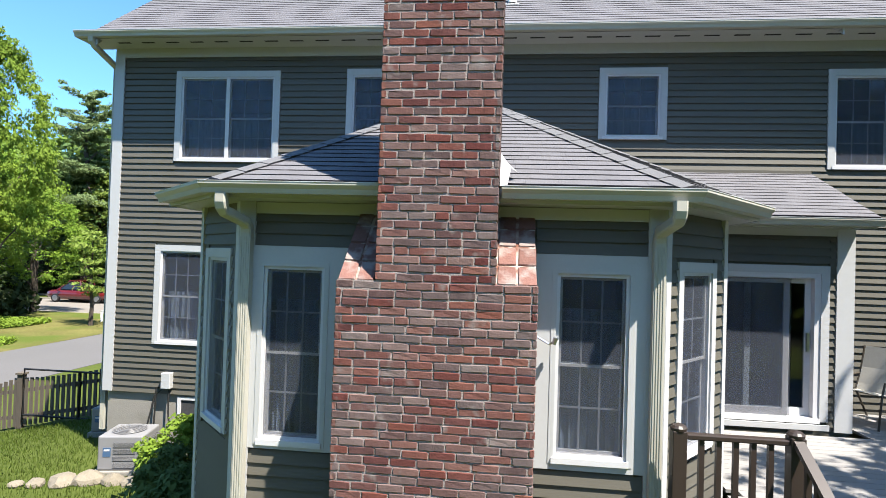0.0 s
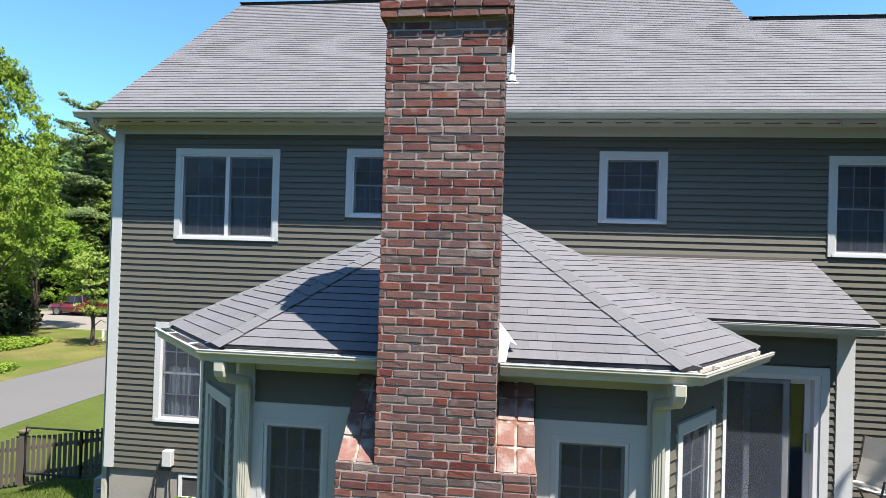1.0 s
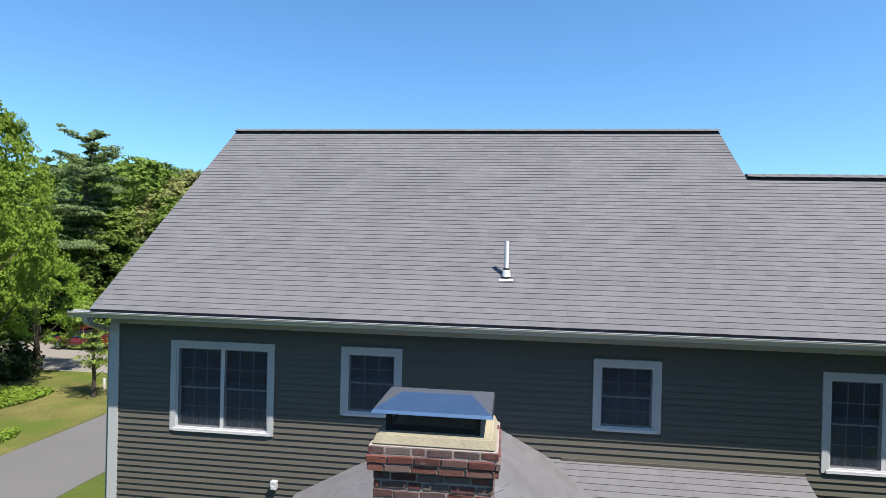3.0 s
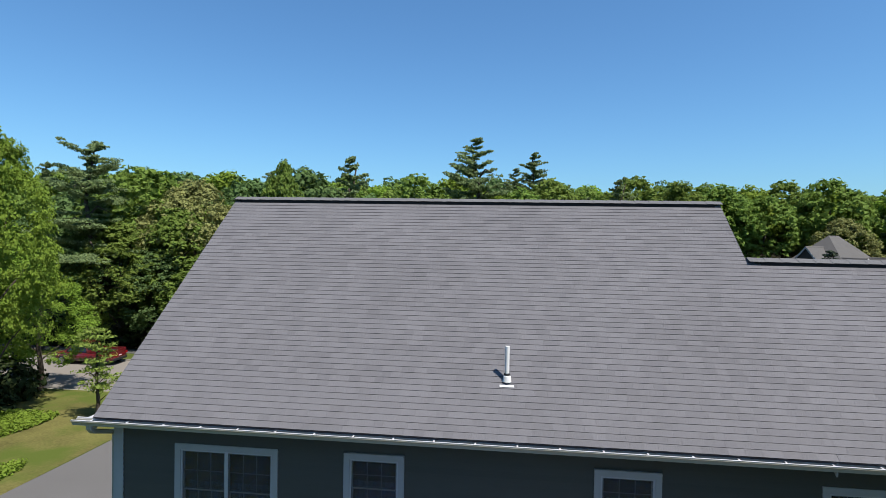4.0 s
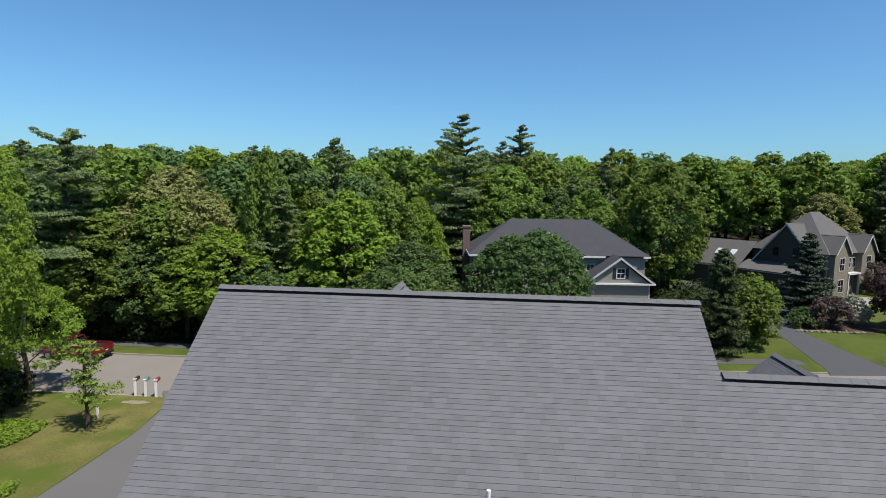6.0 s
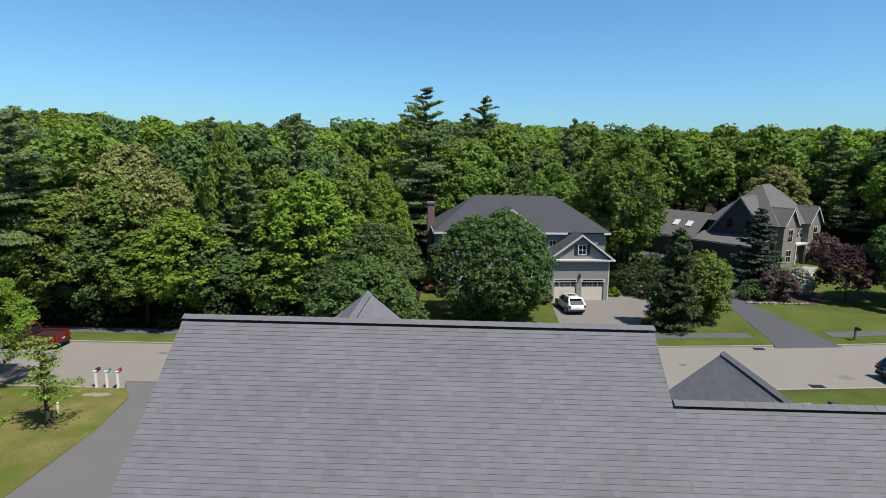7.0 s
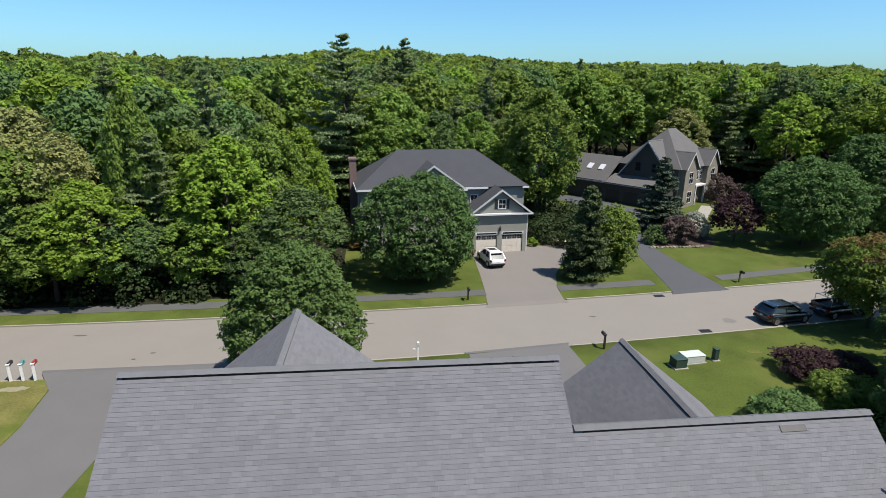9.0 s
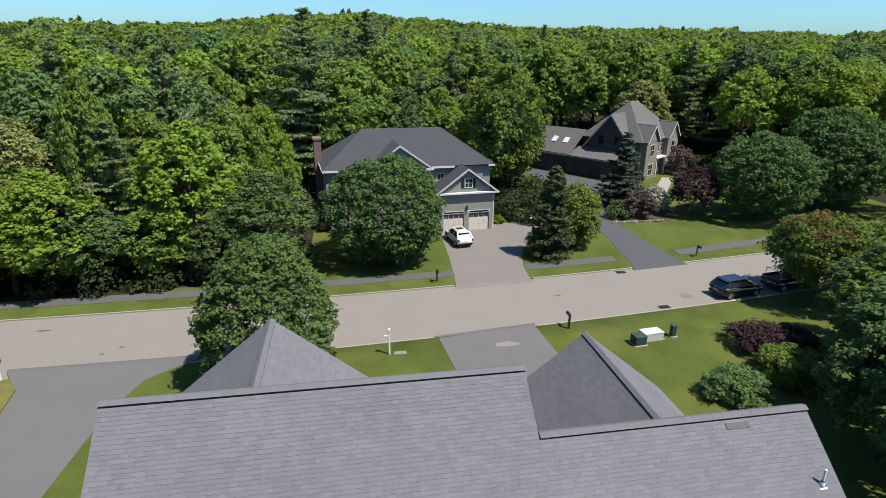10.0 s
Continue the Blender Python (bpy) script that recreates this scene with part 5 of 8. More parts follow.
M_SKYPANE = mat("pale_skylight_pane", (0.42, 0.45, 0.48, 1), 0.15, vary=0.03)
M_BLACK = mat("shutter_paint", (0.015, 0.017, 0.020, 1), 0.5, vary=0.1)


def slab(name, corners, parent, material, thick=0.18):
    """A roof plane with thickness: corners in order, seen from above counter-clockwise."""
    return roof_face(name, corners, parent, material, thick)


def gable_wall(name, pts, parent, material, back):
    """An upright polygon wall given by its face outline, thickened by the vector back."""
    k = len(pts)
    v = list(pts) + [tuple(Vector(p) + Vector(back)) for p in pts]
    f = [tuple(range(k)), tuple(range(2 * k - 1, k - 1, -1))] + [(i, k + i, k + (i + 1) % k, (i + 1) % k) for i in range(k)]
    bm = bmesh.new()
    vs = [bm.verts.new(p) for p in v]
    for q in f:
        bm.faces.new([vs[i] for i in q])
    bmesh.ops.recalc_face_normals(bm, faces=bm.faces)
    return part(name, bm, material, parent)


def far_window(parent, x, y, z, w, h, m=None, shutters=False, trim=None):
    """A small sash window standing on the face y of a far wall."""
    t = trim or M_WHITE
    f = blocks("window", t, parent, (x - w / 2 + 0.01, x + w / 2 - 0.01, y - 0.02, y, z + 0.01, z + h - 0.01), m=m)
    for sx in (-1, 1):
        c = x + sx * (w / 2 - 0.045)
        blocks("stile", t, f, (c - 0.045, c + 0.045, y - 0.06, y - 0.021, z, z + h), m=m)
    for zc in (z, z + h - 0.09):
        blocks("rail", t, f, (x - w / 2 + 0.091, x + w / 2 - 0.091, y - 0.06, y - 0.021, zc, zc + 0.09), m=m)
    blocks("meeting_rail", t, f, (x - w / 2 + 0.092, x + w / 2 - 0.092, y - 0.052, y - 0.033, z + h / 2 - 0.03, z + h / 2 + 0.03), m=m)
    blocks("muntin", t, f, (x - 0.02, x + 0.02, y - 0.048, y - 0.034, z + 0.091, z + h - 0.091), m=m)
    blocks("pane", M_DARKPANE, f, (x - w / 2 + 0.091, x + w / 2 - 0.091, y - 0.032, y - 0.022, z + 0.091, z + h - 0.091), m=m)
    if shutters:
        for sx in (-1, 1):
            c = x + sx * (w / 2 + 0.2)
            blocks("shutter", M_BLACK, parent, (c - 0.17, c + 0.17, y - 0.05, y, z, z + h), m=m)
    return f


M_DARKPANE = mat("dark_window_pane", (0.012, 0.014, 0.017, 1), 0.08, vary=0.02, spec=0.8)

nh = thing("neighbour_house", "grey two-storey house with a dark hipped roof and double garage", "house", (7.7, 64.75, -1.1), 5.9)
E0, HR, RY, PT = 7.55, 11.4, 5.45, 0.705
blocks("wall", M_NSIDING, nh, (-9.9, 9.9, 0.45, 10.6, -0.2, 7.5))
blocks("foundation", M_CONCRETE, nh, (-9.92, 9.92, 0.43, 10.62, -0.4, 0.35))
RX = 10.3 - RY
nroof = part("roof", bmesh.new(), M_NROOF, nh)
slab("slope", [(-10.3, 0, E0), (10.3, 0, E0), (RX, RY, HR), (-RX, RY, HR)], nroof, M_NROOF)
slab("slope", [(10.3, 2 * RY, E0), (-10.3, 2 * RY, E0), (-RX, RY, HR), (RX, RY, HR)], nroof, M_NROOF)
slab("slope", [(10.3, 0, E0), (10.3, 2 * RY, E0), (RX, RY, HR)], nroof, M_NROOF)
slab("slope", [(-10.3, 2 * RY, E0), (-10.3, 0, E0), (-RX, RY, HR)], nroof, M_NROOF)
ridge_caps(nroof, (-10.3, 0, E0 + 0.02), (-RX, RY, HR + 0.02), M_NROOF, 0.6, 0.16, name="hip_cap")
ridge_caps(nroof, (10.3, 0, E0 + 0.02), (RX, RY, HR + 0.02), M_NROOF, 0.6, 0.16, name="hip_cap")
blocks("fascia", M_WHITE, nh, (-10.32, 2.2, -0.06, 0.02, E0 - 0.24, E0 - 0.02), (9.5, 10.32, -0.06, 0.02, E0 - 0.24, E0 - 0.02), (-10.36, -10.28, 0.02, 10.9, E0 - 0.24, E0 - 0.02), (10.28, 10.36, 0.02, 10.9, E0 - 0.24, E0 - 0.02), (2.2, 5.2, -0.06, 0.02, E0 - 0.24, E0 - 0.02))
# front gable over the entrance
GX, GH, GZ = -1.5, 3.9, E0 + 3.9 * PT
blocks("gable_bay", M_NSIDING, nh, (GX - GH + 0.45, GX + GH - 0.45, -0.3, 0.45, -0.2, E0 - 0.05))
gable_wall("gable", [(GX - GH + 0.3, -0.3, E0 - 0.1), (GX + GH - 0.3, -0.3, E0 - 0.1), (GX, -0.3, GZ - 0.22)], nh, M_NSIDING, (0, 0.2, 0))
slab("slope", [(GX - GH, 3.9, E0 - 0.02), (GX - GH, -0.65, E0 - 0.02), (GX, -0.65, GZ), (GX, 3.9, GZ)], nroof, M_NROOF)
slab("slope", [(GX + GH, -0.65, E0 - 0.02), (GX + GH, 3.9, E0 - 0.02), (GX, 3.9, GZ), (GX, -0.65, GZ)], nroof, M_NROOF)
for sx in (-1, 1):
    gable_wall("rake_board", [(GX + sx * GH, -0.68, E0 - 0.05), (GX, -0.68, GZ - 0.03), (GX, -0.68, GZ - 0.28), (GX + sx * (GH - 0.3), -0.68, E0 - 0.08)], nh, M_TRIM, (0, 0.05, 0))
blocks("return", M_WHITE, nh, (GX + GH - 0.9, GX + GH + 0.1, -0.72, 0.0, E0 - 0.3, E0 - 0.08))
far_window(nh, GX + 0.1, -0.3, 8.0, 1.1, 1.0)
for wx in (-8.2, -6.6, 0.6, 3.6):
    far_window(nh, wx, 0.45 if abs(wx - GX) > 3.4 else -0.3, 5.0, 1.0, 1.6)
    far_window(nh, wx, 0.45 if abs(wx - GX) > 3.4 else -0.3, 1.4, 1.0, 1.7)
for wy in (2.5, 6.0, 9.0):
    far_window(nh, 0, 0, 4.9, 1.0, 1.6, m=Matrix.Translation((-9.9, wy, 0)) @ Matrix.Rotation(radians(-90), 4, "Z"))
    far_window(nh, 0, 0, 1.2, 1.0, 1.7, m=Matrix.Translation((-9.9, wy, 0)) @ Matrix.Rotation(radians(-90), 4, "Z"))
# garage wing
AX, AH, AE, AF = 6.05, 3.85, 4.9, -2.45
AZ = AE + AH * 0.74
blocks("garage_wall", M_NSIDING, nh, (AX - 3.4, AX - 2.85, AF, 0.45, -0.2, AE - 0.1), (AX - 0.3, AX + 0.3, AF, AF + 0.3, -0.2, AE - 0.1), (AX + 2.85, AX + 3.4, AF, 0.45, -0.2, AE - 0.1), (AX - 2.85, AX + 2.85, AF + 0.001, AF + 0.3, 2.35, AE - 0.1), (AX - 2.85, AX + 2.85, AF + 0.31, AF + 0.4, -0.2, 2.35))
gable_wall("garage_gable", [(AX - 3.4, AF, AE - 0.12), (AX + 3.4, AF, AE - 0.12), (AX, AF, AZ - 0.35)], nh, M_NSIDING, (0, 0.2, 0))
slab("garage_slope", [(AX - AH, 2.5, AE), (AX - AH, AF - 0.4, AE), (AX, AF - 0.4, AZ), (AX, 2.5, AZ)], nroof, M_NROOF)
slab("garage_slope", [(AX + AH, AF - 0.4, AE), (AX + AH, 0.4, AE), (AX, 2.5, AZ), (AX, AF - 0.4, AZ)], nroof, M_NROOF)
for sx in (-1, 1):
    gable_wall("rake_board", [(AX + sx * AH, AF - 0.43, AE - 0.02), (AX, AF - 0.43, AZ - 0.02), (AX, AF - 0.43, AZ - 0.28), (AX + sx * (AH - 0.3), AF - 0.43, AE - 0.06)], nh, M_TRIM, (0, 0.05, 0))
blocks("band", M_WHITE, nh, (AX - AH, AX + AH + 0.05, AF - 0.45, AF - 0.01, AE - 0.2, AE - 0.03))
far_window(nh, AX + 0.15, AF, 5.35, 1.0, 1.15, shutters=True)
for gx in (AX - 1.58, AX + 1.58):
    d = blocks("garage_door", M_DOOR, nh, (gx - 1.25, gx + 1.25, AF + 0.12, AF + 0.18, 0.0, 2.3))
    for i in range(4):
        blocks("panel", M_DOOR, d, *[(gx - 1.22 + 0.62 * i, gx - 0.65 + 0.62 * i, AF + 0.105, AF + 0.12, 0.08 + 0.78 * j, 0.76 + 0.78 * j) for j in range(2)])
        blocks("pane", M_DARKPANE, d, *[(gx - 1.2 + 0.62 * i + 0.28 * k, gx - 0.95 + 0.62 * i + 0.28 * k, AF + 0.105, AF + 0.12, 1.72 + 0.25 * j, 1.93 + 0.25 * j) for j in range(2) for k in range(2)])
    blocks("door_trim", M_WHITE, nh, (gx - 1.36, gx + 1.36, AF - 0.03, AF - 0.005, 2.3, 2.62))
    blocks("transom", M_DARKPANE, nh, (gx - 1.2, gx + 1.2, AF - 0.04, AF - 0.031, 2.36, 2.54))
for cx in (AX - 3.42, AX + 3.3):
    blocks("corner_board", M_WHITE, nh, (cx, cx + 0.12, AF - 0.025, AF - 0.002, -0.2, AE - 0.2))
blocks("wall_lantern", M_BLACK, nh, (AX - 0.1, AX + 0.1, AF - 0.22, AF - 0.02, 2.75, 3.15), (AX - 0.04, AX + 0.04, AF - 0.16, AF - 0.08, 3.151, 3.3))
blocks("chimney", M_BRICK, nh, (-10.75, -9.9, 5.4, 7.0, -0.2, 10.2), (-10.83, -9.82, 5.32, 7.08, 10.2, 10.42))

h3 = thing("far_house", "dark taupe house with a steep grey hipped roof and gables", "house", (48.6, 86.6, -1.0), 36)
blocks("wall", M_HSIDING, h3, (0, 13.5, 0.2, 11, -0.2, 6.2))
blocks("front_veneer", M_HSTONE, h3, (0, 13.5, 0.0, 0.199, -0.2, 6.2))
hr = part("roof", bmesh.new(), M_HROOF, h3)
e, a3 = 6.3, 12.3
for c in ([(-0.4, -0.4, e), (13.9, -0.4, e), (8.2, 5.5, a3), (5.3, 5.5, a3)], [(13.9, 11.4, e), (-0.4, 11.4, e), (5.3, 5.5, a3), (8.2, 5.5, a3)], [(13.9, -0.4, e), (13.9, 11.4, e), (8.2, 5.5, a3)], [(-0.4, 11.4, e), (-0.4, -0.4, e), (5.3, 5.5, a3)]):
    slab("slope", c, hr, M_HROOF)
# two front gables
for gx, gh in ((2.4, 2.4), (10.6, 2.4)):
    gz = e + gh * 1.15
    blocks("gable_bay", M_HSTONE, h3, (gx - gh + 0.3, gx + gh - 0.3, -0.9, 0, -0.2, e))
    gable_wall("gable", [(gx - gh + 0.2, -0.9, e - 0.1), (gx + gh - 0.2, -0.9, e - 0.1), (gx, -0.9, gz - 0.2)], h3, M_HSTONE, (0, 0.2, 0))
    slab("slope", [(gx - gh, 3.5, e), (gx - gh, -1.2, e), (gx, -1.2, gz), (gx, 3.5, gz)], hr, M_HROOF)
    slab("slope", [(gx + gh, -1.2, e), (gx + gh, 3.5, e), (gx, 3.5, gz), (gx, -1.2, gz)], hr, M_HROOF)
    for sx in (-1, 1):
        gable_wall("rake_board", [(gx + sx * gh, -1.23, e - 0.03), (gx, -1.23, gz - 0.02), (gx, -1.23, gz - 0.3), (gx + sx * (gh - 0.25), -1.23, e - 0.05)], h3, M_TRIM, (0, 0.05, 0))
    far_window(h3, gx, -0.9, 3.8, 1.5, 2.0)
    far_window(h3, gx, -0.9, 0.6, 1.7, 2.0)
for wx in (5.2, 6.6, 8.0):
    far_window(h3, wx, 0.0, 4.0, 1.0, 1.6)
blocks("porch", M_WHITE, h3, (4.6, 8.4, -1.0, -0.02, 3.1, 3.35), (4.7, 4.95, -0.95, -0.7, -0.2, 3.1), (8.05, 8.3, -0.95, -0.7, -0.2, 3.1))
blocks("front_door", M_BLACK, h3, (6.0, 7.0, -0.06, 0.0, 0.0, 2.2))
# big side gable and the low garage wing
gable_wall("side_gable", [(-0.9, 0.6, 3.4), (-0.9, 0.6, 4.6), (-0.9, 5.4, 10.4), (-0.9, 10.2, 4.6), (-0.9, 10.2, 3.4)], h3, M_HSIDING, (0.25, 0, 0))
slab("slope", [(-1.3, 0.2, 4.3), (4.0, 0.2, 4.3), (4.0, 5.4, 10.6), (-1.3, 5.4, 10.6)], hr, M_HROOF)
slab("slope", [(4.0, 10.6, 4.3), (-1.3, 10.6, 4.3), (-1.3, 5.4, 10.6), (4.0, 5.4, 10.6)], hr, M_HROOF)
for s_ in ((0.2, 5.4), (10.6, 5.4)):
    gable_wall("rake_board", [(-1.33, s_[0], 4.25), (-1.33, s_[1], 10.55), (-1.33, s_[1], 10.25), (-1.33, s_[0] + (0.25 if s_[0] < 5 else -0.25), 4.22)], h3, M_TRIM, (0.05, 0, 0))
blocks("garage_wing", M_HSIDING, h3, (-4.0, 0, 0.6, 20.5, -0.2, 3.3))
slab("pent_slope", [(-4.5, 11.2, 3.35), (-4.5, 0.2, 3.35), (-0.8, 0.2, 4.5), (-0.8, 11.2, 4.5)], hr, M_HROOF)
slab("garage_slope", [(-4.4, 20.8, 3.45), (-4.4, 10.8, 3.45), (0.6, 10.8, 7.3), (0.6, 20.8, 7.3)], hr, M_HROOF)
slab("garage_slope", [(5.0, 10.8, 3.45), (5.0, 20.8, 3.45), (0.6, 20.8, 7.3), (0.6, 10.8, 7.3)], hr, M_HROOF)
gable_wall("garage_end", [(-4.0, 20.5, 3.3), (4.6, 20.5, 3.3), (0.6, 20.5, 7.1)], h3, M_HSIDING, (0, -0.2, 0))
for sy in (13.2, 15.6):
    sk = blocks("skylight", M_WHITE, hr, (-0.65, 0.65, -0.48, 0.48, -0.05, 0.09), m=Matrix.Translation((-1.9, sy, 5.42)) @ Matrix.Rotation(radians(-37.6), 4, "Y"))
    blocks("pane", M_SKYPANE, sk, (-0.56, 0.56, -0.40, 0.40, 0.091, 0.10), m=Matrix.Translation((-1.9, sy, 5.42)) @ Matrix.Rotation(radians(-37.6), 4, "Y"))
for wy in (3.9, 6.9):
    far_window(h3, 0, 0, 5.4, 1.0, 1.5, m=Matrix.Translation((-0.9, wy, 0)) @ Matrix.Rotation(radians(-90), 4, "Z"), trim=M_HDOOR)
for gy in (6.0, 9.4, 12.8):
    blocks("garage_door", M_HDOOR, h3, (-4.06, -4.0, gy - 1.3, gy + 1.3, 0.0, 2.2))
blocks("eave_trim", M_TRIM, h3, (-4.46, -4.36, 0.2, 20.8, 3.1, 3.32))
# front path and bed
drive("garden_path", "pale paved path to a front door", [(43.2, 73.5), (47.5, 79), (54.0, 88.0)], [(45.0, 73.0), (49.2, 78.2), (55.8, 87.3)], -0.97, M_CONCRETE)
tagged(raw("garden_bed", [(33.9, 64.0, -0.965), (41.0, 63.4, -0.965), (44.0, 67.0, -0.965), (43.0, 72.0, -0.965), (39.5, 75.0, -0.965), (37.4, 73.0, -0.965)], [(0, 1, 2, 3, 4, 5)], M_MULCH), "mulched shrub bed edged with stones", "garden bed", kind="structure")


# ---- chimney ----
chimney = thing("chimney", "tall red brick chimney with sloped shoulders and a steel cap", "chimney")
CH0, CH1, CB0, CB1 = -0.63, 0.235, -0.915, 0.53
CY0, CY1 = 4.735, 5.40
COURSE, LONG = 0.0626, 0.194
BRICKS = {}


def brick_mesh(length, height, variant, material):
    """A worn brick: front face toward -y, edges chamfered and uneven."""
    key = (round(length, 3), round(height, 3), variant, material.name)
    if key in BRICKS:
        return BRICKS[key]
    rg = random.Random(hash((key[0], key[1], variant)) & 0xffff)
    w, h, c = key[0], key[1], 0.0042
    j = lambda s=0.0034: rg.uniform(-s, s)
    k_ = min(0.3 * w, 0.012)
    xs_ = [0, k_, w * 0.5, w - k_, w, w, w - k_, w * 0.5, k_, 0]
    zs_ = [0.003, 0, 0, 0, 0.003, h - 0.003, h, h, h, h - 0.003]
    chip = rg.randrange(10)
    ring0 = [(x, 0.03, z) for x, z in zip(xs_, zs_)]
    ring1 = [(x + j(), 0.006, z + j() * 0.55) for x, z in zip(xs_, zs_)]
    ring2 = [(w / 2 + (x - w / 2) * (1 - 2 * c / w) + j(0.001), j(0.0007) + (0.002 if i == chip else 0), h / 2 + (z - h / 2) * (1 - 2 * c / h) + j(0.001)) for i, (x, z) in enumerate(zip(xs_, zs_))]
    f = [tuple(range(20, 30))]
    for a, b in ((0, 10), (10, 20)):
        for i in range(10):
            k = (i + 1) % 10
            f.append((a + i, a + k, b + k, b + i))
    me = bpy.data.meshes.new("brick")
    me.from_pydata(ring0 + ring1 + ring2, [], f)
    me.materials.append(material)
    BRICKS[key] = me
    return me


def brick_courses(parent, u0, u1, z0, n, m, material, seed, single=True, course=COURSE):
    """Running bond over a face: u along, up by courses; each brick a piece, or all joined."""
    rg = random.Random(seed)
    jv, jf = [], []
    gap = 0.0098
    for k in range(n):
        z = z0 + k * course
        x = u0 - (LONG * (0.5 if k % 2 else 0.0) + rg.uniform(-0.02, 0.02) + 0.05)
        while x < u1:
            L = LONG * (1 if rg.random() > 0.06 else 0.55)
            a, b = max(x, u0), min(x + L - gap, u1)
            x += L
            if b - a < 0.03:
                continue
            if u1 - b < 0.035:
                b = u1
            length = round((b - a) / 0.004) * 0.004
            me = brick_mesh(length, course - gap, rg.randrange(8), material)
            mm = m @ Matrix.Translation((a, rg.uniform(-0.0025, 0.003), z + rg.uniform(-0.0028, 0.0028))) @ Matrix.Rotation(rg.uniform(-0.02, 0.02), 4, "Y")
            if single:
                ob = new("brick", me)
                ob.parent = parent
                ob.matrix_basis = mm
            else:
                o = len(jv)
                jv += [tuple(mm @ v.co) for v in me.vertices]
                jf += [tuple(i + o for i in p.vertices) for p in me.polygons]
    if jv:
        tagged(raw("brick_rest", jv, jf, material, parent), kind="stuff")


R = 0.0062
Z_SH, Z_TOP = 3.30, 6.50
shaft = blocks("shaft", M_MORTAR, chimney, (CH0 + R, CH1 - R, CY0 + R, CY1 - R, 3.295, 6.70))
base = blocks("base", M_MORTAR, chimney, (CB0 + R, CB1 - R, CY0 + R, CY1 - R, 0.0, 3.295))
shoulders = []
for a, b in ((CB0 + 0.012, CH0 + 0.012), (CH1 - 0.012, CB1 - 0.012)):
    bm = bmesh.new()
    v = [bm.verts.new(p) for p in ((a, CY0 + 0.012, 3.285), (b, CY0 + 0.012, 3.285), (b, 5.36, 3.86), (a, 5.36, 3.86), (a, 5.36, 3.285), (b, 5.36, 3.285))]
    for f in ((0, 1, 2, 3), (0, 3, 4), (1, 5, 2), (0, 4, 5, 1), (3, 2, 5, 4)):
        bm.faces.new([v[i] for i in f])
    shoulders.append(part("shoulder", bm, M_MORTARWASH, chimney, "sloped brick shoulder smeared with pale mortar"))
slope = math.atan2(0.575, 0.625)
for shoulder, a, b in ((shoulders[0], CB0, CH0), (shoulders[1], CH1, CB1)):
    mm = Matrix.Translation((0, CY0 + 0.004, 3.292)) @ Matrix.Rotation(slope - math.pi / 2, 4, "X")
    for r_ in range(4):
        for c_ in range(2):
            w_ = (b - a) / 2
            ob = new("brick", brick_mesh(round(w_ - 0.022, 3), 0.185, (r_ + c_) % 4, M_SHBRICK := (bpy.data.materials.get("smeared_brick") or mat("smeared_brick", (0.134, 0.066, 0.054, 1), 0.95, vary=0.3, scale=10, fine=70, rnd=0.2, bump=0.6, stain=(0.205, 0.165, 0.151, 1), stain_at=0.54))))
            ob.parent = shoulder
            ob.matrix_basis = mm @ Matrix.Translation((a + c_ * w_ + 0.011, -0.004, r_ * 0.206 + 0.008))
FRONT_C = Matrix.Translation((0, CY0, 0))
n_shaft = int(round((Z_TOP - Z_SH) / COURSE))
brick_courses(shaft, CH0, CH1, Z_SH, n_shaft, FRONT_C, M_BRICK, 1)
brick_courses(base, CB0, CB1, Z_SH - 30 * COURSE, 30, FRONT_C, M_BRICK, 2)
brick_courses(base, CB0, CB1, Z_SH - 56 * COURSE, 26, FRONT_C, M_BRICK, 3, False)
EAST_C = Matrix.Translation((CH1, CY0, 0)) @ Matrix.Rotation(radians(90), 4, "Z")
WEST_C = Matrix.Translation((CH0, CY1, 0)) @ Matrix.Rotation(radians(-90), 4, "Z")
NORTH_C = Matrix.Translation((CH1, CY1, 0)) @ Matrix.Rotation(radians(180), 4, "Z")
D = CY1 - CY0
brick_courses(shaft, 0, D, Z_SH, n_shaft, EAST_C, M_BRICK, 4, False)
brick_courses(shaft, 0, D, Z_SH, n_shaft, WEST_C, M_BRICK, 5, False)
brick_courses(shaft, 0, CH1 - CH0, 4.2, int((Z_TOP - 4.2) / COURSE), NORTH_C, M_BRICK, 6, False)
for sgn, xx in ((1, CB1), (-1, CB0)):
    mm = Matrix.Translation((xx, CY0 if sgn > 0 else CY1, 0)) @ Matrix.Rotation(radians(90 * sgn), 4, "Z")
    brick_courses(base, 0, D, Z_SH - 50 * COURSE, 50, mm, M_BRICK, 7 + sgn, False)
cap = blocks("corbel", M_MORTAR, chimney, (CH0 - 0.032, CH1 + 0.032, CY0 - 0.032, CY1 + 0.032, Z_TOP + 0.006, Z_TOP + 3 * COURSE - 0.004))
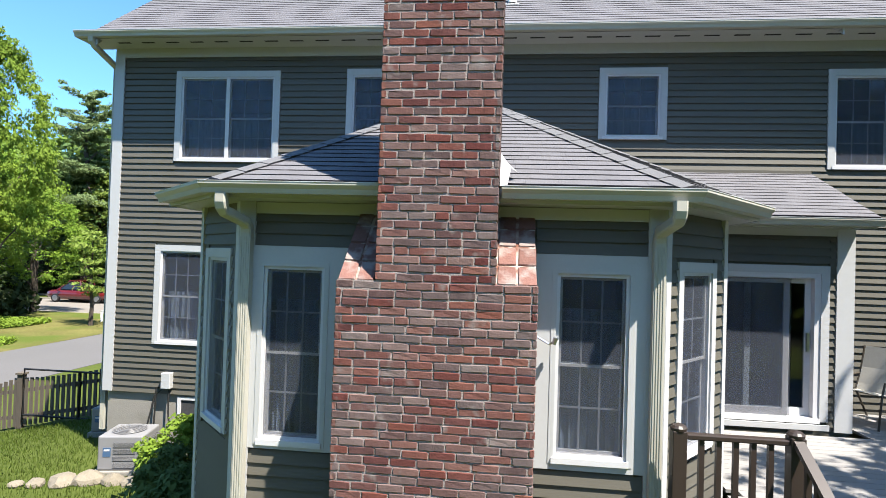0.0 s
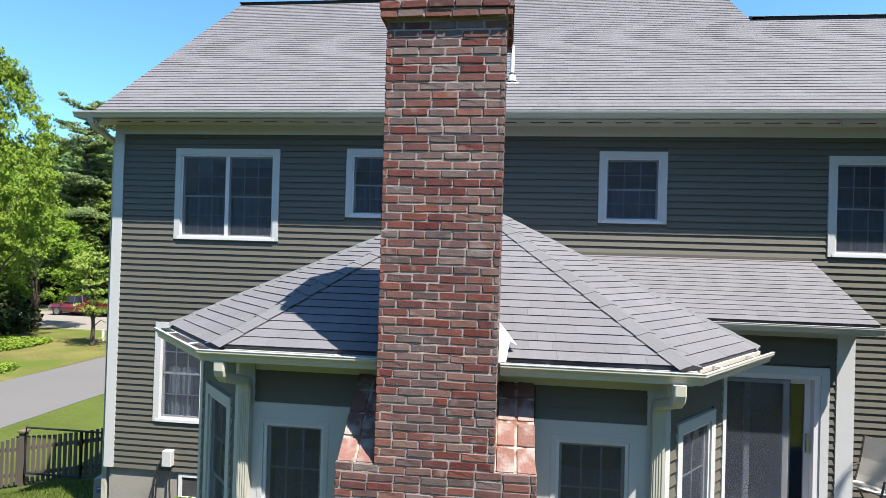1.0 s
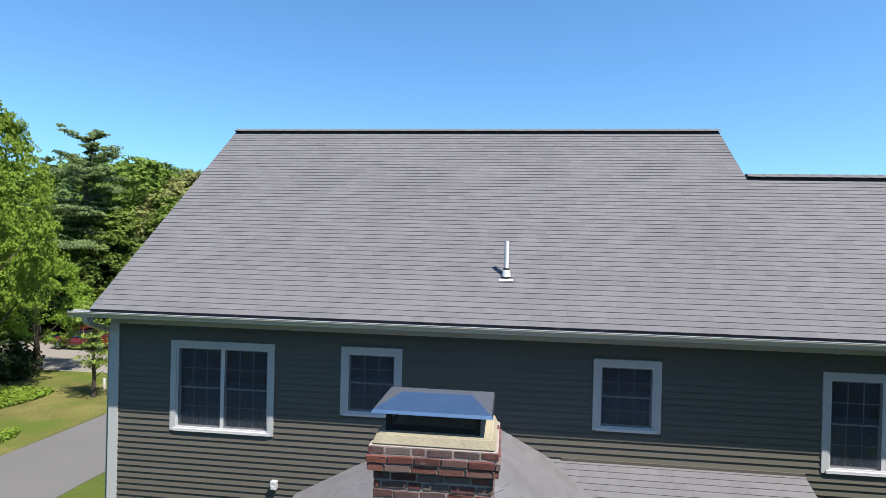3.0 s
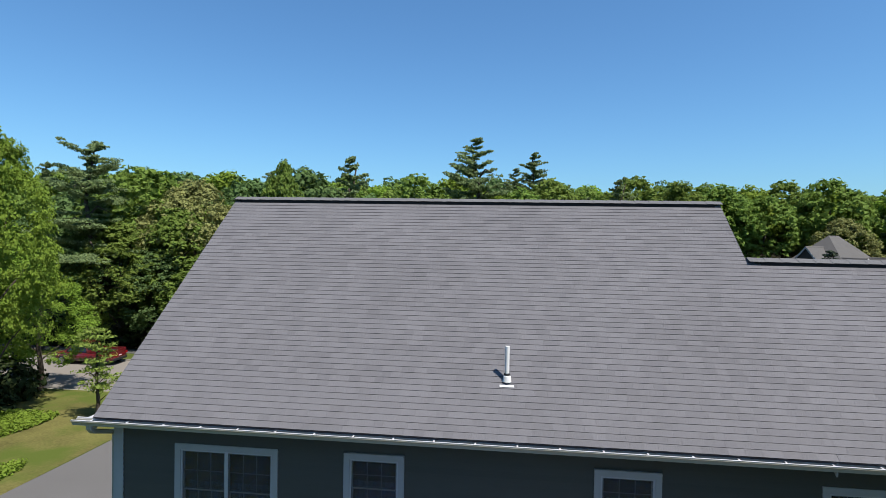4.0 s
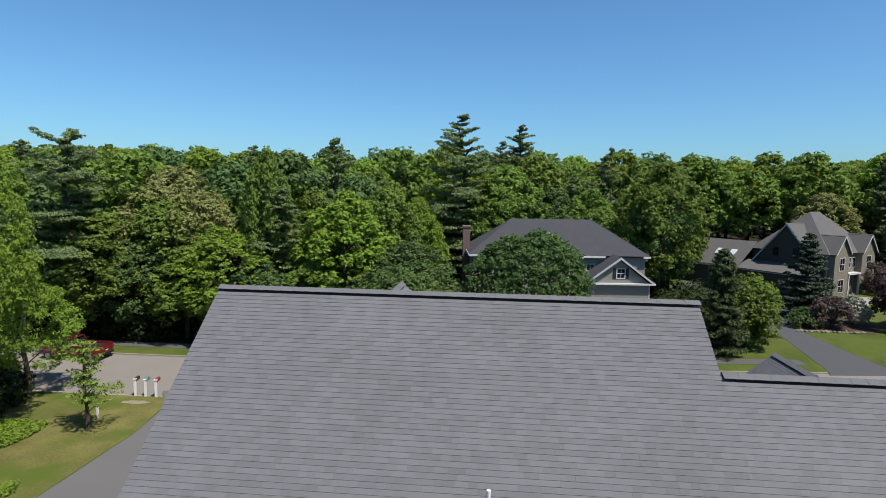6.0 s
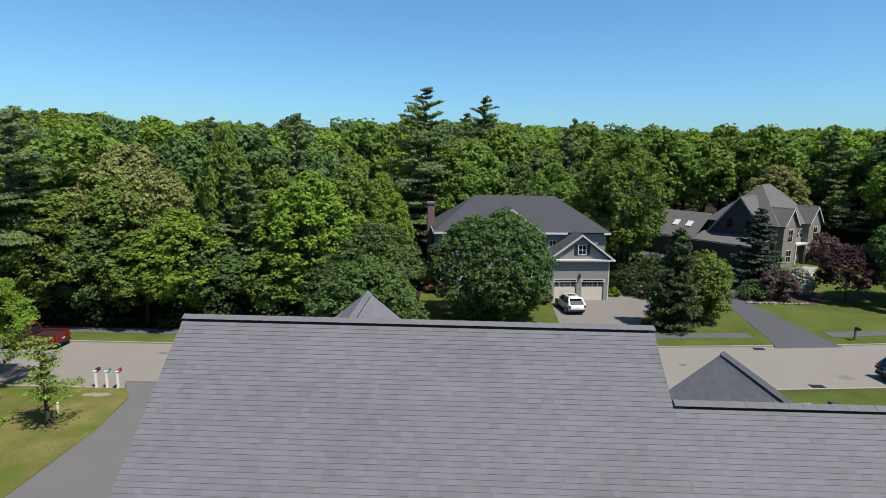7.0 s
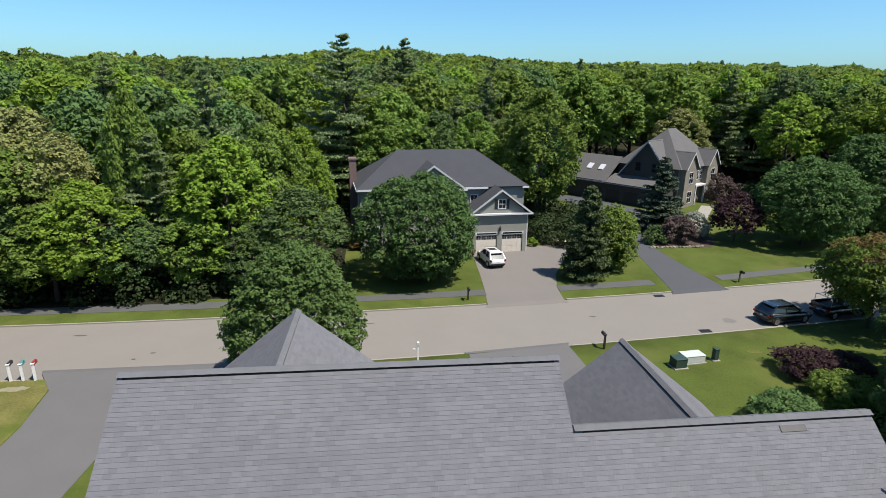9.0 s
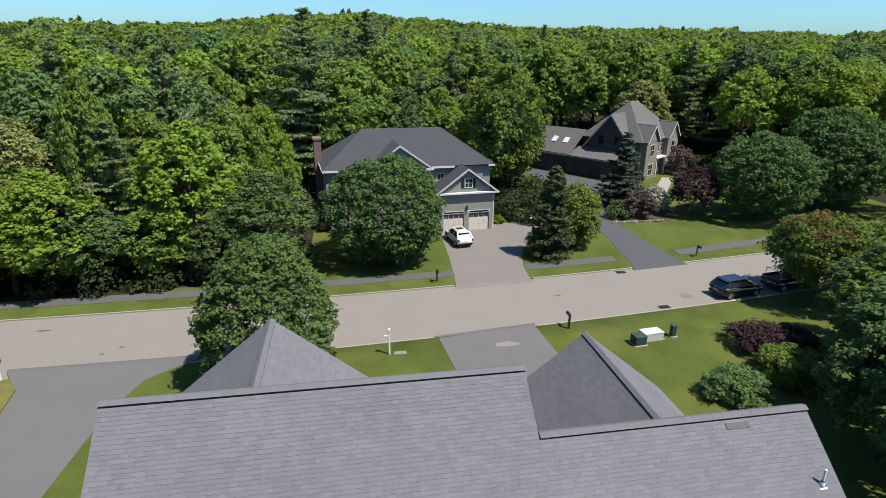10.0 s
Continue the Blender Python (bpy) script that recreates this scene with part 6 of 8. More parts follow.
for k, o in ((0, 0.040), (1, 0.048), (2, 0.036)):
    z = Z_TOP + k * COURSE + 0.003
    brick_courses(cap, CH0 - o, CH1 + o, z, 1, Matrix.Translation((0, CY0 - o, 0)), M_BRICK, 20 + k)
    brick_courses(cap, 0, D + 2 * o, z, 1, Matrix.Translation((CH1 + o, CY0 - o, 0)) @ Matrix.Rotation(radians(90), 4, "Z"), M_BRICK, 30 + k)
    brick_courses(cap, 0, D + 2 * o, z, 1, Matrix.Translation((CH0 - o, CY1 + o, 0)) @ Matrix.Rotation(radians(-90), 4, "Z"), M_BRICK, 40 + k)
    brick_courses(cap, 0, CH1 - CH0 + 2 * o, z, 1, Matrix.Translation((CH1 + o, CY1 + o, 0)) @ Matrix.Rotation(radians(180), 4, "Z"), M_BRICK, 50 + k)
zc = Z_TOP + 3 * COURSE
bm = bmesh.new()
v = box(bm, CH0 - 0.02, CH1 + 0.02, CY0 - 0.02, CY1 + 0.02, zc - 0.004, zc + 0.075)
for q in v[4:]:
    q.co.x += 0.035 if q.co.x < 0 else -0.035
    q.co.y += 0.035 if q.co.y < 5 else -0.035
bmesh.ops.bevel(bm, geom=bm.edges[:], offset=0.012, segments=2, affect="EDGES")
part("crown", bm, M_CROWN, chimney, "pale cement crown with stains")
zc += 0.075
cage = thing("spark_arrestor", "stainless steel spark arrestor with a mesh cage on the crown", "spark arrestor")
X0, X1, Y0, Y1 = -0.545, 0.115, 4.83, 5.30
ZB, ZT = zc - 0.004, zc + 0.16
for (x, y) in ((X0, Y0), (X1, Y0), (X0, Y1), (X1, Y1)):
    blocks("corner_post", M_DARKMETAL, cage, (x - 0.018, x + 0.018, y - 0.018, y + 0.018, ZB, ZT))
for z in (ZB, ZT - 0.02):
    for s_ in ((X0 + 0.018, X1 - 0.018, Y0 - 0.008, Y0 + 0.008), (X0 + 0.018, X1 - 0.018, Y1 - 0.008, Y1 + 0.008), (X0 - 0.008, X0 + 0.008, Y0 + 0.018, Y1 - 0.018), (X1 - 0.008, X1 + 0.008, Y0 + 0.018, Y1 - 0.018)):
        blocks("cage_rail", M_DARKMETAL, cage, (*s_, z, z + (0.045 if z < ZT - 0.1 else 0.02)))


def expanded_mesh(name, p, along, length, z0, z1, step=0.032):
    """Diamond mesh of thin strands on one side of the cage."""
    bm = bmesh.new()
    h = z1 - z0
    p, along = Vector(p), Vector(along)
    n = int(length / step)
    for d in (1, -1):
        for i in range(-int(h * 1.8 / step), n + int(h * 1.8 / step)):
            a, b = i * step, i * step + d * h * 1.6
            t0, t1 = 0.0, 1.0
            lo, hi = (a, b) if d > 0 else (b, a)
            if hi <= 0 or lo >= length:
                continue
            f = lambda u: (u - a) / (b - a)
            ts = sorted((max(0, min(1, f(0))), max(0, min(1, f(length)))))
            t0, t1 = ts if ts[1] - ts[0] > 0.02 else (0, 0)
            if t1 <= t0:
                continue
            tube(bm, [p + along * (a + (b - a) * t0) + Vector((0, 0, z0 + h * t0)), p + along * (a + (b - a) * t1) + Vector((0, 0, z0 + h * t1))], 0.0017, 4, cap=False)
    return part(name, bm, M_WIRE, cage)


expanded_mesh("wire_mesh", (X0, Y0, 0), (1, 0, 0), X1 - X0, ZB + 0.04, ZT)
expanded_mesh("wire_mesh", (X0, Y1, 0), (1, 0, 0), X1 - X0, ZB + 0.04, ZT)
expanded_mesh("wire_mesh", (X0, Y0, 0), (0, 1, 0), Y1 - Y0, ZB + 0.04, ZT)
expanded_mesh("wire_mesh", (X1, Y0, 0), (0, 1, 0), Y1 - Y0, ZB + 0.04, ZT)
blocks("flue", mat("clay_flue", (0.114, 0.074, 0.051, 1), 0.9, vary=0.2), cage, (X0 + 0.12, X0 + 0.15, Y0 + 0.1, Y1 - 0.1, ZB, ZB + 0.07), (X1 - 0.15, X1 - 0.12, Y0 + 0.1, Y1 - 0.1, ZB, ZB + 0.07), (X0 + 0.15, X1 - 0.15, Y0 + 0.1, Y0 + 0.13, ZB, ZB + 0.07), (X0 + 0.15, X1 - 0.15, Y1 - 0.13, Y1 - 0.1, ZB, ZB + 0.07))
bm = bmesh.new()
o = 0.11
lo = [bm.verts.new(p) for p in ((X0 - o, Y0 - o, ZT - 0.012), (X1 + o, Y0 - o, ZT - 0.012), (X1 + o, Y1 + o, ZT - 0.012), (X0 - o, Y1 + o, ZT - 0.012))]
mid = [bm.verts.new(p) for p in ((X0 - o + 0.01, Y0 - o + 0.01, ZT + 0.012), (X1 + o - 0.01, Y0 - o + 0.01, ZT + 0.012), (X1 + o - 0.01, Y1 + o - 0.01, ZT + 0.012), (X0 - o + 0.01, Y1 + o - 0.01, ZT + 0.012))]
hi = [bm.verts.new(p) for p in ((X0 + 0.06, (Y0 + Y1) / 2 - 0.04, ZT + 0.075), (X1 - 0.06, (Y0 + Y1) / 2 - 0.04, ZT + 0.075), (X1 - 0.06, (Y0 + Y1) / 2 + 0.04, ZT + 0.075), (X0 + 0.06, (Y0 + Y1) / 2 + 0.04, ZT + 0.075))]
for r0, r1 in ((lo, mid), (mid, hi)):
    for i in range(4):
        bm.faces.new((r0[i], r0[(i + 1) % 4], r1[(i + 1) % 4], r1[i]))
bm.faces.new(hi)
bm.faces.new(lo[::-1])
part("lid", bm, M_STEEL, cage, "bright folded steel lid")
# bent flashing beside the shaft on the bay roof
bm = bmesh.new()
pts = [(CH1 + 0.004, 4.98, 4.02), (CH1 + 0.06, 4.97, 4.03), (CH1 + 0.085, 5.06, 4.17), (CH1 + 0.14, 5.10, 4.14), (CH1 + 0.05, 5.2, 4.24), (CH1 + 0.004, 5.16, 4.30)]
vs = [bm.verts.new(p) for p in pts] + [bm.verts.new((p[0], p[1] + 0.004, p[2] - 0.004)) for p in pts]
bm.faces.new(vs[:6]), bm.faces.new(vs[:5:-1])
for i in range(6):
    bm.faces.new((vs[i], vs[6 + i], vs[6 + (i + 1) % 6], vs[(i + 1) % 6]))
tagged(part("flashing", bm, M_LEAD), "bent pale metal flashing against the chimney", "flashing")

# ---- roof pieces of the near roofs ----
for i, c in enumerate(faces_):
    shingle_face(c, bay_roof, M_ROOF, 0.118, 0.86, seed=100 + i, single=lambda k, i=i: i in (1, 2, 3))
for i in (1, 2, 3, 4):
    foot = Vector((*eave[i], G_Z))
    along = (AP - foot).normalized()
    across = along.cross(Vector((0, 0, 1))).normalized()
    above = across.cross(along)
    falls = []
    for c in (faces_[i - 1], faces_[i]):
        n_ = (c[1] - c[0]).cross(c[-1] - c[0]).normalized()
        falls.append(abs(n_.dot(across)) / abs(n_.dot(above)))
    ridge_caps(bay_roof, foot + Vector((0, 0, 0.002)), AP + Vector((0, 0, 0.002)), M_RIDGE, 0.22, 0.125, name="hip_cap", fall=sum(falls) / 2)
ridge_caps(bay_roof, ridge_end + Vector((0, 0, 0.015)), AP + Vector((0, 0, 0.015)), M_RIDGE, 0.24, 0.145)
shingle_face(ext_face, ext_roof, M_ROOF, 0.118, 0.86, seed=120)
blocks("wall_flashing", M_SIDING, ext, (1.2, 4.72, WALL_Y - 0.045, WALL_Y - 0.012, ET_Z - 0.01, ET_Z + 0.035))
main_face = [(XE0, EAVE_Y, EAVE_Z), (XE1, EAVE_Y, EAVE_Z), (XE1, RIDGE_Y, RIDGE_Z), (XE0, RIDGE_Y, RIDGE_Z)]
low_face = [(XE1, EAVE_Y, EAVE_Z), (XR, EAVE_Y, EAVE_Z), (XR, RIDGE2_Y, RIDGE2_Z), (XE1, RIDGE2_Y, RIDGE2_Z)]
shingle_face(main_face, roof, M_ROOF, 0.118, 0.95, seed=130, single=lambda k: 2 <= k < 26, limit=300)
shingle_face(low_face, roof, M_ROOF, 0.118, 0.95, seed=131, single=lambda k: False)
ridge_caps(roof, (XE0, RIDGE_Y, RIDGE_Z + 0.01), (XE1, RIDGE_Y, RIDGE_Z + 0.01), M_RIDGE, 0.30, 0.16, vent=True, fall=0.42)
ridge_caps(roof, (XE1 + 0.02, RIDGE2_Y, RIDGE2_Z + 0.01), (XR, RIDGE2_Y, RIDGE2_Z + 0.01), M_RIDGE, 0.30, 0.16, vent=True, fall=0.42)
for (gx, gz, gy, hh, y0, sd) in ((FG_X, FG_Z, FG_Y, h, 13.6, 140), (GG_X, GG_Z, GG_Y, h2, 13.0, 144)):
    shingle_face([(gx - hh, gy, gz - PITCH * hh), (gx - hh, y0, gz - PITCH * hh), (gx, y0, gz), (gx, gy, gz)], roof, M_ROOF, 0.118, 0.95, seed=sd, single=lambda k: False)
    shingle_face([(gx + hh, y0, gz - PITCH * hh), (gx + hh, gy, gz - PITCH * hh), (gx, gy, gz), (gx, y0, gz)], roof, M_ROOF, 0.118, 0.95, seed=sd + 1, single=lambda k: False)
    ridge_caps(roof, (gx, y0, gz + 0.01), (gx, gy, gz + 0.01), M_RIDGE, 0.24, 0.15, vent=True)
    blocks("ridge_vent", M_VENT, roof, (gx - 0.145, gx + 0.145, y0 + 0.4, gy - 0.3, gz - 0.11, gz - 0.05))
    for sx in (-1, 1):
        gable_pts = [(gx + sx * hh, gy - 0.03, gz - PITCH * hh - 0.02), (gx, gy - 0.03, gz - 0.02), (gx, gy - 0.03, gz - 0.2), (gx + sx * hh, gy - 0.03, gz - PITCH * hh - 0.2)]
        v = gable_pts + [(a, b + 0.025, c) for a, b, c in gable_pts]
        raw("rake_board", v, [(0, 1, 2, 3), (7, 6, 5, 4), (0, 4, 5, 1), (1, 5, 6, 2), (2, 6, 7, 3), (3, 7, 4, 0)], M_TRIM, house)


def roof_z(y):
    return EAVE_Z + PITCH * (y - EAVE_Y)


def vent_pipe(x, y, height, label):
    t = thing("vent_pipe", label, "vent pipe", (x, y, roof_z(y)))
    tilt = Matrix.Rotation(math.atan(PITCH), 4, "X")
    bm = bmesh.new()
    tube(bm, [(0, 0, -0.05), (0, 0, height)], 0.036, 14)
    part("pipe", bm, M_PVC, t, smooth=False)
    blocks("flange", M_LEAD, t, (-0.115, 0.115, -0.125, -0.085, 0.012, 0.022), m=tilt)
    bm = bmesh.new()
    tube(bm, [(0, 0, 0), (0, 0, 0.09), (0, 0, 0.11)], [0.075, 0.062, 0.045], 14)
    part("boot", bm, M_PVC, t)
    bm = bmesh.new()
    tube(bm, [(0, 0, 0.105), (0, 0, 0.14)], [0.054, 0.044], 14)
    part("collar", bm, M_RUBBER, t)
    return t


vent_pipe(0.28, 9.93, 0.58, "white plumbing vent pipe standing on the shingle roof")
vent_pipe(12.55, 10.75, 0.5, "white plumbing vent pipe near the roof's end")
rv = thing("roof_vent", "flat dark grey vent patch set in the shingles", "roof vent", (10.75, 12.13, roof_z(12.13)))
blocks("patch", M_DARKMETAL, rv, (-0.36, 0.36, -0.085, 0.085, 0.012, 0.03), m=Matrix.Rotation(math.atan(PITCH), 4, "X"))


def downspout(name, label, pts, parent):
    """A ribbed rectangular downspout along a bent line."""
    bm = bmesh.new()
    rings, side = [], Vector((1, 0, 0))
    pts = [Vector(p) for p in pts]
    for i, p in enumerate(pts):
        d = (pts[min(i + 1, len(pts) - 1)] - pts[max(i - 1, 0)]).normalized()
        a = (side - d * side.dot(d)).normalized()
        b = d.cross(a)
        rings.append([bm.verts.new(p + a * u * 0.046 + b * w * 0.038) for u, w in ((-1, -0.7), (-0.75, -1), (0.75, -1), (1, -0.7), (1, 0.7), (0.75, 1), (-0.75, 1), (-1, 0.7))])
    for r0, r1 in zip(rings, rings[1:]):
        for k in range(8):
            bm.faces.new((r0[k], r0[(k + 1) % 8], r1[(k + 1) % 8], r1[k]))
    bm.faces.new(rings[0][::-1])
    bm.faces.new(rings[-1])
    return part(name, bm, M_GUTTER, parent, label, smooth=False)


def spout_down(parent, x, y, z0, z1):
    d = blocks("downspout", M_GUTTER, parent, (x - 0.045, x + 0.045, y - 0.035, y + 0.035, z0, z1), label="almond ribbed downspout")
    for i in (-0.03, -0.01, 0.01, 0.03):
        blocks("rib", M_GUTTER, d, (x + i - 0.004, x + i + 0.004, y - 0.041, y - 0.0351, z0, z1))
    return d


gy = eave[2][1] - 0.06
downspout("downspout_elbow", "almond gutter elbow", [(-1.93, gy, 3.93), (-1.93, gy, 3.86), (-1.93, gy + 0.012, 3.825), (-1.93, gy + 0.05, 3.79), (-1.85, BY - 0.12, 3.72), (-1.85, BY - 0.085, 3.68), (-1.85, BY - 0.075, 3.63), (-1.85, BY - 0.075, 3.55)], bay)
spout_down(bay, -1.85, BY - 0.075, 0.3, 3.6)
downspout("downspout_elbow", "almond gutter elbow", [(1.53, gy, 3.93), (1.53, gy, 3.86), (1.53, gy + 0.012, 3.825), (1.53, gy + 0.05, 3.79), (1.47, BY - 0.12, 3.72), (1.47, BY - 0.085, 3.68), (1.47, BY - 0.075, 3.63), (1.47, BY - 0.075, 3.55)], bay)
spout_down(bay, 1.47, BY - 0.075, 0.3, 3.6)
downspout("downspout_elbow", "almond gutter elbow", [(XL - 0.09, 9.06, 6.86), (XL - 0.09, 9.07, 6.80), (XL - 0.08, 9.12, 6.74), (XL - 0.07, 9.52, 6.60), (XL - 0.07, WALL_Y + 0.06, 6.56), (XL - 0.07, WALL_Y + 0.08, 6.5)], house)
spout_down(house, XL - 0.07, WALL_Y + 0.08, 0.4, 6.5)

# sliding door
sd = new("sliding_door")
sd["label"] = "white two-panel sliding glass door, closed"
sd.parent = ext
blocks("casing", M_TRIM, sd, (2.9, 3.0, -0.035, 0.02, 1.56, 3.52), (4.27, 4.37, -0.035, 0.02, 1.56, 3.52), (3.0, 4.27, -0.035, 0.02, 3.42, 3.52), m=EXT)
blocks("door_frame", M_WHITE, sd, (2.76, 3.03, -0.02, 0.12, 1.6, 3.42), (4.2, 4.27, -0.02, 0.12, 1.6, 3.42), (3.03, 4.2, -0.02, 0.12, 3.36, 3.42), (2.76, 4.27, -0.05, 0.12, 1.54, 1.6), m=EXT)
for a, b, v in ((3.03, 3.92, 0.02), (3.40, 4.2, 0.07)):
    pn = blocks("door_panel", M_WHITE, sd, (a, a + 0.07, v, v + 0.04, 1.6, 3.36), (b - 0.07, b, v, v + 0.04, 1.6, 3.36), (a + 0.07, b - 0.07, v, v + 0.04, 3.29, 3.36), (a + 0.07, b - 0.07, v, v + 0.04, 1.6, 1.70), m=EXT)
    g = blocks("pane", M_GLASS, pn, (a + 0.07, b - 0.07, v + 0.015, v + 0.021, 1.70, 3.29), m=EXT)
    g.visible_shadow = False
blocks("insect_screen", M_SCREEN, sd, (3.04, 3.93, 0.004, 0.007, 1.61, 3.35), m=EXT)
blocks("door_handle", M_STEEL, sd, (4.14, 4.17, 0.03, 0.07, 2.42, 2.66), m=EXT)
blocks("threshold", M_TRIM, sd, (2.9, 4.37, -0.075, -0.052, 1.46, 1.53), m=EXT)

# ---- deck ----
deck = thing("deck", "pale grey board deck behind the house", "deck")
DZ = 1.42
yy = 5.0
while yy < 9.45:
    x0 = 1.60 + max(0.0, yy - 5.25) if yy < 6.2 else 2.38
    if yy < 5.3:
        x0 = 1.55
    if yy > 8.22:
        x0 = 4.82
    blocks("board", M_DECK, deck, (x0, 10.4, yy, yy + 0.135, DZ - 0.03, DZ))
    yy += 0.141
blocks("frame", M_RAIL, deck, (1.55, 10.4, 4.96, 5.0, DZ - 0.26, DZ - 0.002), (10.36, 10.4, 5.0, 9.5, DZ - 0.26, DZ - 0.032))
for x in (1.62, 4.2, 7.2, 10.2):
    blocks("footing_post", M_RAIL, deck, (x - 0.06, x + 0.06, 5.05, 5.17, ground_z(x, 5) - 0.2, DZ - 0.26))


def newel(parent, x, y, z0, z1):
    p = blocks("post", M_RAIL, parent, (x - 0.05, x + 0.05, y - 0.05, y + 0.05, z0, z1), bevel=0.006)
    bm = bmesh.new()
    tube(bm, [(x, y, z1 - 0.002), (x, y, z1 + 0.018), (x, y, z1 + 0.036), (x, y, z1 + 0.048)], [0.058, 0.060, 0.045, 0.012], 12)
    part("post_cap", bm, M_RAIL, p)


rail = thing("deck_railing", "dark brown painted railing with square balusters", "railing")
newel(rail, 1.58, 5.05, DZ, DZ + 0.86)
newel(rail, 2.38, 5.05, DZ, DZ + 0.86)
blocks("top_rail", M_RAIL, rail, (1.63, 2.33, 5.015, 5.085, DZ + 0.80, DZ + 0.84), label="dark top rail", bevel=0.008)
blocks("bottom_rail", M_RAIL, rail, (1.63, 2.33, 5.03, 5.07, DZ + 0.08, DZ + 0.12))
for i in range(5):
    x = 1.74 + i * 0.118
    blocks("baluster", M_RAIL, rail, (x - 0.018, x + 0.018, 5.032, 5.068, DZ + 0.12, DZ + 0.80))
stair = thing("deck_stairs", "wooden stairs from the deck down to the lawn", "stairs")
for i in range(7):
    y1 = 4.96 - i * 0.26
    blocks("tread", M_DECK, stair, (2.45, 3.75, y1 - 0.28, y1, DZ - 0.17 * (i + 1) - 0.03, DZ - 0.17 * (i + 1)))
    blocks("riser", M_RAIL, stair, (2.45, 3.75, y1 - 0.02, y1 - 0.002, DZ - 0.17 * (i + 1), DZ - 0.17 * i - 0.031))
srail = thing("stair_railing", "dark brown sloping stair railing", "railing")
newel(srail, 2.38, 3.22, 0.25, 0.25 + 1.0)
v = [(2.345, 5.0, DZ + 0.80), (2.415, 5.0, DZ + 0.80), (2.415, 3.25, 1.12), (2.345, 3.25, 1.12)]
v += [(a, b, c + 0.045) for a, b, c in v]
raw("handrail", v, [(3, 2, 1, 0), (4, 5, 6, 7), (0, 1, 5, 4), (1, 2, 6, 5), (2, 3, 7, 6), (3, 0, 4, 7)], M_RAIL, srail)
for i in range(13):
    y = 4.88 - i * 0.125
    zt = DZ + 0.80 - (5.0 - y) * (DZ + 0.80 - 1.12) / 1.75
    blocks("baluster", M_RAIL, srail, (2.362, 2.398, y - 0.018, y + 0.018, zt - 0.72, zt))


def sling_chair(x, y, rz):
    c = thing("patio_chair", "patio chair with a pale sling seat and tan metal frame", "chair", (x, y, DZ), rz, group="chairs on the deck")
    for sx in (-0.27, 0.27):
        bm = bmesh.new()
        tube(bm, [(sx, -0.30, 0.0), (sx, -0.24, 0.42), (sx, -0.18, 0.60), (sx, 0.24, 0.62)], 0.014, 8)
        part("arm_leg", bm, M_CHAIR, c)
        bm = bmesh.new()
        tube(bm, [(sx, 0.42, 0.0), (sx, 0.16, 0.38), (sx, -0.26, 0.44)], 0.014, 8)
        part("leg", bm, M_CHAIR, c)
        bm = bmesh.new()
        tube(bm, [(sx, 0.14, 0.38), (sx, 0.26, 0.66), (sx, 0.34, 1.0)], 0.014, 8)
        part("back_frame", bm, M_CHAIR, c)
    bm = bmesh.new()
    rows = [(-0.27, 0.44), (-0.05, 0.40), (0.14, 0.39), (0.18, 0.48), (0.26, 0.70), (0.34, 0.99)]
    a = [[bm.verts.new((sx, y_, z_ + dz)) for y_, z_ in rows] for sx in (-0.255, 0.255) for dz in (0.0, 0.012)]
    for k in range(5):
        bm.faces.new((a[1][k], a[1][k + 1], a[3][k + 1], a[3][k]))
        bm.faces.new((a[0][k], a[2][k], a[2][k + 1], a[0][k + 1]))
        bm.faces.new((a[0][k], a[0][k + 1], a[1][k + 1], a[1][k]))
        bm.faces.new((a[2][k], a[3][k], a[3][k + 1], a[2][k + 1]))
    part("sling", bm, M_SLING, c, "pale woven sling")
    return c


M_CHAIR = mat("tan_frame_metal", (0.057, 0.048, 0.037, 1), 0.4, metal=0.3, vary=0.1)
M_SLING = mat("pale_sling", (0.353, 0.342, 0.313, 1), 0.8, vary=0.06, scale=20)
sling_chair(5.25, 9.0, -60)
sling_chair(5.75, 8.75, -35)

# ---- side yard ----
ac = thing("air_conditioner", "pale grey air conditioner unit on a concrete pad", "air conditioner", (-5.42, 8.95, 0.10), 12)
M_AC = mat("grey_enamel", (0.171, 0.171, 0.177, 1), 0.45, vary=0.05)
M_GRILLE2 = mat("dark_grille", (0.079, 0.079, 0.083, 1), 0.6, vary=0.1)
blocks("pad", M_CONCRETE, ac, (-0.46, 0.46, -0.46, 0.46, -0.12, 0.05), bevel=0.01)
blocks("body", M_AC, ac, (-0.40, 0.40, -0.40, 0.40, 0.05, 0.66), bevel=0.03)
for side in range(4):
    mm = Matrix.Rotation(radians(90 * side), 4, "Z")
    for j in range(4):
        gr = blocks("louvre_panel", M_GRILLE2, ac, (-0.12, 0.28, -0.407, -0.401, 0.10 + 0.12 * j, 0.19 + 0.12 * j), m=mm)
        for s_ in range(5):
            blocks("slat", M_AC, gr, (-0.12, 0.28, -0.411, -0.4072, 0.108 + 0.12 * j + 0.017 * s_, 0.116 + 0.12 * j + 0.017 * s_), m=mm)
bm = bmesh.new()
tube(bm, [(0, 0, 0.655), (0, 0, 0.675)], [0.30, 0.28], 24)
part("fan_guard", bm, M_GRILLE2, ac)
for r_ in (0.1, 0.17, 0.24, 0.3):
    bm = bmesh.new()
    tube(bm, [(r_ * math.cos(t), r_ * math.sin(t), 0.685) for t in (2 * math.pi * k / 24 for k in range(25))], 0.006, 5, cap=False)
    part("guard_ring", bm, M_AC, ac)
M_LABEL = mat("blue_sticker", (0.045, 0.091, 0.171, 1), 0.5, vary=0.1)
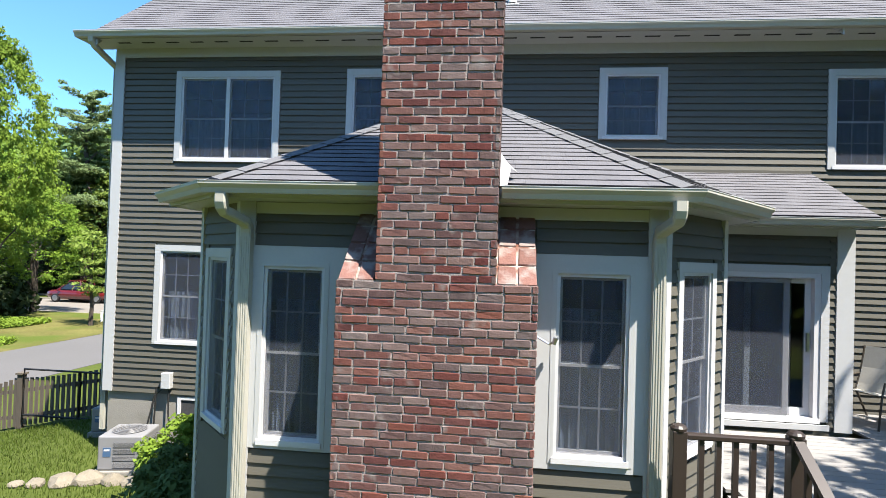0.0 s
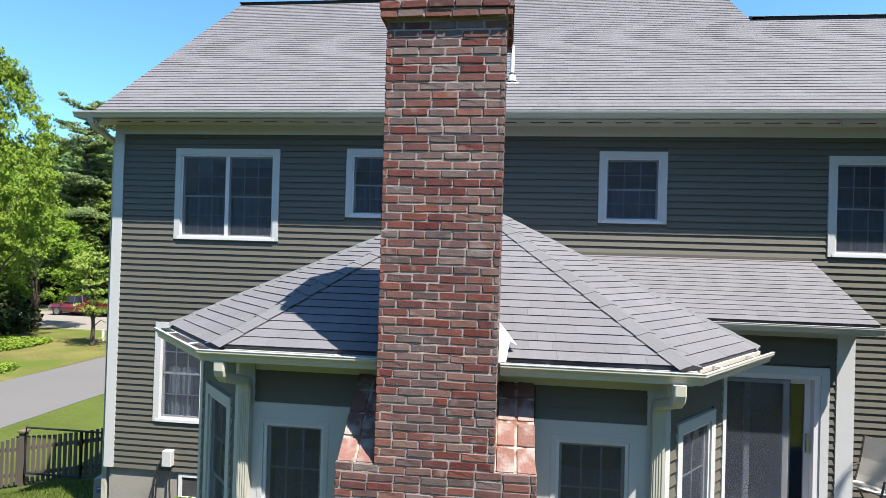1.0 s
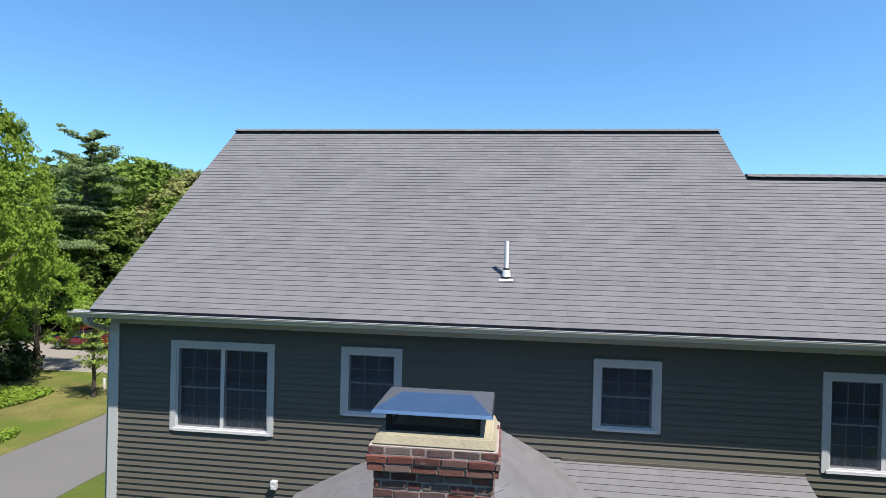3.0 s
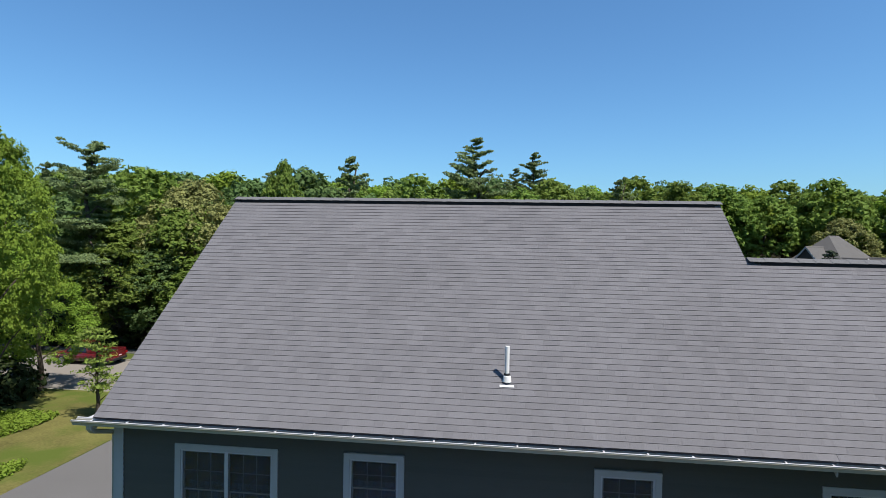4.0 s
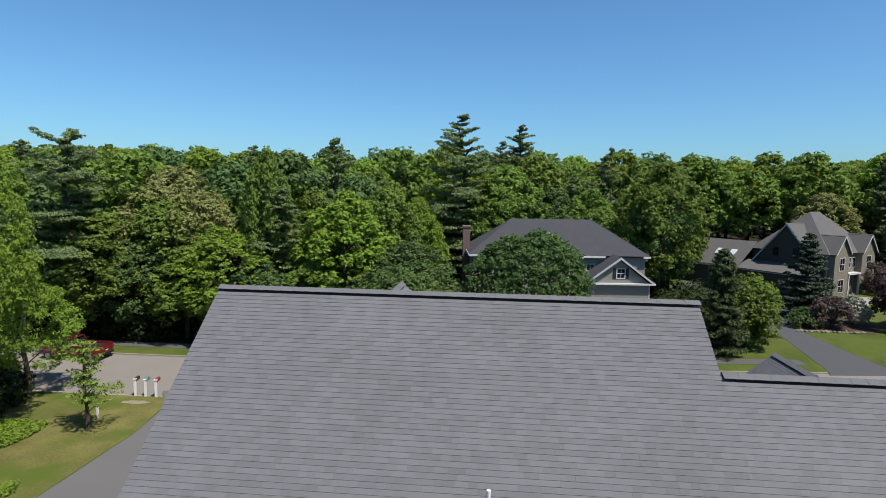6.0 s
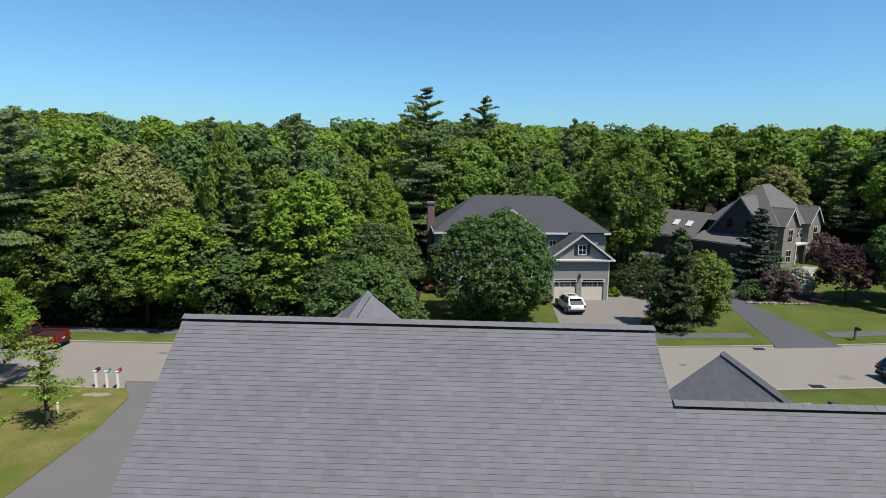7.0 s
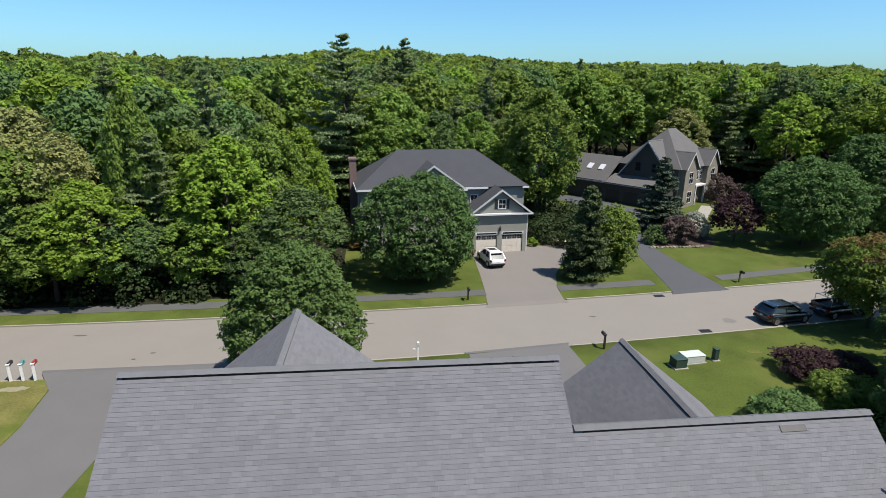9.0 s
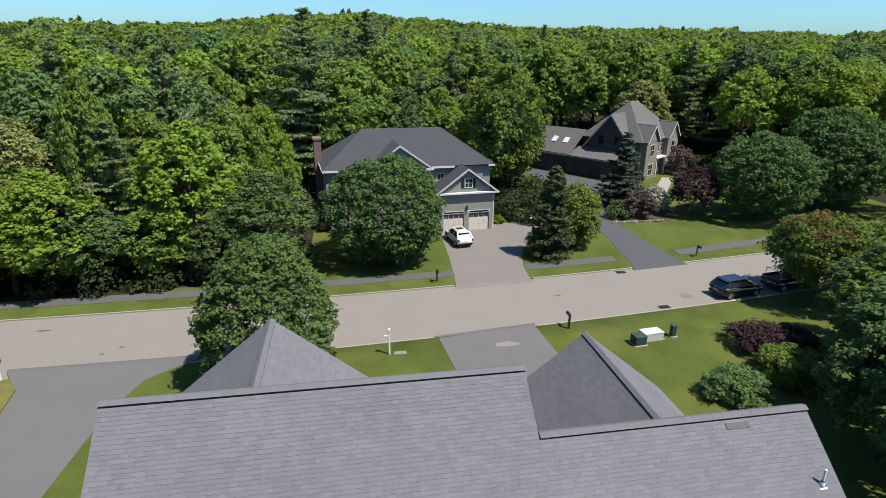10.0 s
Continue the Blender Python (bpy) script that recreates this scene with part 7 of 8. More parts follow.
blocks("sticker", M_LABEL, ac, (-0.30, -0.16, -0.4065, -0.401, 0.30, 0.46))
blocks("sticker_bar", M_WHITE, ac, (-0.28, -0.18, -0.4095, -0.4067, 0.40, 0.43))
ac.matrix_basis = ac.matrix_basis @ Matrix.Diagonal((0.80, 0.80, 0.84, 1))
ac2 = copy_thing(ac, pose(-6.85, 10.5, ground_z(-6.85, 10.5) + 0.04, 0, 0, 8) @ Matrix.Diagonal((0.80, 0.80, 0.84, 1)))
tagged(ac2, "grey air conditioner unit in shade beside the corner", "air conditioner")
meter = thing("electric_box", "beige outlet box on the wall with two cables", "electric box", (-5.2, WALL_Y - 0.03, 1.30))
blocks("box", M_TRIM, meter, (-0.08, 0.08, -0.09, 0.03, -0.12, 0.14), bevel=0.01)
for pts in ([(-0.04, -0.03, -0.1), (-0.2, -0.05, -0.25), (-0.26, -0.12, -0.7), (-0.34, -0.2, -1.0)], [(0.03, -0.03, -0.1), (0.05, -0.05, -0.5), (0.12, -0.09, -0.95)], [(-0.10, -0.03, -0.1), (-0.18, -0.04, -0.12), (-0.20, -0.05, -0.9)]):
    bm = bmesh.new()
    tube(bm, pts, 0.014, 8)
    part("cable", bm, M_RUBBER, meter)
sl = thing("wall_sensor", "small beige box lamp on the clapboard wall", "wall lamp", (-3.40, WALL_Y - 0.02, 4.17))
blocks("box", M_TRIM, sl, (-0.05, 0.05, -0.09, 0.0, -0.07, 0.07), bevel=0.008)
blocks("lens", M_WHITE, sl, (-0.03, 0.03, -0.1, -0.091, -0.05, 0.0))
bw = thing("basement_window", "small white basement window in the concrete foundation", "window", (-4.72, WALL_Y + 0.02, 0.62))
blocks("frame", M_WHITE, bw, (-0.32, -0.26, -0.03, 0.02, 0.0, 0.42), (0.26, 0.32, -0.03, 0.02, 0.0, 0.42), (-0.26, 0.26, -0.03, 0.02, 0.0, 0.05), (-0.26, 0.26, -0.03, 0.02, 0.37, 0.42))
blocks("pane", M_BUTT, bw, (-0.26, 0.26, -0.012, 0.02, 0.05, 0.37))
hook = thing("hose_bracket", "bent grey metal bracket on the chimney's side", "bracket", (CB1, 5.25, 2.86))
bm = bmesh.new()
tube(bm, [(-0.01, 0, 0.04), (0.12, -0.03, -0.03), (0.16, -0.04, -0.01), (0.19, -0.04, 0.02)], 0.009, 6)
part("arm", bm, M_STEEL, hook)
bm = bmesh.new()
tube(bm, [(0.155, -0.04, -0.03), (0.17, -0.04, 0.02)], 0.018, 8)
part("clip", bm, M_STEEL, hook)
rng_s = random.Random(3)
for x, y, r_ in ((-6.25, 8.1, 0.13), (-5.95, 8.25, 0.2), (-5.62, 8.38, 0.22), (-5.28, 8.42, 0.17), (-4.98, 8.42, 0.15), (-6.5, 8.05, 0.1)):
    bm = bmesh.new()
    bmesh.ops.create_icosphere(bm, subdivisions=2, radius=r_)
    for q in bm.verts:
        q.co *= 1 + 0.35 * (noise.noise(q.co * 6 + Vector((x * 3, y, 0)))) + rng_s.uniform(-0.04, 0.04)
        q.co.z *= 0.6
    st = part("rock", bm, M_ROCK)
    st.location = (x, y, ground_z(x, y) + 0.02)
    tagged(st, "pale rough stone bordering the lawn", "stone", group="edging stones")
plant("shrub", "low green shrub against the foundation", "shrub", leafy(110, 0.95, 0.7, 0.0, M_LEAF_B, leaves=2600, size=0.045, lobes=34), -4.45, 8.8, 0.85, 0)
plant("shrub", "dark green shrub in the bay's shade", "shrub", leafy(111, 0.9, 0.8, 0.0, M_LEAF_D, leaves=2600, size=0.045, lobes=34), -3.8, 7.9, 0.8, 30)
plant("shrub", "dark green shrub in the bay's shade", "shrub", leafy(112, 0.8, 0.75, 0.0, M_LEAF_D, leaves=2300, size=0.045, lobes=34), -3.35, 7.0, 1.0, 60)
fence = thing("picket_fence", "weathered brown picket fence with a metal-framed gate", "fence")
FY = 12.0
for i, x in enumerate((-16.0, -13.1, -10.15, -7.3)):
    g0 = ground_z(x, FY)
    p = blocks("post", M_FENCE, fence, (x - 0.06, x + 0.06, FY - 0.06, FY + 0.06, g0 - 0.3, g0 + 1.18))
    blocks("post_cap", M_FENCE, p, (x - 0.085, x + 0.085, FY - 0.085, FY + 0.085, g0 + 1.18, g0 + 1.22))
x = -16.0
while x < -6.6:
    g0 = ground_z(x, FY)
    t = ((x + 16.0) % 2.9) / 2.9
    hgt = 1.0 + 0.12 * (2 * t - 1) ** 2
    if abs((x + 16.0) % 2.92) > 0.09:
        blocks("picket", M_FENCE, fence, (x - 0.036, x + 0.036, FY - 0.045, FY - 0.025, g0 + 0.05, g0 + hgt))
    x += 0.125
for a, b in ((-15.94, -13.16), (-13.04, -10.21), (-10.09, -7.36)):
    for zz in (0.22, 0.78):
        v = [(a, FY - 0.024, ground_z(a, FY) + zz), (b, FY - 0.024, ground_z(b, FY) + zz), (b, FY + 0.02, ground_z(b, FY) + zz), (a, FY + 0.02, ground_z(a, FY) + zz)]
        v += [(p, q, r_ + 0.08) for p, q, r_ in v]
        raw("rail", v, [(3, 2, 1, 0), (4, 5, 6, 7), (0, 1, 5, 4), (1, 2, 6, 5), (2, 3, 7, 6), (3, 0, 4, 7)], M_FENCE, fence)
tagged(raw("mulch_bed", [(-17, 10.9, -0.02 + ground_z(-12.5, 11)), (-10.6, 10.9, 0.01 + ground_z(-10.6, 11)), (-10.6, 11.9, 0.01 + ground_z(-10.6, 11.9)), (-17, 11.9, ground_z(-14, 11.9) + 0.01)], [(0, 1, 2, 3)], M_MULCH), "dark bark mulch bed along the fence", "garden bed", kind="structure")

gate = thing("fence_gate", "dark metal-framed gate in the picket fence", "gate", (-8.7, 11.9, ground_z(-8.7, 12)))
bm = bmesh.new()
tube(bm, [(-1.3, 0, 0.03), (-1.3, 0, 1.02), (1.3, 0, 1.02), (1.3, 0, 0.03), (-1.3, 0, 0.03)], 0.022, 6)
part("gate_frame", bm, M_DARKMETAL, gate)
bm = bmesh.new()
tube(bm, [(0, 0, 0.03), (0, 0, 1.02)], 0.03, 6)
part("stile", bm, M_DARKMETAL, gate)
blocks("latch", M_DARKMETAL, gate, (-0.06, 0.06, -0.05, 0.0, 0.72, 0.82))


# ---- vehicles ----
M_TYRE = mat("tyre_rubber", (0.010, 0.010, 0.011, 1), 0.85, vary=0.1)
M_RIM = mat("alloy_rim", (0.396, 0.396, 0.411, 1), 0.3, metal=0.9, vary=0.05)
M_TAIL = mat("tail_light", (0.199, 0.006, 0.007, 1), 0.2, vary=0.02)
M_HEAD = mat("head_light", (0.554, 0.569, 0.586, 1), 0.15, vary=0.02)
M_PLASTIC = mat("black_plastic", (0.012, 0.012, 0.012, 1), 0.6, vary=0.1)


def loft(bm, sections):
    """Joins cross-sections (lists of equal length) into a closed body."""
    rings = [[bm.verts.new(p) for p in s] for s in sections]
    k = len(rings[0])
    for a, b in zip(rings, rings[1:]):
        for i in range(k):
            bm.faces.new((a[i], a[(i + 1) % k], b[(i + 1) % k], b[i]))
    bm.faces.new(rings[0][::-1])
    bm.faces.new(rings[-1])
    bmesh.ops.recalc_face_normals(bm, faces=bm.faces)


def car(name, label, paint, x, y, z, rz, pickup=False):
    """A parked car, nose toward +x of its own frame, on its four wheels."""
    c = thing(name, label, "truck" if pickup else "car", (x, y, z), rz)
    L, W = (5.4, 0.96) if pickup else (4.6, 0.92)

    def section(u, zb, zt, w, r=0.12):
        return [(u, -w + r, zb), (u, w - r, zb), (u, w, zb + r), (u, w, zt - r * 1.3), (u, w - r, zt), (u, -w + r, zt), (u, -w, zt - r * 1.3), (u, -w, zb + r)]

    bm = bmesh.new()
    b = L / 2
    belt = 0.98
    if pickup:
        profile = [(-b, 0.45, 0.85, 0.86), (-b + 0.12, 0.34, belt, 0.96), (-b + 0.7, 0.28, belt + 0.03, 1), (0, 0.26, belt + 0.02, 1), (b - 1.3, 0.28, belt + 0.04, 1), (b - 0.5, 0.3, 0.98, 0.97), (b - 0.1, 0.38, 0.88, 0.9), (b, 0.45, 0.76, 0.8)]
    else:
        profile = [(-b, 0.50, 0.90, 0.80), (-b + 0.10, 0.36, 1.00, 0.93), (-b + 0.5, 0.30, 1.08, 1), (0, 0.27, 1.04, 1), (b - 1.25, 0.28, 1.0, 1), (b - 0.5, 0.3, 0.93, 0.97), (b - 0.12, 0.36, 0.82, 0.89), (b, 0.45, 0.68, 0.76)]
    loft(bm, [section(u, lo, hi, W * w) for u, lo, hi, w in profile])
    bmesh.ops.bevel(bm, geom=bm.edges[:], offset=0.035, segments=2, affect="EDGES")
    part("body", bm, paint, c, smooth=True)
    r0, r1 = (-0.35, 0.75) if pickup else (-b + 0.62, 0.22)
    top = 1.78 if pickup else 1.65
    cabin = [(r0 - 0.48 if not pickup else r0 - 0.1, belt, W * 0.93), (r0 + 0.15, top - 0.05, W * 0.74), (r1 - 0.05, top, W * 0.74), (r1 + 0.95, belt, W * 0.93)]
    bm = bmesh.new()
    v = [[bm.verts.new((u, s * w, zz)) for s in (-1, 1)] for u, zz, w in cabin]
    for a_, b_ in zip(v, v[1:]):
        bm.faces.new((a_[0], b_[0], b_[1], a_[1]))
    bm.faces.new([q[0] for q in v][::-1]), bm.faces.new([q[1] for q in v])
    bm.faces.new((v[0][0], v[0][1], v[3][1], v[3][0]))
    bmesh.ops.recalc_face_normals(bm, faces=bm.faces)
    bmesh.ops.bevel(bm, geom=bm.edges[:], offset=0.11, segments=3, affect="EDGES")
    part("cabin", bm, M_DARKPANE, c, "dark tinted windows")
    # roof panel, pillars
    bm = bmesh.new()
    box(bm, r0 + 0.05, r1 + 0.08, -W * 0.74, W * 0.74, top - 0.06, top + 0.03)
    bmesh.ops.bevel(bm, geom=bm.edges[:], offset=0.03, segments=2, affect="EDGES")
    part("roof", bm, paint, c)
    for s in (-1, 1):
        for (u0, u1) in ((cabin[0][0], cabin[1][0]), (cabin[3][0], cabin[2][0])):
            bm = bmesh.new()
            tube(bm, [(u0, s * W * 0.92, belt - 0.02), (u1, s * W * 0.735, top - 0.02)], [0.13, 0.09] if u0 < u1 and not pickup else [0.05, 0.05], 6)
            part("pillar", bm, paint, c)
        um = (r0 + r1) / 2 + 0.15
        bm = bmesh.new()
        tube(bm, [(um, s * W * 0.935, belt - 0.02), (um, s * W * 0.745, top - 0.02)], 0.035, 6)
        part("pillar", bm, paint, c)
        blocks("tail_light", M_TAIL, c, (-b - 0.01, -b + 0.25, s * W * 0.86 - 0.1, s * W * 0.86 + 0.09, 0.80, 0.96))
        blocks("head_light", M_HEAD, c, (b - 0.28, b - 0.05, s * W * 0.74 - 0.1, s * W * 0.74 + 0.1, 0.62, 0.74))
        blocks("mirror", paint, c, (r1 + 0.55, r1 + 0.7, s * (W + 0.08) - 0.08, s * (W + 0.08) + 0.08, 1.0, 1.14), bevel=0.03)
        if not pickup:
            blocks("arch_trim", M_PLASTIC, c, *[(u - 0.46, u + 0.46, s * (W - 0.06) - 0.05, s * (W - 0.06) + 0.063, 0.26, 0.74) for u in (-b + 0.85, b - 0.9)], bevel=0.04)
            bm = bmesh.new()
            tube(bm, [(r0 + 0.25, s * 0.58, top + 0.03), (r0 + 0.4, s * 0.58, top + 0.07), (r1 - 0.2, s * 0.58, top + 0.07), (r1 - 0.05, s * 0.58, top + 0.03)], 0.018, 6)
            part("roof_rail", bm, M_STEEL, c)
        for u in (-b + 0.85, b - 0.9):
            bm = bmesh.new()
            tube(bm, [(u, s * (W - 0.2), 0.35), (u, s * (W - 0.18), 0.35), (u, s * (W + 0.0), 0.35), (u, s * (W + 0.02), 0.35)], [0.30, 0.35, 0.35, 0.31], 20)
            wh = part("wheel", bm, M_TYRE, c)
            bm = bmesh.new()
            tube(bm, [(u, s * (W + 0.018), 0.35), (u, s * (W + 0.034), 0.35)], [0.24, 0.21], 16)
            part("rim", bm, M_RIM, wh)
    blocks("bumper", M_PLASTIC, c, (-b - 0.04, -b + 0.1, -W * 0.88, W * 0.88, 0.38, 0.58), (b - 0.12, b + 0.03, -W * 0.74, W * 0.74, 0.36, 0.5), bevel=0.03)
    if not pickup:
        blocks("spoiler", paint, c, (r0 - 0.16, r0 + 0.1, -W * 0.70, W * 0.70, top - 0.04, top + 0.01), bevel=0.02)
        blocks("sunroof", M_DARKPANE, c, (r1 - 0.95, r1 - 0.15, -0.42, 0.42, top + 0.031, top + 0.036))
        blocks("sill_trim", M_PLASTIC, c, (-b + 1.2, b - 1.25, -W - 0.006, W + 0.006, 0.26, 0.40), bevel=0.02)
    blocks("number_plate", M_WHITE, c, (-b - 0.012, -b, -0.16, 0.16, 0.72, 0.82))
    if pickup:
        blocks("bed_floor", M_PLASTIC, c, (-b + 0.15, r0 - 0.15, -W * 0.85, W * 0.85, 1.02, 1.04))
        for s in (-1, 1):
            blocks("bed_side", paint, c, (-b + 0.1, r0 - 0.1, s * W * 0.9 - 0.05, s * W * 0.9 + 0.05, 0.95, 1.25), bevel=0.02)
        blocks("tailgate", paint, c, (-b + 0.04, -b + 0.12, -W * 0.85, W * 0.85, 0.9, 1.25), bevel=0.02)
    return c


def car_paint(name, col):
    m = mat(name, col, 0.25, vary=0.03, scale=1, spec=0.6)
    m.node_tree.nodes["Principled BSDF"].inputs["Coat Weight"].default_value = 0.8
    return m


# The red is deepened to stand for tree shade on the truck.
P_WHITE, P_BLACK, P_RED_SHADED = car_paint("white_car_paint", (0.593, 0.593, 0.601, 1)), car_paint("black_car_paint", (0.008, 0.009, 0.011, 1)), car_paint("shade_darkened_red_paint", (0.095, 0.007, 0.009, 1))
car("car", "white sport utility car parked on a driveway", P_WHITE, 12.2, 59.0, -0.98, 100)
car("car", "black sport utility car with roof rails at the kerb", P_BLACK, 34.3, near_kerb(34.3) + 1.25, -1.10, 8)
car("pickup_truck", "black pickup truck with a ladder rack at the kerb", P_BLACK, 40.6, near_kerb(40.6) + 1.35, -1.10, 9, True)
rack = thing("ladder_rack", "pale metal ladder rack over a truck bed", "rack", (40.6, near_kerb(40.6) + 1.35, -1.10), 9)
for u in (-2.3, -0.9):
    bm = bmesh.new()
    tube(bm, [(u, -0.82, 1.24), (u, -0.8, 1.9), (u, 0.8, 1.9), (u, 0.82, 1.24)], 0.03, 6)
    part("hoop", bm, M_LEAD, rack)
for s in (-0.6, 0.6):
    bm = bmesh.new()
    tube(bm, [(-2.6, s, 1.93), (1.2, s, 1.95)], 0.03, 6)
    part("bar", bm, M_LEAD, rack)
car("pickup_truck", "dark red pickup truck parked by the wood, tree shade in its paint", P_RED_SHADED, -34.6, far_kerb(-34.6) - 1.2, -1.10, 181, True)


# ---- street furniture ----
def mailbox(x, y, rz, post, boxmat, label, height=1.05, group=""):
    t = thing("mailbox", label, "mailbox", (x, y, ground_z(x, y)), rz, group)
    blocks("post", post, t, (-0.07, 0.07, -0.07, 0.07, -0.2, height + 0.12), bevel=0.008)
    blocks("arm", post, t, (-0.05, 0.05, 0.071, 0.5, height - 0.05, height + 0.0))
    blocks("post_cap", post, t, (-0.1, 0.1, -0.1, 0.1, height + 0.12, height + 0.17))
    bm = bmesh.new()
    secs = []
    for yy_ in (0.02, 0.56):
        secs.append([(-0.1, yy_, height), (0.1, yy_, height), (0.1, yy_, height + 0.12), (0.07, yy_, height + 0.19), (0, yy_, height + 0.22), (-0.07, yy_, height + 0.19), (-0.1, yy_, height + 0.12)])
    loft(bm, secs)
    bx = part("box", bm, boxmat, t)
    blocks("flag", M_TAIL, bx, (0.101, 0.112, 0.3, 0.34, height + 0.05, height + 0.26))
    return t


M_BOXRED, M_BOXTEAL = mat("red_mailbox_paint", (0.198, 0.024, 0.024, 1), 0.4), mat("teal_mailbox_paint", (0.064, 0.174, 0.174, 1), 0.4)
for x, bmat, lb in ((-24.0, M_BLACK, "black mailbox on a white post"), (-23.25, M_BOXTEAL, "teal mailbox on a white post"), (-22.5, M_BOXRED, "red mailbox on a white post")):
    mailbox(x, 36.0, 10, M_PVC, bmat, lb, group="row of mailboxes")
mailbox(16.7, 37.3, 0, M_RAIL, M_BLACK, "black mailbox on a dark post")
mailbox(8.0, 48.1, 180, M_RAIL, M_BLACK, "black mailbox on a dark post by the footpath")
mailbox(36.5, 50.9, 180, M_FENCE, M_BLACK, "dark mailbox on a wooden post by the footpath")
lp = thing("lamp_post", "white lamp post on the front lawn", "lamp post", (2.55, 35.5, ground_z(2.55, 35.5)))
blocks("post", M_PVC, lp, (-0.06, 0.06, -0.06, 0.06, -0.2, 1.75), bevel=0.008)
blocks("arm", M_PVC, lp, (-0.35, 0.0, -0.03, 0.03, 1.45, 1.5))
blocks("lantern", M_WHITE, lp, (-0.09, 0.09, -0.09, 0.09, 1.75, 2.0), bevel=0.02)
stone = blocks("stone_slab", M_ROCK, None, (2.85, 3.75, 35.3, 35.7, ground_z(3.3, 35.5) - 0.05, ground_z(3.3, 35.5) + 0.06), bevel=0.02)
tagged(stone, "pale flat stone slab on the lawn", "stone")
M_GREENBOX = mat("green_enamel", (0.020, 0.040, 0.031, 1), 0.5, vary=0.1)
M_PALEBOX = mat("pale_fibreglass", (0.353, 0.376, 0.353, 1), 0.5, vary=0.05)
for nm, lb, mt, x, y, w, d, hh in (("utility_box", "dark green utility cabinet on the lawn", M_GREENBOX, 20.9, 34.2, 0.45, 0.4, 0.75), ("utility_box", "long pale green transformer cover on the lawn", M_PALEBOX, 22.3, 34.9, 0.8, 0.45, 0.62), ("utility_post", "short green cable pedestal on the lawn", M_GREENBOX, 24.1, 34.9, 0.18, 0.18, 0.95)):
    u = thing(nm, lb, "utility box", (x, y, ground_z(x, y)), 6)
    blocks("base", M_CONCRETE, u, (-w - 0.1, w + 0.1, -d - 0.1, d + 0.1, -0.1, 0.06))
    blocks("cabinet", mt, u, (-w, w, -d, d, 0.06, hh - 0.08), bevel=0.03)
    blocks("lid", mt, u, (-w - 0.02, w + 0.02, -d - 0.02, d + 0.02, hh - 0.08, hh), bevel=0.03)
for x, y, w in ((26.4, near_kerb(26.4) + 0.6, 0.5), (26.4, far_kerb(26.4) - 0.5, 0.5)):
    dr = blocks("storm_drain", M_DARKMETAL, None, (x - w, x + w, y - 0.3, y + 0.3, -1.099, -1.092))
    tagged(dr, "dark iron drain cover in the street", "drain cover", kind="structure")


def flat_blot(name, label, category, x, y, z, rx, ry, material, seed, thick=0.006):
    """A thin patch with an uneven rounded outline lying on the ground."""
    rg = random.Random(seed)
    pts = []
    for k in range(18):
        a = 2 * math.pi * k / 18
        f = rg.uniform(0.75, 1.15)
        pts.append((x + rx * f * math.cos(a), y + ry * f * math.sin(a)))
    bm = bmesh.new()
    prism(bm, pts, z - 0.05, z + thick)
    return tagged(part(name, bm, material), label, category, kind="structure")


M_TAR = mat("tar_patch", (0.060, 0.056, 0.052, 1), 0.85, vary=0.25, scale=4, fine=30)
M_OLDPATCH = mat("old_asphalt_patch", (0.112, 0.104, 0.095, 1), 0.95, vary=0.2, scale=3, fine=30)
M_DRYGRASS = mat("dry_earth", (0.165, 0.150, 0.098, 1), 0.95, vary=0.35, scale=3, fine=20, bump=0.4, bscale=20)
M_SAND = mat("pale_sand", (0.34, 0.29, 0.21, 1), 0.95, vary=0.2, scale=2, fine=20, bump=0.4, bscale=20)
for i, (x, y, rx, ry) in enumerate(((-23.2, 43.1, 0.55, 0.14), (18.2, 43.6, 0.3, 0.16), (-16.5, 39.6, 0.18, 0.12), (-17.5, 38.7, 0.16, 0.12), (-1.0, 43.6, 0.5, 0.10))):
    flat_blot("tar_patch", "dark tar mark on the street", "tar mark", x, y, -1.10, rx, ry, M_TAR, 300 + i, 0.004)
flat_blot("manhole_cover", "round worn manhole cover in the street", "manhole cover", 29.7, 41.8, -1.10, 0.62, 0.55, M_OLDPATCH, 310, 0.005)
flat_blot("old_patch", "faint repaired patch in the driveway", "patch", 11.2, 35.6, -0.98, 1.0, 0.35, M_ROAD, 311, 0.004)
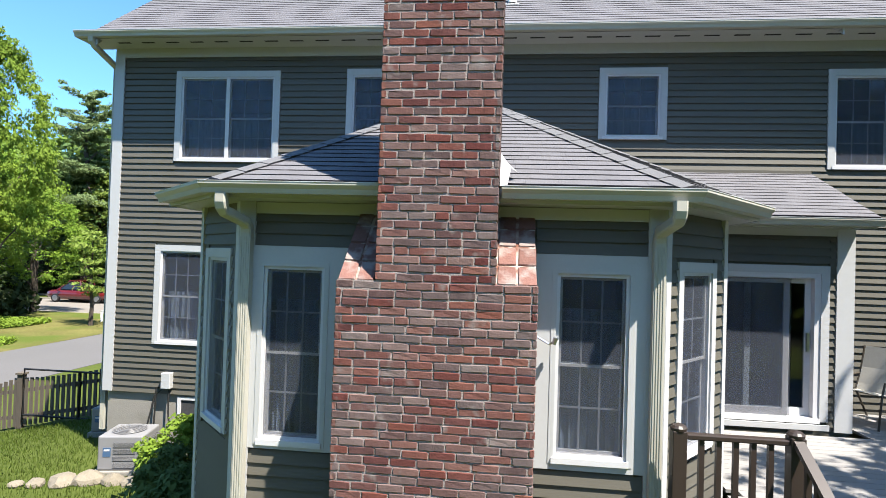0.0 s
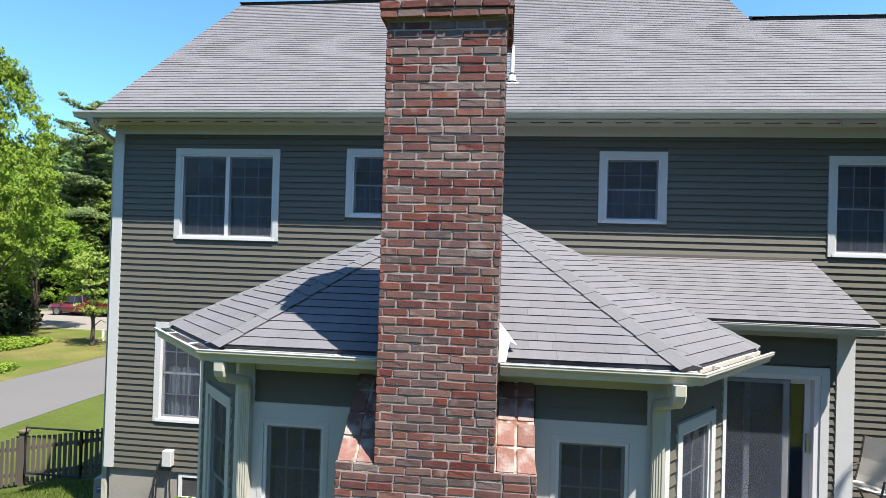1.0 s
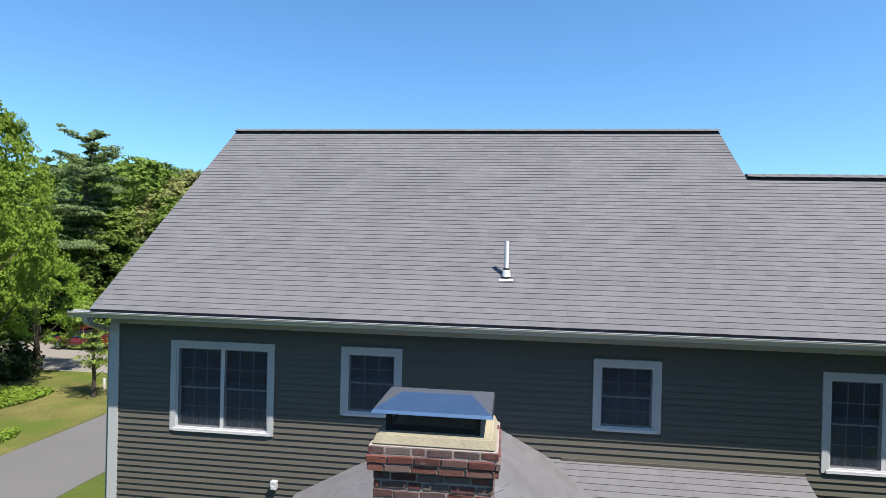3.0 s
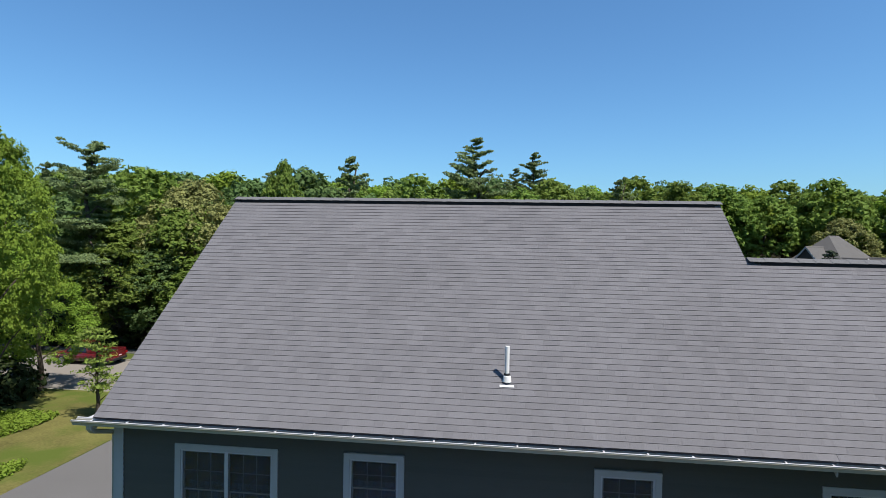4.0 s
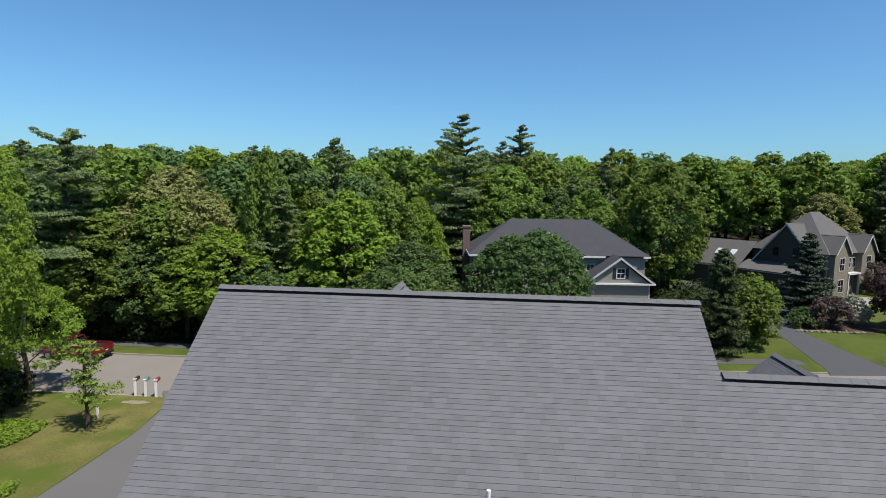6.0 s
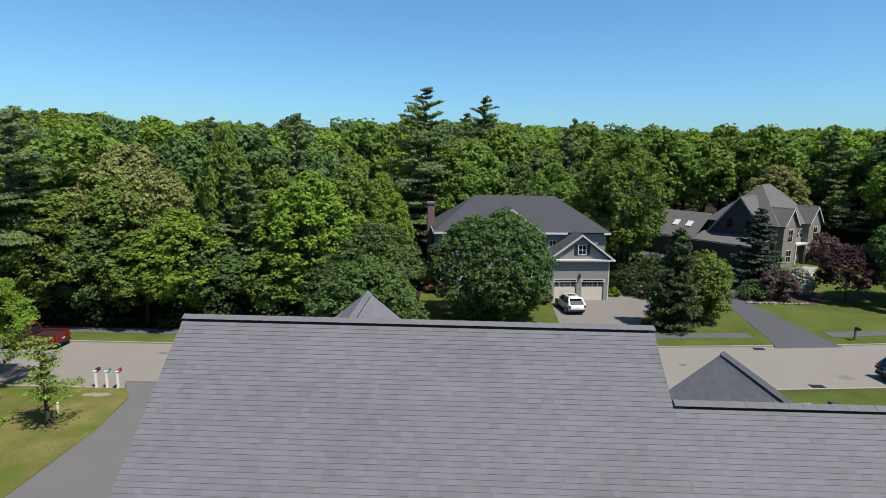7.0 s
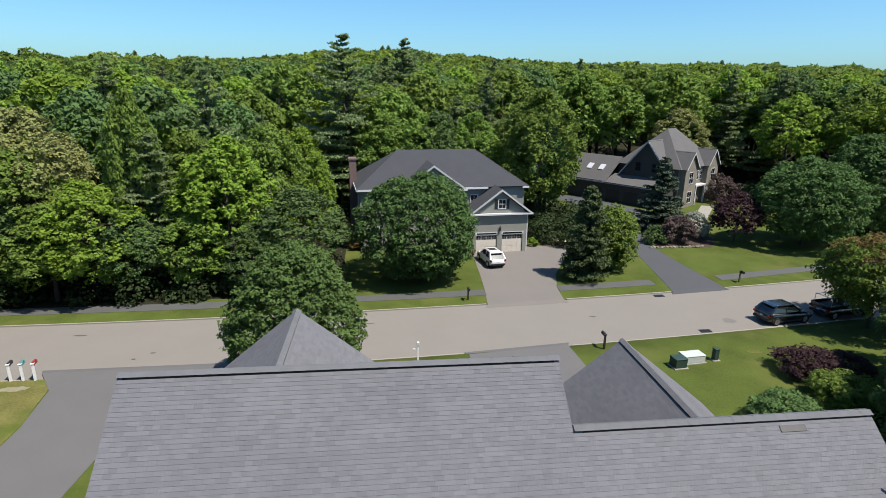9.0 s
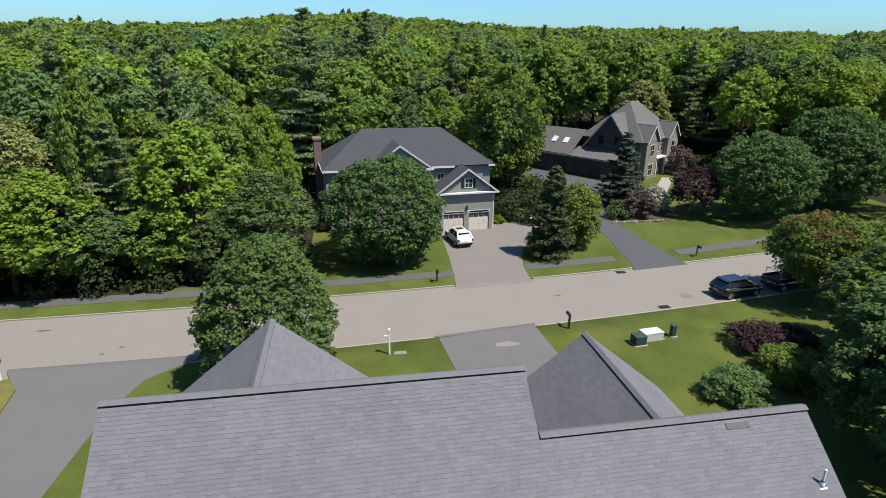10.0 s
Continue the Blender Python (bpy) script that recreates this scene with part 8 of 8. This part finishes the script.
flat_blot("sand_patch", "pale sandy bare ground beside a garage", "bare ground", 23.4, 69.4, -0.985, 1.7, 2.6, M_SAND, 312, 0.012)
flat_blot("bare_patch", "pale bare earth beside the mailboxes", "bare ground", -23.3, 34.9, ground_z(-23.3, 34.9), 0.95, 0.35, M_DRYGRASS, 313, 0.018)
flat_blot("bare_patch", "dry yellow patch in the lawn", "bare ground", 27.9, 35.9, ground_z(27.9, 35.9), 0.7, 0.3, M_MEADOW, 314, 0.012)
mk = thing("marker_post", "small white marker post in rough grass", "post", (-23.9, 32.2, ground_z(-23.9, 32.2)))
blocks("post", M_PVC, mk, (-0.05, 0.05, -0.05, 0.05, -0.2, 0.62), bevel=0.006)
blocks("post_cap", M_PVC, mk, (-0.065, 0.065, -0.065, 0.065, 0.621, 0.65))
for i in range(17):
    x = 33.2 + i * 0.42
    r_ = rng_s.uniform(0.16, 0.26)
    bm = bmesh.new()
    bmesh.ops.create_icosphere(bm, subdivisions=2, radius=r_)
    for q in bm.verts:
        q.co *= 1 + 0.35 * (noise.noise(q.co * 5 + Vector((x * 3, i, 0)))) + rng_s.uniform(-0.04, 0.04)
        q.co.z *= 0.75
    st = part("rock", bm, M_ROCK)
    st.location = (x, 63.55 + 0.12 * math.sin(i * 1.7), -0.93)
    tagged(st, "grey fieldstone edging a shrub bed", "stone", group="edging stones of the shrub bed")
plant("shrub", "rusty orange shrub at a house corner", "shrub", leafy(130, 1.9, 1.0, 0.1, leaf_mat("rusty_leaf", (0.17, 0.085, 0.035, 1)), leaves=2200, size=0.09, lobes=30), -2.9, 65.4, 1.0, 0)
plant("shrub", "small yellow-green shrub beside a garage", "shrub", leafy(131, 1.1, 0.6, 0.0, M_LEAF_B, leaves=1500, size=0.07, lobes=24), 18.7, 65.2, 1.0, 0)
plant("shrub", "low dark red shrub beside a driveway", "shrub", leafy(132, 1.2, 1.1, 0.0, leaf_mat("dark_red_leaf", (0.066, 0.030, 0.022, 1)), leaves=2200, size=0.08, lobes=30), 9.7, 61.6, 1.0, 0)
